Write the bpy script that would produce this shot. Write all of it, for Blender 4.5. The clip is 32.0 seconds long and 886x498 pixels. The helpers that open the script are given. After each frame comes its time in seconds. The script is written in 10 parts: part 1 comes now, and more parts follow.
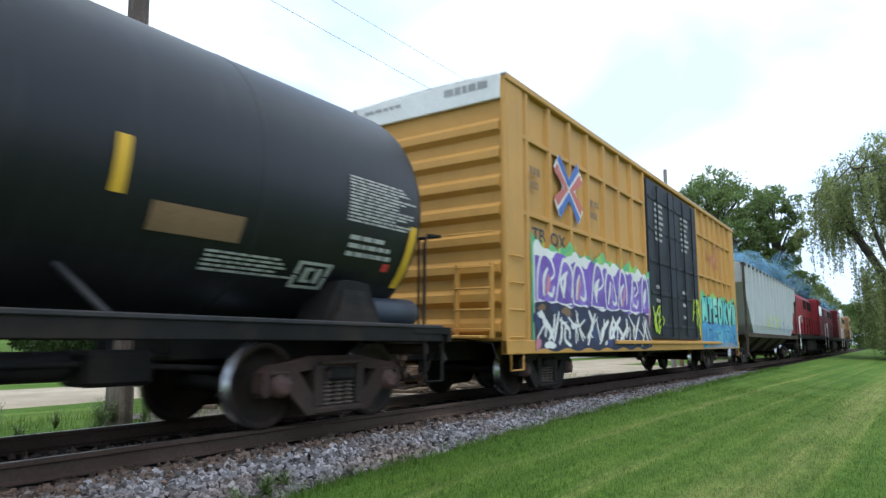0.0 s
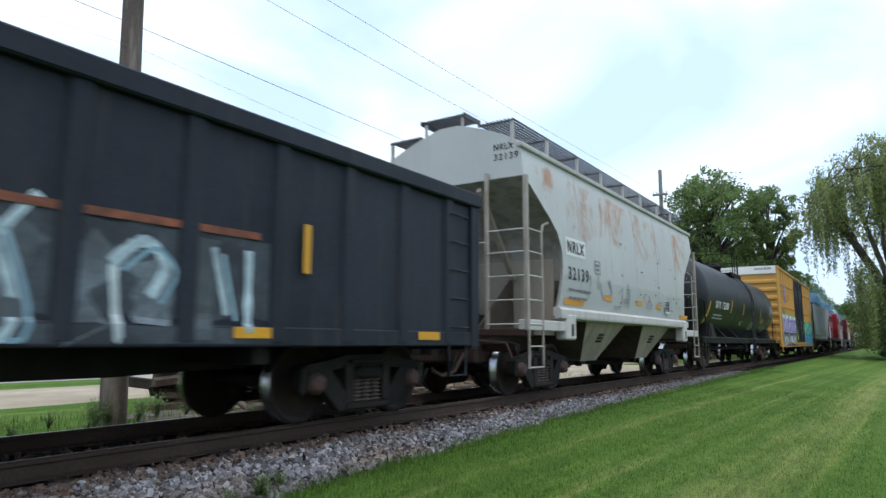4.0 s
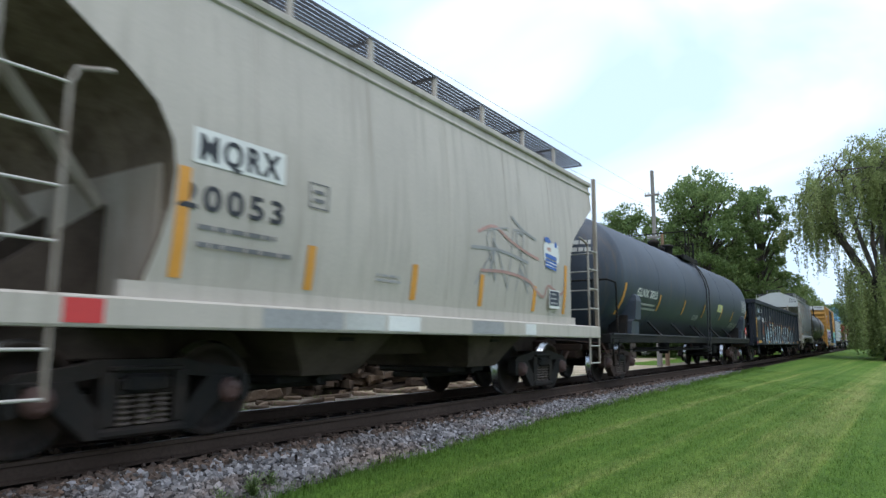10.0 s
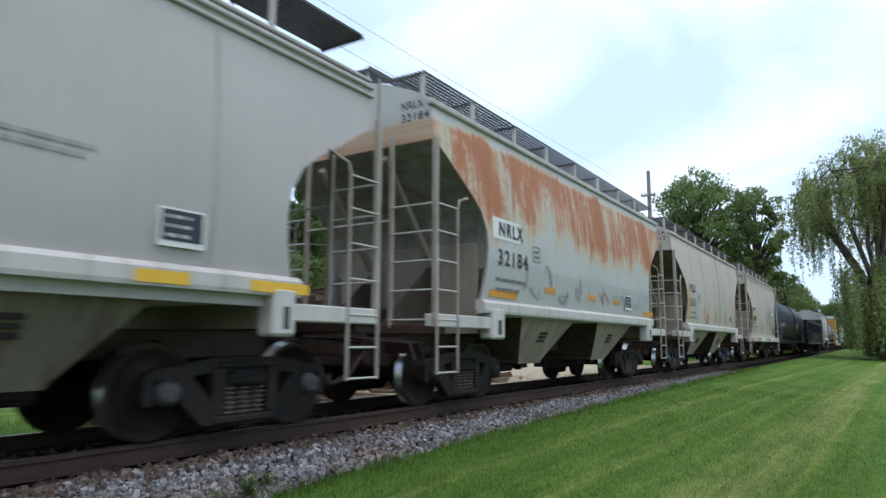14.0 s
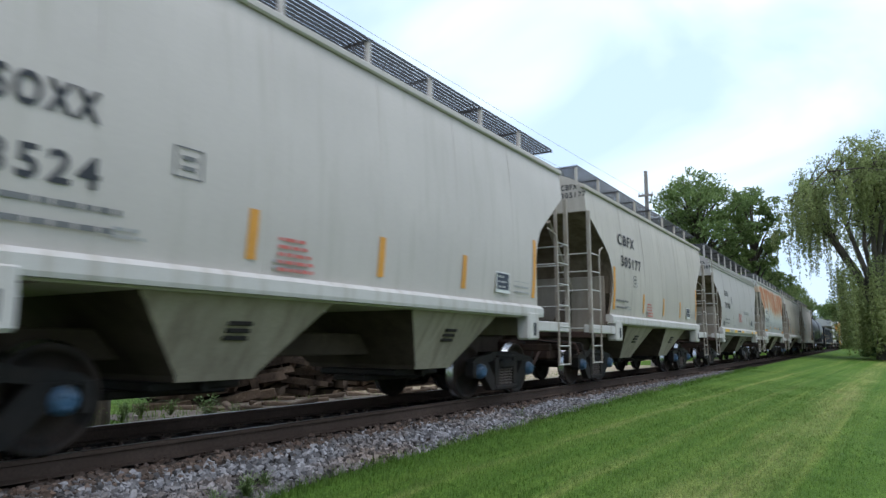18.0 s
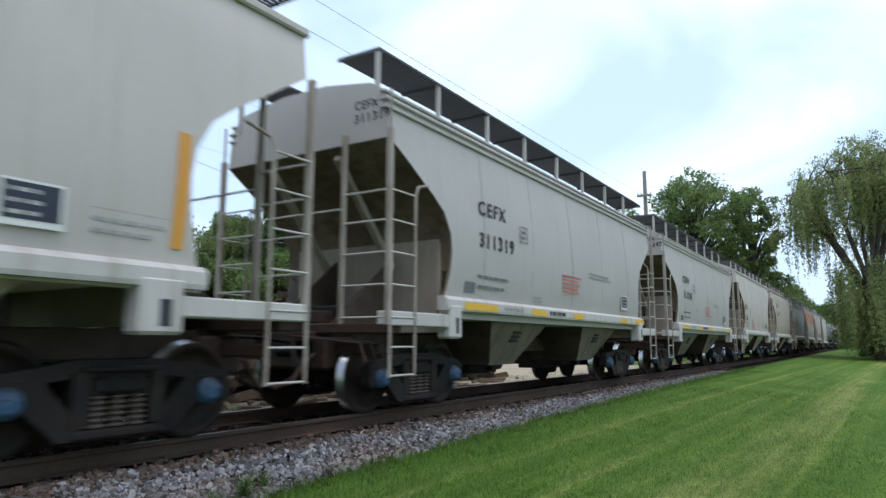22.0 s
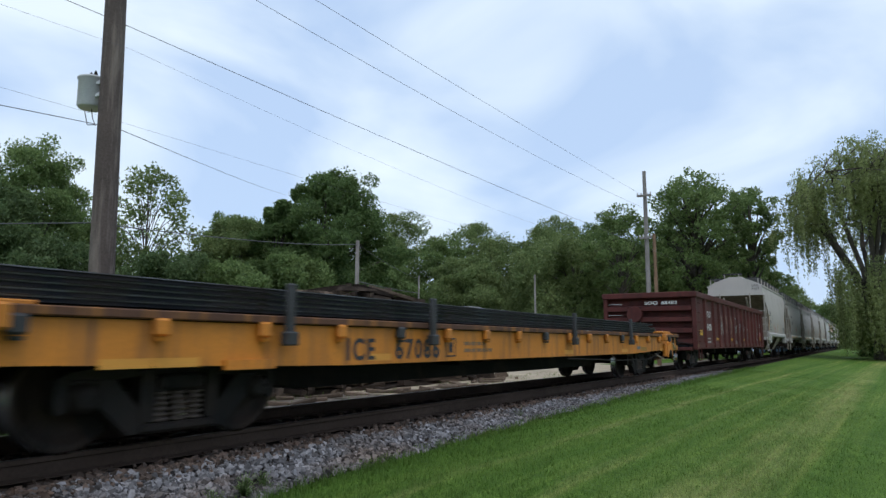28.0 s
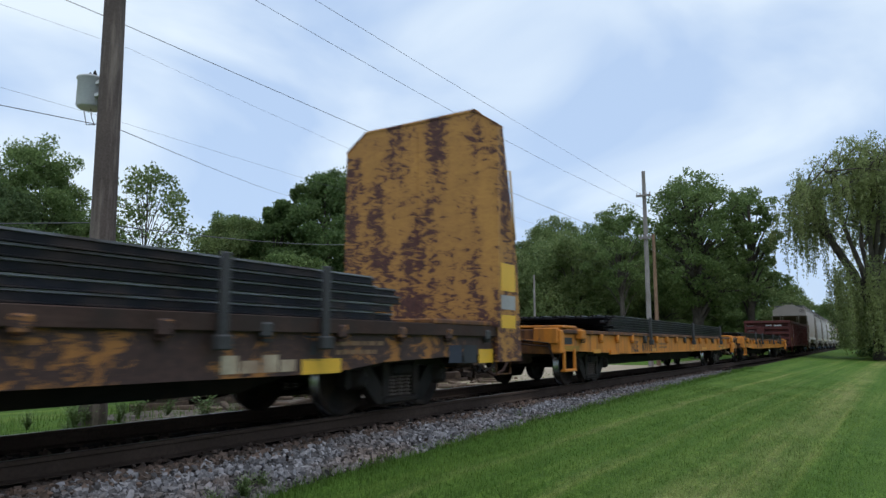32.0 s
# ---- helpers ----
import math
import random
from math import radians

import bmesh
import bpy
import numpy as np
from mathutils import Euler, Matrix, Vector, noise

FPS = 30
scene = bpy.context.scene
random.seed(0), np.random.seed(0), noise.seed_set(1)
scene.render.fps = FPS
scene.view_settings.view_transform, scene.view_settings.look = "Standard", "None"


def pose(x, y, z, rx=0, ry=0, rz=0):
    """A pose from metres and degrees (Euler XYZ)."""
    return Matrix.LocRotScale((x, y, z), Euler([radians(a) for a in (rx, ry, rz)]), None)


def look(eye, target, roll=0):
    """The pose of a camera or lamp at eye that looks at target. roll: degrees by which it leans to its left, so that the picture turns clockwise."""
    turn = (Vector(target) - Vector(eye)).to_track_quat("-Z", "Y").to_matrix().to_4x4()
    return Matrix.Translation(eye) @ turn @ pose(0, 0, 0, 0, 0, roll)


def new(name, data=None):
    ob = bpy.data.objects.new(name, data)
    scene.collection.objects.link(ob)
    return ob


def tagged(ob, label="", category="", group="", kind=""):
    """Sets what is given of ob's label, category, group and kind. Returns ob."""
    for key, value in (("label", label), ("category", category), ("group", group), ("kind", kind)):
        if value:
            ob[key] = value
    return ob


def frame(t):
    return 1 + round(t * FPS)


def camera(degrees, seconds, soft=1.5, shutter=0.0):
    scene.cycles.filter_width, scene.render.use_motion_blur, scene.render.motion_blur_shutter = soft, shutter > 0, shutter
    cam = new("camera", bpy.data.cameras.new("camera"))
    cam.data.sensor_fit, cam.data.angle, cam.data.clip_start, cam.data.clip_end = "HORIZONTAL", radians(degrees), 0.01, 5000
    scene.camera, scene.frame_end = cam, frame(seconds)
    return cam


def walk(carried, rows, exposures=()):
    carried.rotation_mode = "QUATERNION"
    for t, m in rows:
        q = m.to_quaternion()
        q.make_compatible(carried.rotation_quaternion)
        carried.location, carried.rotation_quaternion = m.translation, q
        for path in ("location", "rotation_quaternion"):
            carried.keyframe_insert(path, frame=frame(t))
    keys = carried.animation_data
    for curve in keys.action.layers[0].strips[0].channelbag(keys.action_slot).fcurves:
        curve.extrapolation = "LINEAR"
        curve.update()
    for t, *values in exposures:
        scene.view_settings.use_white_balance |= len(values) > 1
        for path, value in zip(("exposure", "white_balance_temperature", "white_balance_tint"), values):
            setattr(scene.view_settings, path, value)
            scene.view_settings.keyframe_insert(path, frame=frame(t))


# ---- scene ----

# ---------------------------------------------------------------- camera
FOV = 67.9
EYE = (6.428, 0.0, 0.917)
cam = camera(FOV, 32.0, soft=1.45, shutter=0.3)


def aim(yaw, pitch=8.09):
    a, b = radians(yaw), radians(pitch)
    way = Vector((-math.sin(a) * math.cos(b), math.cos(a) * math.cos(b), math.sin(b)))
    return look(EYE, Vector(EYE) + way, 0.2)


YAWS = ((0, 1.70), (2, 1.57), (3.5, 1.37), (6, 0.98), (9, 0.72), (11, 0.56), (13, 0.43), (15.5, 0.21), (18, 0.13),
        (20, 0.10), (23, 0.0), (26, 0.0), (29, -0.01), (32, -0.06))
EXPOSURES = ((0, 0.87), (1, 1.0), (3, 0.67), (6, 0.66), (7, 0.7), (8, 0.8), (9, 0.76), (13, 0.62), (20, 0.62), (23, 0.6), (24, 0.56), (25, 0.42), (26, 0.38), (29, 0.1), (32, 0.1))
walk(cam, [(t, aim(32.6 + d)) for t, d in YAWS], EXPOSURES)

# the train's speed, metres a second, every four seconds
SPEEDS = (7.991, 7.745, 7.871, 8.0, 8.066, 8.139, 8.074, 8.251, 8.417)


def run(t):
    """How far the train has rolled at t seconds."""
    i = min(int(t // 4), 7)
    d = t - 4 * i
    whole = sum((SPEEDS[k] + SPEEDS[k + 1]) * 2 for k in range(i))
    return whole + SPEEDS[i] * d + (SPEEDS[i + 1] - SPEEDS[i]) / 8 * d * d


# ---------------------------------------------------------------- light
world = bpy.data.worlds.new("sky")
scene.world = world
world.use_nodes = True
wn, wl = world.node_tree.nodes, world.node_tree.links
wn.clear()
w_out = wn.new("ShaderNodeOutputWorld")
w_bg = wn.new("ShaderNodeBackground")
w_sky = wn.new("ShaderNodeTexSky")
w_sky.sky_type = "NISHITA"
w_sky.sun_disc = False
w_sky.sun_elevation = radians(48)
w_sky.sun_rotation = radians(120)
w_co = wn.new("ShaderNodeTexCoord")
w_map = wn.new("ShaderNodeMapping")
w_map.inputs["Scale"].default_value = (1.0, 1.0, 2.0)
w_map.inputs["Rotation"].default_value = (0.1, 0.05, 0.6)
w_noise = wn.new("ShaderNodeTexNoise")
w_noise.inputs["Scale"].default_value = 2.6
w_noise.inputs["Detail"].default_value = 5
w_noise.inputs["Roughness"].default_value = 0.45
w_noise.inputs["Distortion"].default_value = 0.5
w_ramp = wn.new("ShaderNodeValToRGB")
w_ramp.color_ramp.elements[0].position = 0.40
w_ramp.color_ramp.elements[0].color = (5.1, 6.7, 9.3, 1)
w_ramp.color_ramp.elements[1].position = 0.64
w_ramp.color_ramp.elements[1].color = (8.6, 9.8, 10.9, 1)
w_mix = wn.new("ShaderNodeMixRGB")
w_mix.inputs[0].default_value = 0.85
wl.new(w_co.outputs["Generated"], w_map.inputs["Vector"])
wl.new(w_map.outputs["Vector"], w_noise.inputs["Vector"])
wl.new(w_noise.outputs["Fac"], w_ramp.inputs["Fac"])
wl.new(w_sky.outputs["Color"], w_mix.inputs[1])
wl.new(w_ramp.outputs["Color"], w_mix.inputs[2])
wl.new(w_mix.outputs["Color"], w_bg.inputs["Color"])
w_bg.inputs["Strength"].default_value = 0.1
wl.new(w_bg.outputs["Background"], w_out.inputs["Surface"])

sun = new("sun", bpy.data.lights.new("sun", "SUN"))
sun.data.energy = 1.0
sun.data.angle = radians(35)
sun.data.color = (1.0, 0.96, 0.9)
sun.matrix_world = look((18, -4, 50), (0, 10, 0))


# ---------------------------------------------------------------- mesh tools
class Build:
    """Collects corners and faces of one mesh."""

    def __init__(self):
        self.v, self.f, self.s = [], [], []

    def add(self, verts, faces, smooth=False):
        n = len(self.v)
        self.v.extend(verts)
        self.f.extend([tuple(n + i for i in f) for f in faces])
        self.s.extend([smooth] * len(faces))
        return self

    def box(self, x0, x1, y0, y1, z0, z1, c=0.0):
        if c <= 0:
            self.add([(x, y, z) for x in (x0, x1) for y in (y0, y1) for z in (z0, z1)],
                     [(0, 1, 3, 2), (4, 6, 7, 5), (0, 4, 5, 1), (2, 3, 7, 6), (0, 2, 6, 4), (1, 5, 7, 3)])
            return self
        c = min(c, (x1 - x0) * .45, (y1 - y0) * .45, (z1 - z0) * .45)
        v, idx = [], {}
        for i, (x, sx) in enumerate(((x0, 1), (x1, -1))):
            for j, (y, sy) in enumerate(((y0, 1), (y1, -1))):
                for k, (z, sz) in enumerate(((z0, 1), (z1, -1))):
                    for a in range(3):
                        idx[i, j, k, a] = len(v)
                        v.append((x + (0 if a == 0 else sx * c), y + (0 if a == 1 else sy * c), z + (0 if a == 2 else sz * c)))
        f = []
        for i in (0, 1):
            f.append((idx[i, 0, 0, 0], idx[i, 0, 1, 0], idx[i, 1, 1, 0], idx[i, 1, 0, 0]))
            f.append((idx[0, i, 0, 1], idx[1, i, 0, 1], idx[1, i, 1, 1], idx[0, i, 1, 1]))
            f.append((idx[0, 0, i, 2], idx[0, 1, i, 2], idx[1, 1, i, 2], idx[1, 0, i, 2]))
        for j in (0, 1):
            for k in (0, 1):
                f.append((idx[0, j, k, 1], idx[1, j, k, 1], idx[1, j, k, 2], idx[0, j, k, 2]))
                f.append((idx[j, 0, k, 0], idx[j, 1, k, 0], idx[j, 1, k, 2], idx[j, 0, k, 2]))
                f.append((idx[j, k, 0, 0], idx[j, k, 1, 0], idx[j, k, 1, 1], idx[j, k, 0, 1]))
        for i in (0, 1):
            for j in (0, 1):
                for k in (0, 1):
                    f.append((idx[i, j, k, 0], idx[i, j, k, 1], idx[i, j, k, 2]))
        return self.add(v, f)

    def prism(self, poly, a, b, axis="x"):
        """A flat outline drawn in the other two axes, from a to b along the axis."""
        def at(p, q):
            return (q, p[0], p[1]) if axis == "x" else (p[0], q, p[1]) if axis == "y" else (p[0], p[1], q)
        n = len(poly)
        return self.add([at(p, a) for p in poly] + [at(p, b) for p in poly],
                        [tuple(range(n))[::-1], tuple(range(n, 2 * n))] + [(i, (i + 1) % n, n + (i + 1) % n, n + i) for i in range(n)])

    def loft(self, rings, caps=True, smooth=True, closed=True):
        n = len(rings[0])
        v = [p for r in rings for p in r]
        f = []
        for k in range(len(rings) - 1):
            for i in range(n if closed else n - 1):
                j = (i + 1) % n
                f.append((k * n + i, k * n + j, (k + 1) * n + j, (k + 1) * n + i))
        self.add(v, f, smooth)
        if caps and closed:
            self.add(rings[0], [tuple(range(n))[::-1]])
            self.add(rings[-1], [tuple(range(n))])
        return self

    def turn(self, centre, axis, profile, n=20):
        """A turned form: profile rows of (along, radius) round an axis through the centre."""
        rings = []
        for a, r in profile:
            ring = []
            for i in range(n):
                w = 2 * math.pi * i / n
                p, q = r * math.cos(w), r * math.sin(w)
                d = (a, p, q) if axis == "x" else (q, a, p) if axis == "y" else (p, q, a)
                ring.append((centre[0] + d[0], centre[1] + d[1], centre[2] + d[2]))
            rings.append(ring)
        return self.loft(rings, caps=profile[0][1] > 1e-4)

    def rod(self, points, r, n=6):
        """A round bar along a line of points."""
        pts = [Vector(p) for p in points]
        rings = []
        for i, p in enumerate(pts):
            d = (pts[min(i + 1, len(pts) - 1)] - pts[max(i - 1, 0)]).normalized()
            s = d.cross(Vector((0, 0, 1)) if abs(d.z) < 0.9 else Vector((1, 0, 0))).normalized()
            u = s.cross(d)
            rr = r[i] if isinstance(r, (list, tuple)) else r
            rings.append([tuple(p + (s * math.cos(2 * math.pi * k / n) + u * math.sin(2 * math.pi * k / n)) * rr) for k in range(n)])
        return self.loft(rings)

    def mesh(self, name):
        me = bpy.data.meshes.new(name)
        me.from_pydata(self.v, [], self.f)
        me.polygons.foreach_set("use_smooth", self.s)
        me.update()
        return me


def part(name, build, material, parent=None, label="", at=None):
    """One mesh object, under its thing where a parent is given."""
    me = build.mesh(name) if isinstance(build, Build) else build
    if not me.materials:
        me.materials.append(material)
    ob = new(name, me)
    if parent is not None:
        ob.parent = parent
    if at is not None:
        ob.matrix_basis = at
    if label:
        tagged(ob, label)
    return ob


def thing(name, label, category, at=None, group="", kind=""):
    ob = new(name)
    ob.empty_display_size = 0.3
    if at is not None:
        ob.matrix_basis = at
    return tagged(ob, label, category, group, kind)


FONT_CACHE = {}


def letters(text, height, x, y, z, squeeze=1.0, gap=1.0, side=1, width=0.0):
    """Flat lettering on a side wall; it reads from rear to front, starts at y and fills the width where one is given."""
    key = (text, height, squeeze, gap, side, width)
    if key not in FONT_CACHE:
        cu = bpy.data.curves.new("lettering", "FONT")
        cu.body = text
        cu.size = height / 0.7
        cu.space_character = gap
        cu.extrude = 0.0
        cu.offset = height * 0.03
        ob = bpy.data.objects.new("lettering", cu)
        me = bpy.data.meshes.new_from_object(ob)
        bpy.data.objects.remove(ob)
        if width:
            lo, hi = min(v.co.x for v in me.vertices), max(v.co.x for v in me.vertices)
            squeeze = width / (hi - lo)
            for vert in me.vertices:
                vert.co.x -= lo
        for vert in me.vertices:
            a, b, _ = vert.co
            vert.co = (0, a * squeeze, b) if side == 1 else (a * squeeze, 0, b)
        FONT_CACHE[key] = me
    me = FONT_CACHE[key]
    b = Build()
    b.add([(v.co.x + x, v.co.y + y, v.co.z + z) for v in me.vertices], [tuple(p.vertices) for p in me.polygons])
    if side == 1 and height > 0.15:
        # a second pass of the stencil, slightly to one side, for heavy strokes
        b.add([(v.co.x + x + 0.0008, v.co.y + y + height * 0.035, v.co.z + z) for v in me.vertices], [tuple(p.vertices) for p in me.polygons])
    return b


def bars(b, x, y, z, rows, width, height, gap, rnd, side=1):
    """Small print as rows of plain bars."""
    for r in range(rows):
        yy, top = y, z - r * (height + gap)
        end = y + width * rnd.uniform(0.7, 1.0)
        while yy < end - 0.03:
            w = min(rnd.uniform(0.06, 0.22) * width ** 0.5, end - yy)
            if side == 1:
                b.add([(x, yy, top - height), (x, yy + w, top - height), (x, yy + w, top), (x, yy, top)], [(0, 1, 2, 3)])
            else:
                b.add([(yy, x, top - height), (yy + w, x, top - height), (yy + w, x, top), (yy, x, top)], [(0, 1, 2, 3)])
            yy += w + 0.03
    return b


# ---------------------------------------------------------------- materials
def ramp(nt, pairs):
    r = nt.nodes.new("ShaderNodeValToRGB")
    el = r.color_ramp.elements
    while len(el) < len(pairs):
        el.new(0.5)
    for e, (p, c) in zip(el, pairs):
        e.position, e.color = p, (*c, 1) if len(c) == 3 else c
    return r


def noise_tex(nt, vec, scale, detail=4, rough=0.55, stretch=None, distortion=0.0):
    n = nt.nodes.new("ShaderNodeTexNoise")
    n.inputs["Scale"].default_value = scale
    n.inputs["Detail"].default_value = detail
    n.inputs["Roughness"].default_value = rough
    n.inputs["Distortion"].default_value = distortion
    if stretch:
        m = nt.nodes.new("ShaderNodeMapping")
        m.inputs["Scale"].default_value = stretch
        nt.links.new(vec, m.inputs["Vector"])
        vec = m.outputs["Vector"]
    nt.links.new(vec, n.inputs["Vector"])
    return n


def mix(nt, fac, a, b, blend="MIX"):
    m = nt.nodes.new("ShaderNodeMixRGB")
    m.blend_type = blend
    for slot, val in ((0, fac), (1, a), (2, b)):
        if isinstance(val, (int, float)):
            m.inputs[slot].default_value = val
        elif isinstance(val, tuple):
            m.inputs[slot].default_value = (*val, 1)
        else:
            nt.links.new(val, m.inputs[slot])
    return m.outputs["Color"]


def coat(name, base, rough=0.6, metal=0.0, grain=0.12, dirt=None, amount=0.3, streak=False, spots=None, bump=0.15,
         scale=1.0, rand=0.0, gloss=0.4, seed=0.0):
    """A painted, rusted or natural surface: base colour, cloudy change, grain, dirt in clouds or streaks, spots of another colour."""
    m = bpy.data.materials.new(name)
    m.use_nodes = True
    nt = m.node_tree
    bsdf = nt.nodes["Principled BSDF"]
    co = nt.nodes.new("ShaderNodeTexCoord")
    shift = nt.nodes.new("ShaderNodeMapping")
    shift.inputs["Location"].default_value = (seed * 3.1, seed * 7.7, seed * 1.3)
    nt.links.new(co.outputs["Object"], shift.inputs["Vector"])
    vec = shift.outputs["Vector"]
    big = noise_tex(nt, vec, 0.7 * scale, 4)
    fine = noise_tex(nt, vec, 28 * scale, 3, 0.6)
    dark = tuple(c * (1 - grain * 1.6) for c in base)
    light = tuple(min(1, c * (1 + grain)) for c in base)
    r1 = ramp(nt, [(0.3, dark), (0.7, light)])
    nt.links.new(big.outputs["Fac"], r1.inputs["Fac"])
    r2 = ramp(nt, [(0.3, (1 - grain,) * 3), (0.7, (1 + grain * 0.5,) * 3)])
    nt.links.new(fine.outputs["Fac"], r2.inputs["Fac"])
    col = mix(nt, 1.0, r1.outputs["Color"], r2.outputs["Color"], "MULTIPLY")
    rough_in = None
    if dirt:
        if streak:
            d = noise_tex(nt, vec, 1.0 * scale, 6, 0.62, stretch=(3.0, 6.5, 0.55), distortion=0.15)
        else:
            d = noise_tex(nt, vec, 1.6 * scale, 7, 0.62, distortion=0.3)
        r3 = ramp(nt, [(0.62 - amount * 0.45, (0, 0, 0)), (0.82 - amount * 0.35, (1, 1, 1))])
        nt.links.new(d.outputs["Fac"], r3.inputs["Fac"])
        col = mix(nt, r3.outputs["Color"], col, dirt)
        rough_in = r3.outputs["Color"]
    if spots:
        d = noise_tex(nt, vec, 5.0 * scale, 6, 0.7, distortion=0.2)
        r4 = ramp(nt, [(0.66, (0, 0, 0)), (0.72, (1, 1, 1))])
        nt.links.new(d.outputs["Fac"], r4.inputs["Fac"])
        col = mix(nt, r4.outputs["Color"], col, spots)
    if rand:
        oi = nt.nodes.new("ShaderNodeObjectInfo")
        rr = ramp(nt, [(0.0, (1 - rand,) * 3), (1.0, (1 + rand * 0.6,) * 3)])
        nt.links.new(oi.outputs["Random"], rr.inputs["Fac"])
        col = mix(nt, 1.0, col, rr.outputs["Color"], "MULTIPLY")
    nt.links.new(col, bsdf.inputs["Base Color"])
    bsdf.inputs["Metallic"].default_value = metal
    bsdf.inputs["Roughness"].default_value = rough
    bsdf.inputs["Specular IOR Level"].default_value = gloss
    if bump:
        bp = nt.nodes.new("ShaderNodeBump")
        bp.inputs["Strength"].default_value = bump
        bp.inputs["Distance"].default_value = 0.02
        nt.links.new(fine.outputs["Fac"], bp.inputs["Height"])
        nt.links.new(bp.outputs["Normal"], bsdf.inputs["Normal"])
    return m


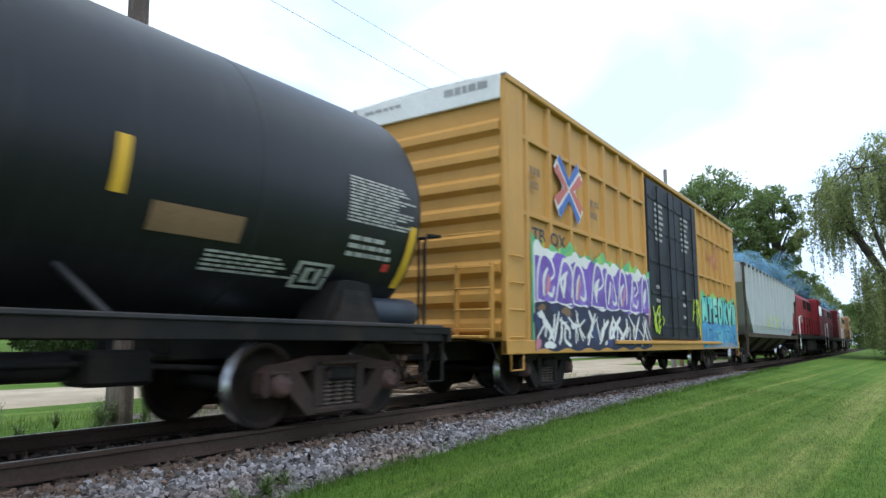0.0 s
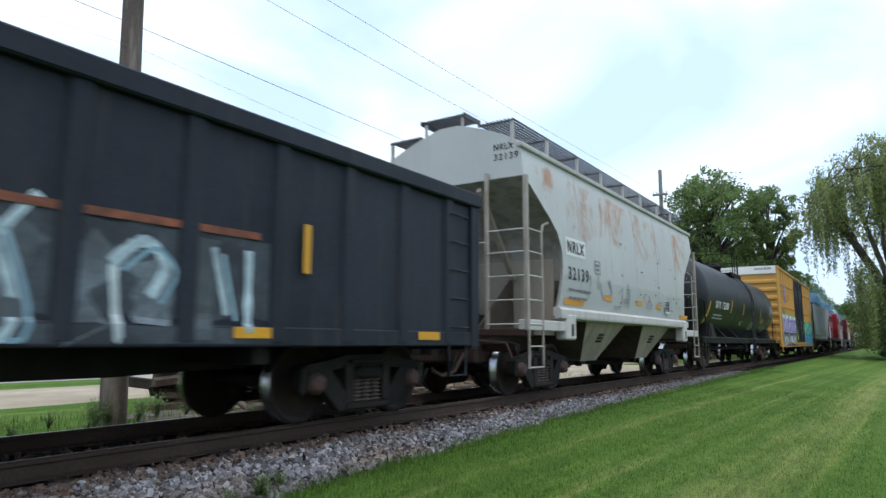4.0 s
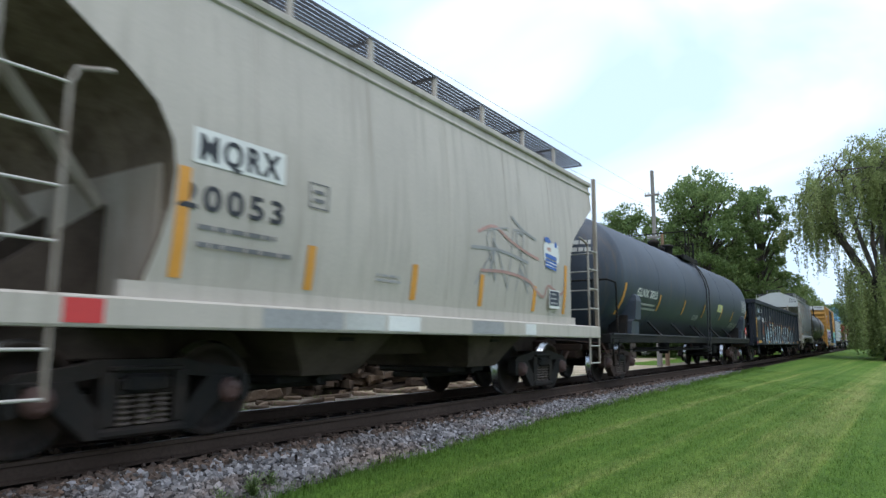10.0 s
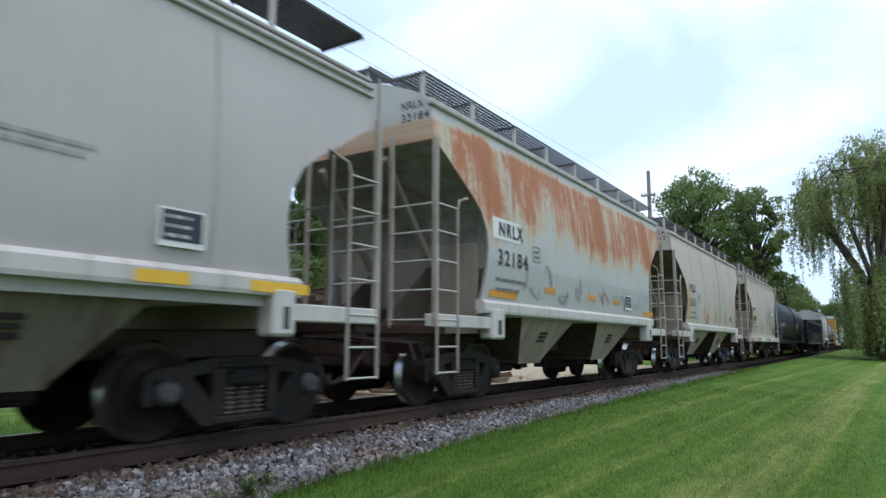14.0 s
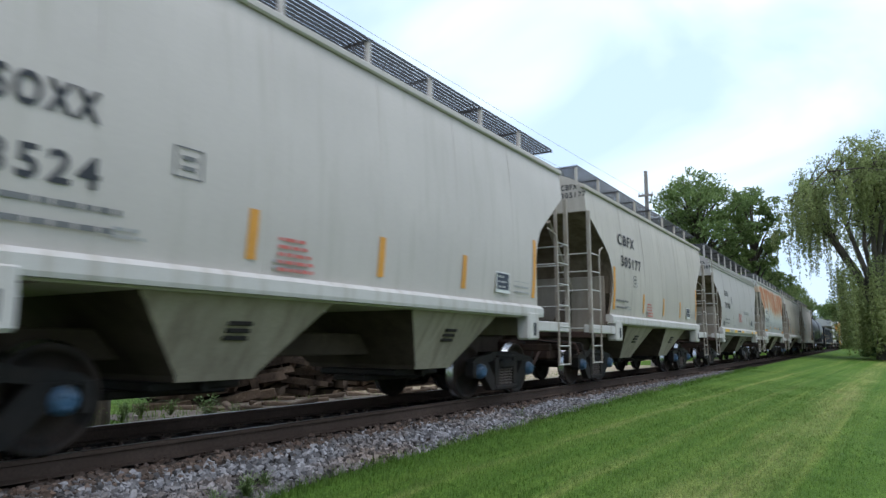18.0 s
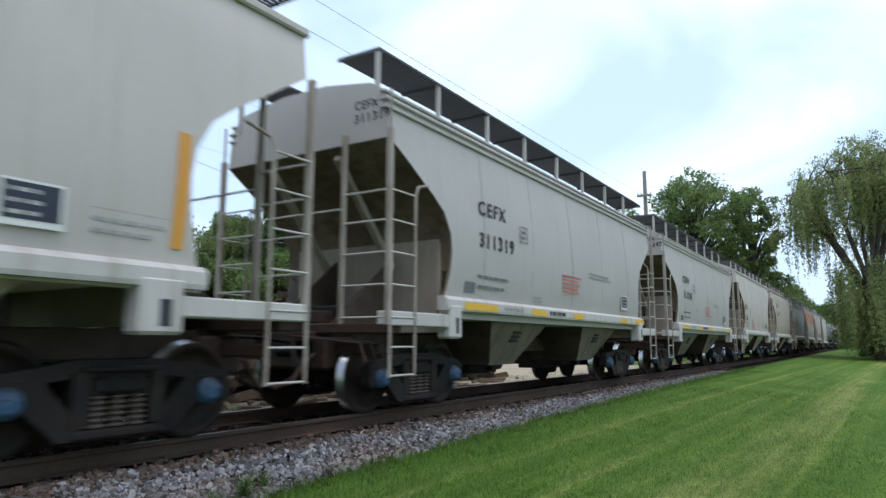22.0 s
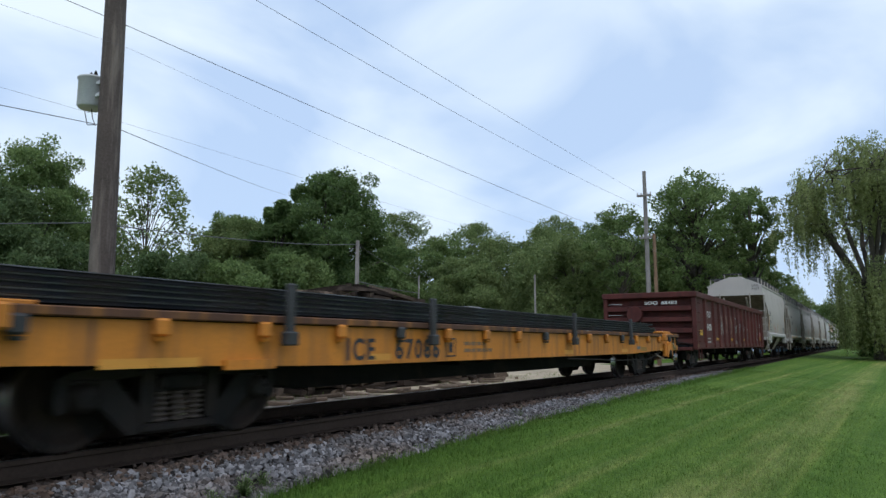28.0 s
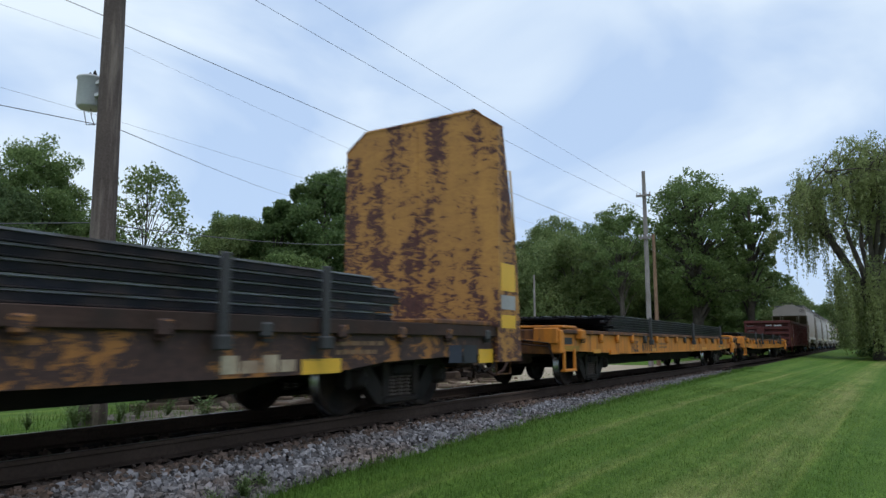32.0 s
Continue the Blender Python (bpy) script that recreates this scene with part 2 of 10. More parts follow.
RUST = (0.16, 0.07, 0.035)
M = {
    "rail_side": coat("rail_side", (0.072, 0.050, 0.039), 0.85, 0.0, 0.25, (0.056, 0.038, 0.029), 0.4, gloss=0.15),
    "rail_top": coat("rail_top", (0.27, 0.25, 0.235), 0.42, 1.0, 0.1, bump=0.02),
    # tie colour is darkened to hold the train's shadow
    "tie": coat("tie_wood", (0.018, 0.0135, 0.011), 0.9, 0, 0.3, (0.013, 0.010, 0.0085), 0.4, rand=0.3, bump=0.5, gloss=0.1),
    "dark_tie": coat("dark_tie_wood", (0.050, 0.037, 0.030), 0.9, 0, 0.35, (0.10, 0.075, 0.058), 0.3, rand=0.6, bump=0.6, gloss=0.1),
    "old_tie": coat("old_tie_wood", (0.25, 0.19, 0.145), 0.9, 0, 0.35, (0.08, 0.056, 0.042), 0.5, rand=0.6, bump=0.6, gloss=0.1),
    "black": coat("black_tank_paint", (0.0100, 0.0108, 0.0145), 0.42, 0, 0.2, (0.02, 0.02, 0.022), 0.22, True, bump=0.03, gloss=0.35),
    "tank_grey": coat("dark_blue_grey_tank_paint", (0.040, 0.052, 0.074), 0.5, 0, 0.15, (0.075, 0.065, 0.058), 0.16, True, bump=0.03, gloss=0.42),
    "tank_trim": coat("greyish_black_trim", (0.028, 0.029, 0.034), 0.55, 0, 0.25, (0.05, 0.04, 0.034), 0.3, gloss=0.25),
    "black_dull": coat("dull_black_steel", (0.013, 0.0125, 0.0125), 0.7, 0, 0.3, (0.03, 0.022, 0.017), 0.3, gloss=0.15),
    "truck": coat("truck_steel", (0.016, 0.0145, 0.0140), 0.7, 0.0, 0.3, (0.030, 0.022, 0.018), 0.35, gloss=0.2),
    "truck_rust": coat("rusty_truck_steel", (0.070, 0.043, 0.036), 0.8, 0.1, 0.3, (0.038, 0.030, 0.027), 0.4, gloss=0.15),
    "wheel": coat("wheel_steel", (0.020, 0.0155, 0.0135), 0.65, 0.1, 0.3, (0.045, 0.028, 0.020), 0.35, gloss=0.2),
    "tread": coat("wheel_tread", (0.42, 0.43, 0.46), 0.27, 1.0, 0.1, bump=0.02),
    "blue_cap": coat("blue_bearing_cap", (0.035, 0.11, 0.21), 0.5, 0, 0.25, (0.05, 0.05, 0.05), 0.3),
    "grey_cap": coat("grey_bearing_cap", (0.085, 0.088, 0.095), 0.5, 0.2, 0.25, (0.04, 0.035, 0.03), 0.3),
    "red_cap": coat("red_bearing_cap", (0.13, 0.06, 0.05), 0.6, 0, 0.25, (0.05, 0.04, 0.04), 0.3),
    "spring": coat("spring_steel", (0.105, 0.080, 0.068), 0.6, 0.2, 0.3, gloss=0.3),
    "white": coat("white_paint", (0.51, 0.485, 0.465), 0.5, 0, 0.06, (0.36, 0.32, 0.28), 0.3, True, bump=0.02),
    "mark_white": coat("white_marking", (0.70, 0.70, 0.68), 0.6, 0, 0.08, bump=0),
    "mark_grey": coat("pale_marking", (0.45, 0.45, 0.43), 0.7, 0, 0.15, bump=0),
    "mark_black": coat("black_marking", (0.03, 0.032, 0.04), 0.6, 0, 0.15, bump=0),
    "mark_dim": coat("faded_marking", (0.33, 0.33, 0.33), 0.7, 0, 0.15, bump=0),
    "letter_faded": coat("faded_pinkish_letter", (0.36, 0.275, 0.245), 0.7, 0, 0.2, (0.18, 0.09, 0.075), 0.4, bump=0),
    "letter_worn": coat("almost_worn_off_letter", (0.17, 0.085, 0.072), 0.7, 0, 0.25, (0.10, 0.036, 0.032), 0.5, bump=0),
    "ring_tan": coat("faded_tan_ring", (0.27, 0.17, 0.135), 0.7, 0, 0.2, (0.13, 0.05, 0.04), 0.4, bump=0),
    "navy_letter": coat("navy_lettering", (0.05, 0.06, 0.13), 0.6, 0, 0.15, bump=0),
    "mark_mid": coat("worn_black_marking", (0.16, 0.16, 0.165), 0.7, 0, 0.15, bump=0),
    "mark_red": coat("red_marking", (0.52, 0.14, 0.12), 0.6, 0, 0.1, bump=0),
    "mark_blue": coat("blue_marking", (0.06, 0.14, 0.42), 0.6, 0, 0.1, bump=0),
    "stripe": coat("yellow_reflector", (0.72, 0.42, 0.04), 0.45, 0, 0.06, bump=0),
    "stripe_orange": coat("orange_reflector", (0.66, 0.30, 0.05), 0.5, 0, 0.08, bump=0),
    "red_tape": coat("red_reflector", (0.6, 0.05, 0.05), 0.45, 0, 0.06, bump=0),
    "hop_a": coat("pale_grey_hopper_paint", (0.50, 0.455, 0.425), 0.55, 0, 0.04, (0.42, 0.385, 0.345), 0.2, True, bump=0.03),
    "hop_b": coat("cool_grey_hopper_paint", (0.42, 0.392, 0.375), 0.5, 0, 0.035, (0.375, 0.35, 0.33), 0.16, True, bump=0.03, seed=1),
    "hop_c": coat("cream_hopper_paint", (0.46, 0.415, 0.365), 0.55, 0, 0.06, (0.36, 0.32, 0.275), 0.3, True, bump=0.03, seed=2),
    "hop_d": coat("bluish_grey_hopper_paint", (0.43, 0.47, 0.48), 0.5, 0, 0.05, (0.42, 0.42, 0.39), 0.22, True, spots=None, bump=0.03, seed=3),
    "hop_under": coat("dusty_grey_shaded_underframe", (0.085, 0.066, 0.052), 0.8, 0, 0.15, (0.045, 0.034, 0.027), 0.4, bump=0.1, gloss=0.1),
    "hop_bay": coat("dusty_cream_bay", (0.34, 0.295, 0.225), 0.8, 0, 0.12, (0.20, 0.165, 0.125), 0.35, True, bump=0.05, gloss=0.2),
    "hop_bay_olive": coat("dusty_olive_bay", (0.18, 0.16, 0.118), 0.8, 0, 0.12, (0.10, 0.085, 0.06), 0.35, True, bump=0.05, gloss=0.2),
    "hop_wall": coat("dusty_end_wall", (0.33, 0.285, 0.235), 0.8, 0, 0.1, (0.25, 0.20, 0.16), 0.4, True, bump=0.05),
    "hop_pale": coat("worn_pale_trim", (0.46, 0.445, 0.425), 0.6, 0, 0.08, (0.34, 0.30, 0.26), 0.3, True, bump=0.03),
    "ladder": coat("grimy_pale_ladder", (0.36, 0.325, 0.285), 0.65, 0, 0.12, (0.17, 0.12, 0.09), 0.4, True, bump=0.05, scale=2.0),
    "grime": coat("grimy_streak", (0.30, 0.275, 0.25), 0.7, 0, 0.12, (0.36, 0.33, 0.29), 0.35, True, bump=0),
    "seam_grime": coat("grimy_seam", (0.33, 0.305, 0.29), 0.7, 0, 0.1, (0.40, 0.375, 0.355), 0.5, True, bump=0),
    "navy": coat("dark_navy_plate", (0.03, 0.037, 0.06), 0.6, 0, 0.15, bump=0),
    "gon_black": coat("gondola_black", (0.0195, 0.0235, 0.034), 0.55, 0, 0.25, (0.036, 0.034, 0.034), 0.25, True, bump=0.05, gloss=0.2),
    "gon_brown": coat("gondola_maroon", (0.112, 0.034, 0.030), 0.6, 0, 0.22, (0.062, 0.025, 0.023), 0.35, True, bump=0.05, gloss=0.18),
    "flat_orange": coat("flatcar_orange", (0.60, 0.215, 0.026), 0.6, 0, 0.12, (0.19, 0.085, 0.034), 0.30, True, spots=(0.085, 0.05, 0.038), bump=0.1),
    "rust_brown": coat("rust_brown_steel", (0.10, 0.046, 0.028), 0.8, 0, 0.25, (0.34, 0.14, 0.03), 0.3, True, bump=0.2),
    "bulk_yellow": coat("bulkhead_yellow", (0.60, 0.36, 0.07), 0.65, 0, 0.14, (0.13, 0.055, 0.035), 0.38, True, spots=(0.10, 0.045, 0.035), bump=0.08, seed=4),
    "box_yellow": coat("boxcar_yellow", (0.50, 0.262, 0.062), 0.6, 0, 0.07, (0.40, 0.22, 0.06), 0.2, True, bump=0.04),
    # galvanised grey darkened to paint the backlit under side of the gratings
    "grating": coat("shaded_galvanised_grating", (0.085, 0.085, 0.092), 0.6, 0.4, 0.15, bump=0),
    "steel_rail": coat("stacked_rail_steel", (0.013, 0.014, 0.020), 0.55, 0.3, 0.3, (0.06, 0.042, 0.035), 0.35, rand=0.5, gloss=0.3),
    "steel_edge": coat("lit_rail_head_steel", (0.27, 0.28, 0.31), 0.4, 0.3, 0.25, (0.07, 0.05, 0.042), 0.4, rand=0.4),
    "strap": coat("grey_stake", (0.06, 0.06, 0.062), 0.6, 0.3, 0.2),
    "loco_red": coat("loco_red", (0.30, 0.014, 0.026), 0.5, 0, 0.12, (0.17, 0.016, 0.02), 0.3, True, bump=0.03),
    "loco_dark": coat("loco_dark_red", (0.12, 0.010, 0.016), 0.55, 0, 0.12, (0.07, 0.014, 0.016), 0.3, True, bump=0.03),
    "loco_tan": coat("loco_weathered_tan", (0.34, 0.20, 0.09), 0.6, 0, 0.15, (0.16, 0.09, 0.05), 0.35, True, bump=0.03),
    "glass": coat("dark_window", (0.02, 0.025, 0.03), 0.1, 0, 0.05, bump=0),
    "pole": coat("weathered_pole_wood", (0.10, 0.078, 0.068), 0.9, 0, 0.25, (0.24, 0.20, 0.17), 0.3, True, bump=0.5),
    "pole_grey": coat("grey_pole_wood", (0.27, 0.25, 0.235), 0.9, 0, 0.2, (0.17, 0.15, 0.14), 0.3, True, bump=0.4),
    "pole_brown": coat("brown_pole_wood", (0.26, 0.165, 0.105), 0.9, 0, 0.25, (0.14, 0.09, 0.06), 0.35, True, bump=0.4),
    "hop_end_pale": coat("pale_shaded_dirty_hopper_end", (0.29, 0.275, 0.255), 0.8, 0, 0.15, (0.17, 0.14, 0.115), 0.4, True, bump=0.08),
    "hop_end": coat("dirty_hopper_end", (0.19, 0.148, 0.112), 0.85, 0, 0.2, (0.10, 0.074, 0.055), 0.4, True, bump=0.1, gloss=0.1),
    "wire": coat("wire", (0.10, 0.10, 0.11), 0.6, 0.2, 0.1, bump=0),
    "trafo": coat("grey_transformer_paint", (0.62, 0.63, 0.65), 0.5, 0, 0.08, bump=0.02),
    "bark": coat("bark", (0.10, 0.085, 0.07), 0.9, 0, 0.3, (0.05, 0.042, 0.035), 0.4, bump=0.6),
}


def flaked(name, paint, rust, level, flat=2.4, run=0.65, size=5.5):
    """Paint that flakes off in short level tears, gathered in long upright runs of rust."""
    m = bpy.data.materials.new(name)
    m.use_nodes = True
    nt = m.node_tree
    bsdf = nt.nodes["Principled BSDF"]
    co = nt.nodes.new("ShaderNodeTexCoord")
    vec = co.outputs["Object"]
    big = noise_tex(nt, vec, 0.9, 4)
    r1 = ramp(nt, [(0.3, tuple(c * 0.75 for c in paint)), (0.7, paint)])
    nt.links.new(big.outputs["Fac"], r1.inputs["Fac"])
    tear = noise_tex(nt, vec, size, 9, 0.78, stretch=(0.9, 0.9, flat), distortion=1.4)
    runs = noise_tex(nt, vec, 1.0, 4, 0.6, stretch=(2.0, 2.0, 0.45), distortion=0.3)
    add = nt.nodes.new("ShaderNodeMath")
    add.operation = "MULTIPLY_ADD"
    add.inputs[1].default_value = run
    nt.links.new(runs.outputs["Fac"], add.inputs[0])
    nt.links.new(tear.outputs["Fac"], add.inputs[2])
    halved = nt.nodes.new("ShaderNodeMath")
    halved.operation = "MULTIPLY"
    halved.inputs[1].default_value = 0.5
    nt.links.new(add.outputs[0], halved.inputs[0])
    r2 = ramp(nt, [(level, (0, 0, 0)), (level + 0.012, (1, 1, 1))])
    nt.links.new(halved.outputs[0], r2.inputs["Fac"])
    stain = ramp(nt, [(level - 0.10, (0, 0, 0)), (level + 0.01, (0.6, 0.6, 0.6))])
    nt.links.new(halved.outputs[0], stain.inputs["Fac"])
    fine = noise_tex(nt, vec, 14, 4, 0.7)
    r3 = ramp(nt, [(0.3, tuple(c * 0.6 for c in rust)), (0.7, tuple(c * 1.5 for c in rust))])
    nt.links.new(fine.outputs["Fac"], r3.inputs["Fac"])
    col = mix(nt, stain.outputs["Color"], r1.outputs["Color"], (0.27, 0.115, 0.035))
    col = mix(nt, r2.outputs["Color"], col, r3.outputs["Color"])
    nt.links.new(col, bsdf.inputs["Base Color"])
    bsdf.inputs["Roughness"].default_value = 0.7
    bp = nt.nodes.new("ShaderNodeBump")
    bp.inputs["Strength"].default_value = 0.3
    bp.inputs["Distance"].default_value = 0.01
    nt.links.new(r2.outputs["Color"], bp.inputs["Height"])
    nt.links.new(bp.outputs["Normal"], bsdf.inputs["Normal"])
    return m


M["bulk_plate"] = flaked("flaked_yellow_plate", (0.52, 0.26, 0.058), (0.070, 0.025, 0.020), 0.424, 2.2, 0.66, 3.6)
M["bulk_sill"] = flaked("rusty_yellow_sill", (0.40, 0.165, 0.032), (0.045, 0.022, 0.018), 0.378, 1.6, 0.65, 3.0)


def lawn_colour(nt, vec, c):
    """The mown pattern of the lawn on a base colour: swaths a little askew to the track, pale swath edges, and one drier lane."""
    turned = nt.nodes.new("ShaderNodeMapping")
    turned.inputs["Rotation"].default_value = (0, 0, radians(2.46))
    nt.links.new(vec, turned.inputs["Vector"])
    row = turned.outputs["Vector"]
    broad = noise_tex(nt, row, 1.0, 4, 0.55, stretch=(1.25, 0.045, 0.0), distortion=0.1)
    r = ramp(nt, [(0.34, (0.76, 0.86, 0.74)), (0.52, (1.0, 1.0, 1.0)), (0.66, (1.36, 1.16, 1.42))])
    nt.links.new(broad.outputs["Fac"], r.inputs["Fac"])
    c = mix(nt, 1.0, c, r.outputs["Color"], "MULTIPLY")
    thin = noise_tex(nt, row, 1.0, 3, 0.6, stretch=(5.0, 0.06, 0.0), distortion=0.15)
    r = ramp(nt, [(0.40, (0.86, 0.91, 0.86)), (0.55, (1.0, 1.0, 1.0)), (0.66, (1.45, 1.24, 1.45))])
    nt.links.new(thin.outputs["Fac"], r.inputs["Fac"])
    c = mix(nt, 1.0, c, r.outputs["Color"], "MULTIPLY")
    # lanes where wheels press the grass: place across the lawn, half width, strength
    sep = nt.nodes.new("ShaderNodeSeparateXYZ")
    nt.links.new(row, sep.inputs["Vector"])
    wob = noise_tex(nt, vec, 0.7, 3, 0.5)
    patchy = noise_tex(nt, row, 1.0, 4, 0.65, stretch=(2.2, 0.5, 0.0))
    for place, half, strength in ((4.92, 0.55, 0.85), (2.62, 0.11, 0.55), (3.62, 0.14, 0.45), (6.6, 0.4, 0.5)):
        shift = nt.nodes.new("ShaderNodeMath")
        shift.operation = "MULTIPLY_ADD"
        shift.inputs[1].default_value = 0.35
        nt.links.new(wob.outputs["Fac"], shift.inputs[0])
        nt.links.new(sep.outputs["X"], shift.inputs[2])
        away = nt.nodes.new("ShaderNodeMath")
        away.operation = "SUBTRACT"
        away.inputs[1].default_value = place + 0.175
        nt.links.new(shift.outputs[0], away.inputs[0])
        size = nt.nodes.new("ShaderNodeMath")
        size.operation = "ABSOLUTE"
        nt.links.new(away.outputs[0], size.inputs[0])
        near = nt.nodes.new("ShaderNodeMapRange")
        near.inputs["From Min"].default_value = half
        near.inputs["From Max"].default_value = half * 0.35
        near.inputs["To Max"].default_value = strength
        nt.links.new(size.outputs[0], near.inputs["Value"])
        gap = ramp(nt, [(0.30, (0.15,) * 3), (0.55, (1.0,) * 3)])
        nt.links.new(patchy.outputs["Fac"], gap.inputs["Fac"])
        both = mix(nt, 1.0, near.outputs["Result"], gap.outputs["Color"], "MULTIPLY")
        dry = mix(nt, 1.0, c, (2.2, 1.46, 2.7), "MULTIPLY")
        c = mix(nt, both, c, dry)
    return c


def ground_material():
    m = bpy.data.materials.new("grass_ground")
    m.use_nodes = True
    nt = m.node_tree
    bsdf = nt.nodes["Principled BSDF"]
    co = nt.nodes.new("ShaderNodeTexCoord")
    vec = co.outputs["Object"]
    big = noise_tex(nt, vec, 0.5, 5, 0.6, stretch=(1.0, 0.45, 0.0))
    mid = noise_tex(nt, vec, 3.2, 5, 0.7, stretch=(1.0, 0.6, 0.0))
    fine = noise_tex(nt, vec, 34, 5, 0.75, stretch=(1, 0.8, 0.3))
    r1 = ramp(nt, [(0.28, (0.073, 0.140, 0.019)), (0.52, (0.088, 0.162, 0.025)), (0.78, (0.115, 0.18, 0.038))])
    nt.links.new(big.outputs["Fac"], r1.inputs["Fac"])
    r2 = ramp(nt, [(0.3, (0.70, 0.75, 0.66)), (0.7, (1.18, 1.14, 1.12))])
    nt.links.new(mid.outputs["Fac"], r2.inputs["Fac"])
    r3 = ramp(nt, [(0.32, (0.35, 0.42, 0.32)), (0.5, (1.0, 1.0, 0.95)), (0.68, (1.65, 1.5, 1.55))])
    nt.links.new(fine.outputs["Fac"], r3.inputs["Fac"])
    c = mix(nt, 1.0, r1.outputs["Color"], r2.outputs["Color"], "MULTIPLY")
    c = mix(nt, 1.0, c, r3.outputs["Color"], "MULTIPLY")
    c = lawn_colour(nt, vec, c)
    nt.links.new(c, bsdf.inputs["Base Color"])
    bsdf.inputs["Roughness"].default_value = 0.9
    bsdf.inputs["Specular IOR Level"].default_value = 0.15
    bp = nt.nodes.new("ShaderNodeBump")
    bp.inputs["Strength"].default_value = 0.8
    bp.inputs["Distance"].default_value = 0.03
    nt.links.new(fine.outputs["Fac"], bp.inputs["Height"])
    nt.links.new(bp.outputs["Normal"], bsdf.inputs["Normal"])
    return m


def leaf_material(name, dark, light, through_light=0.35, mown=False):
    """Leaves and blades: colour changes from piece to piece, and some light passes through."""
    m = bpy.data.materials.new(name)
    m.use_nodes = True
    nt = m.node_tree
    bsdf = nt.nodes["Principled BSDF"]
    geo = nt.nodes.new("ShaderNodeNewGeometry")
    co = nt.nodes.new("ShaderNodeTexCoord")
    big = noise_tex(nt, co.outputs["Object"], 0.35, 3)
    r1 = ramp(nt, [(0.0, dark), (1.0, light)])
    nt.links.new(geo.outputs["Random Per Island"], r1.inputs["Fac"])
    r2 = ramp(nt, [(0.3, (0.75, 0.8, 0.7)), (0.7, (1.2, 1.15, 1.1))])
    nt.links.new(big.outputs["Fac"], r2.inputs["Fac"])
    c = mix(nt, 1.0, r1.outputs["Color"], r2.outputs["Color"], "MULTIPLY")
    if mown:
        c = lawn_colour(nt, co.outputs["Object"], c)
    nt.links.new(c, bsdf.inputs["Base Color"])
    bsdf.inputs["Roughness"].default_value = 0.6
    bsdf.inputs["Specular IOR Level"].default_value = 0.25
    tr = nt.nodes.new("ShaderNodeBsdfTranslucent")
    nt.links.new(c, tr.inputs["Color"])
    mx = nt.nodes.new("ShaderNodeMixShader")
    mx.inputs[0].default_value = through_light
    nt.links.new(bsdf.outputs["BSDF"], mx.inputs[1])
    nt.links.new(tr.outputs["BSDF"], mx.inputs[2])
    nt.links.new(mx.outputs["Shader"], nt.nodes["Material Output"].inputs["Surface"])
    return m


def stone_material(name, a, b):
    m = bpy.data.materials.new(name)
    m.use_nodes = True
    nt = m.node_tree
    bsdf = nt.nodes["Principled BSDF"]
    geo = nt.nodes.new("ShaderNodeNewGeometry")
    co = nt.nodes.new("ShaderNodeTexCoord")
    r1 = ramp(nt, [(0.0, a), (0.7, b), (1.0, tuple(min(1, c * 1.5) for c in b))])
    nt.links.new(geo.outputs["Random Per Island"], r1.inputs["Fac"])
    fine = noise_tex(nt, co.outputs["Object"], 35, 4, 0.6)
    r2 = ramp(nt, [(0.3, (0.7, 0.7, 0.7)), (0.7, (1.15, 1.15, 1.15))])
    nt.links.new(fine.outputs["Fac"], r2.inputs["Fac"])
    c = mix(nt, 1.0, r1.outputs["Color"], r2.outputs["Color"], "MULTIPLY")
    # earth-stained drifts among the clean stones
    drift = noise_tex(nt, co.outputs["Object"], 1.1, 5, 0.65, stretch=(1.6, 0.7, 1.0))
    r3 = ramp(nt, [(0.47, (0, 0, 0)), (0.64, (0.85, 0.85, 0.85))])
    nt.links.new(drift.outputs["Fac"], r3.inputs["Fac"])
    c = mix(nt, r3.outputs["Color"], c, mix(nt, 1.0, c, (0.70, 0.54, 0.42), "MULTIPLY"))
    nt.links.new(c, bsdf.inputs["Base Color"])
    bsdf.inputs["Roughness"].default_value = 0.85
    return m


M["grass"] = ground_material()
M["blade"] = leaf_material("grass_blade", (0.070, 0.145, 0.020), (0.20, 0.29, 0.08), 0.55, True)
M["weed"] = leaf_material("weed_leaf", (0.11, 0.18, 0.06), (0.26, 0.35, 0.15), 0.45)
M["stone"] = stone_material("ballast_stone", (0.045, 0.042, 0.044), (0.215, 0.21, 0.222))
M["stone_brown"] = stone_material("rusty_ballast_stone", (0.036, 0.027, 0.022), (0.115, 0.080, 0.063))
# the bed's near-black colour paints in the shadow under the train
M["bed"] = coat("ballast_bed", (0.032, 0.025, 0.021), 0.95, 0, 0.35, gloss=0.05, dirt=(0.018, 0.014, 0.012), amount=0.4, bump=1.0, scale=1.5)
M["verge"] = coat("dirty_verge", (0.15, 0.12, 0.095), 0.95, 0, 0.35, (0.26, 0.22, 0.18), 0.35, spots=(0.36, 0.32, 0.27), bump=1.0, scale=2.0)
M["sand"] = coat("sandy_gravel", (0.42, 0.345, 0.25), 0.95, 0, 0.18, (0.34, 0.28, 0.2), 0.35, bump=0.6)
M["road"] = coat("pale_road", (0.37, 0.36, 0.34), 0.9, 0, 0.1, (0.36, 0.35, 0.33), 0.3, bump=0.3)


# ---------------------------------------------------------------- ground
EDGE = ((-50, -0.46), (3, -0.43), (5, -0.37), (8, -0.305), (12, -0.255), (18, -0.20), (35, -0.13), (80, -0.08), (2000, -0.08))


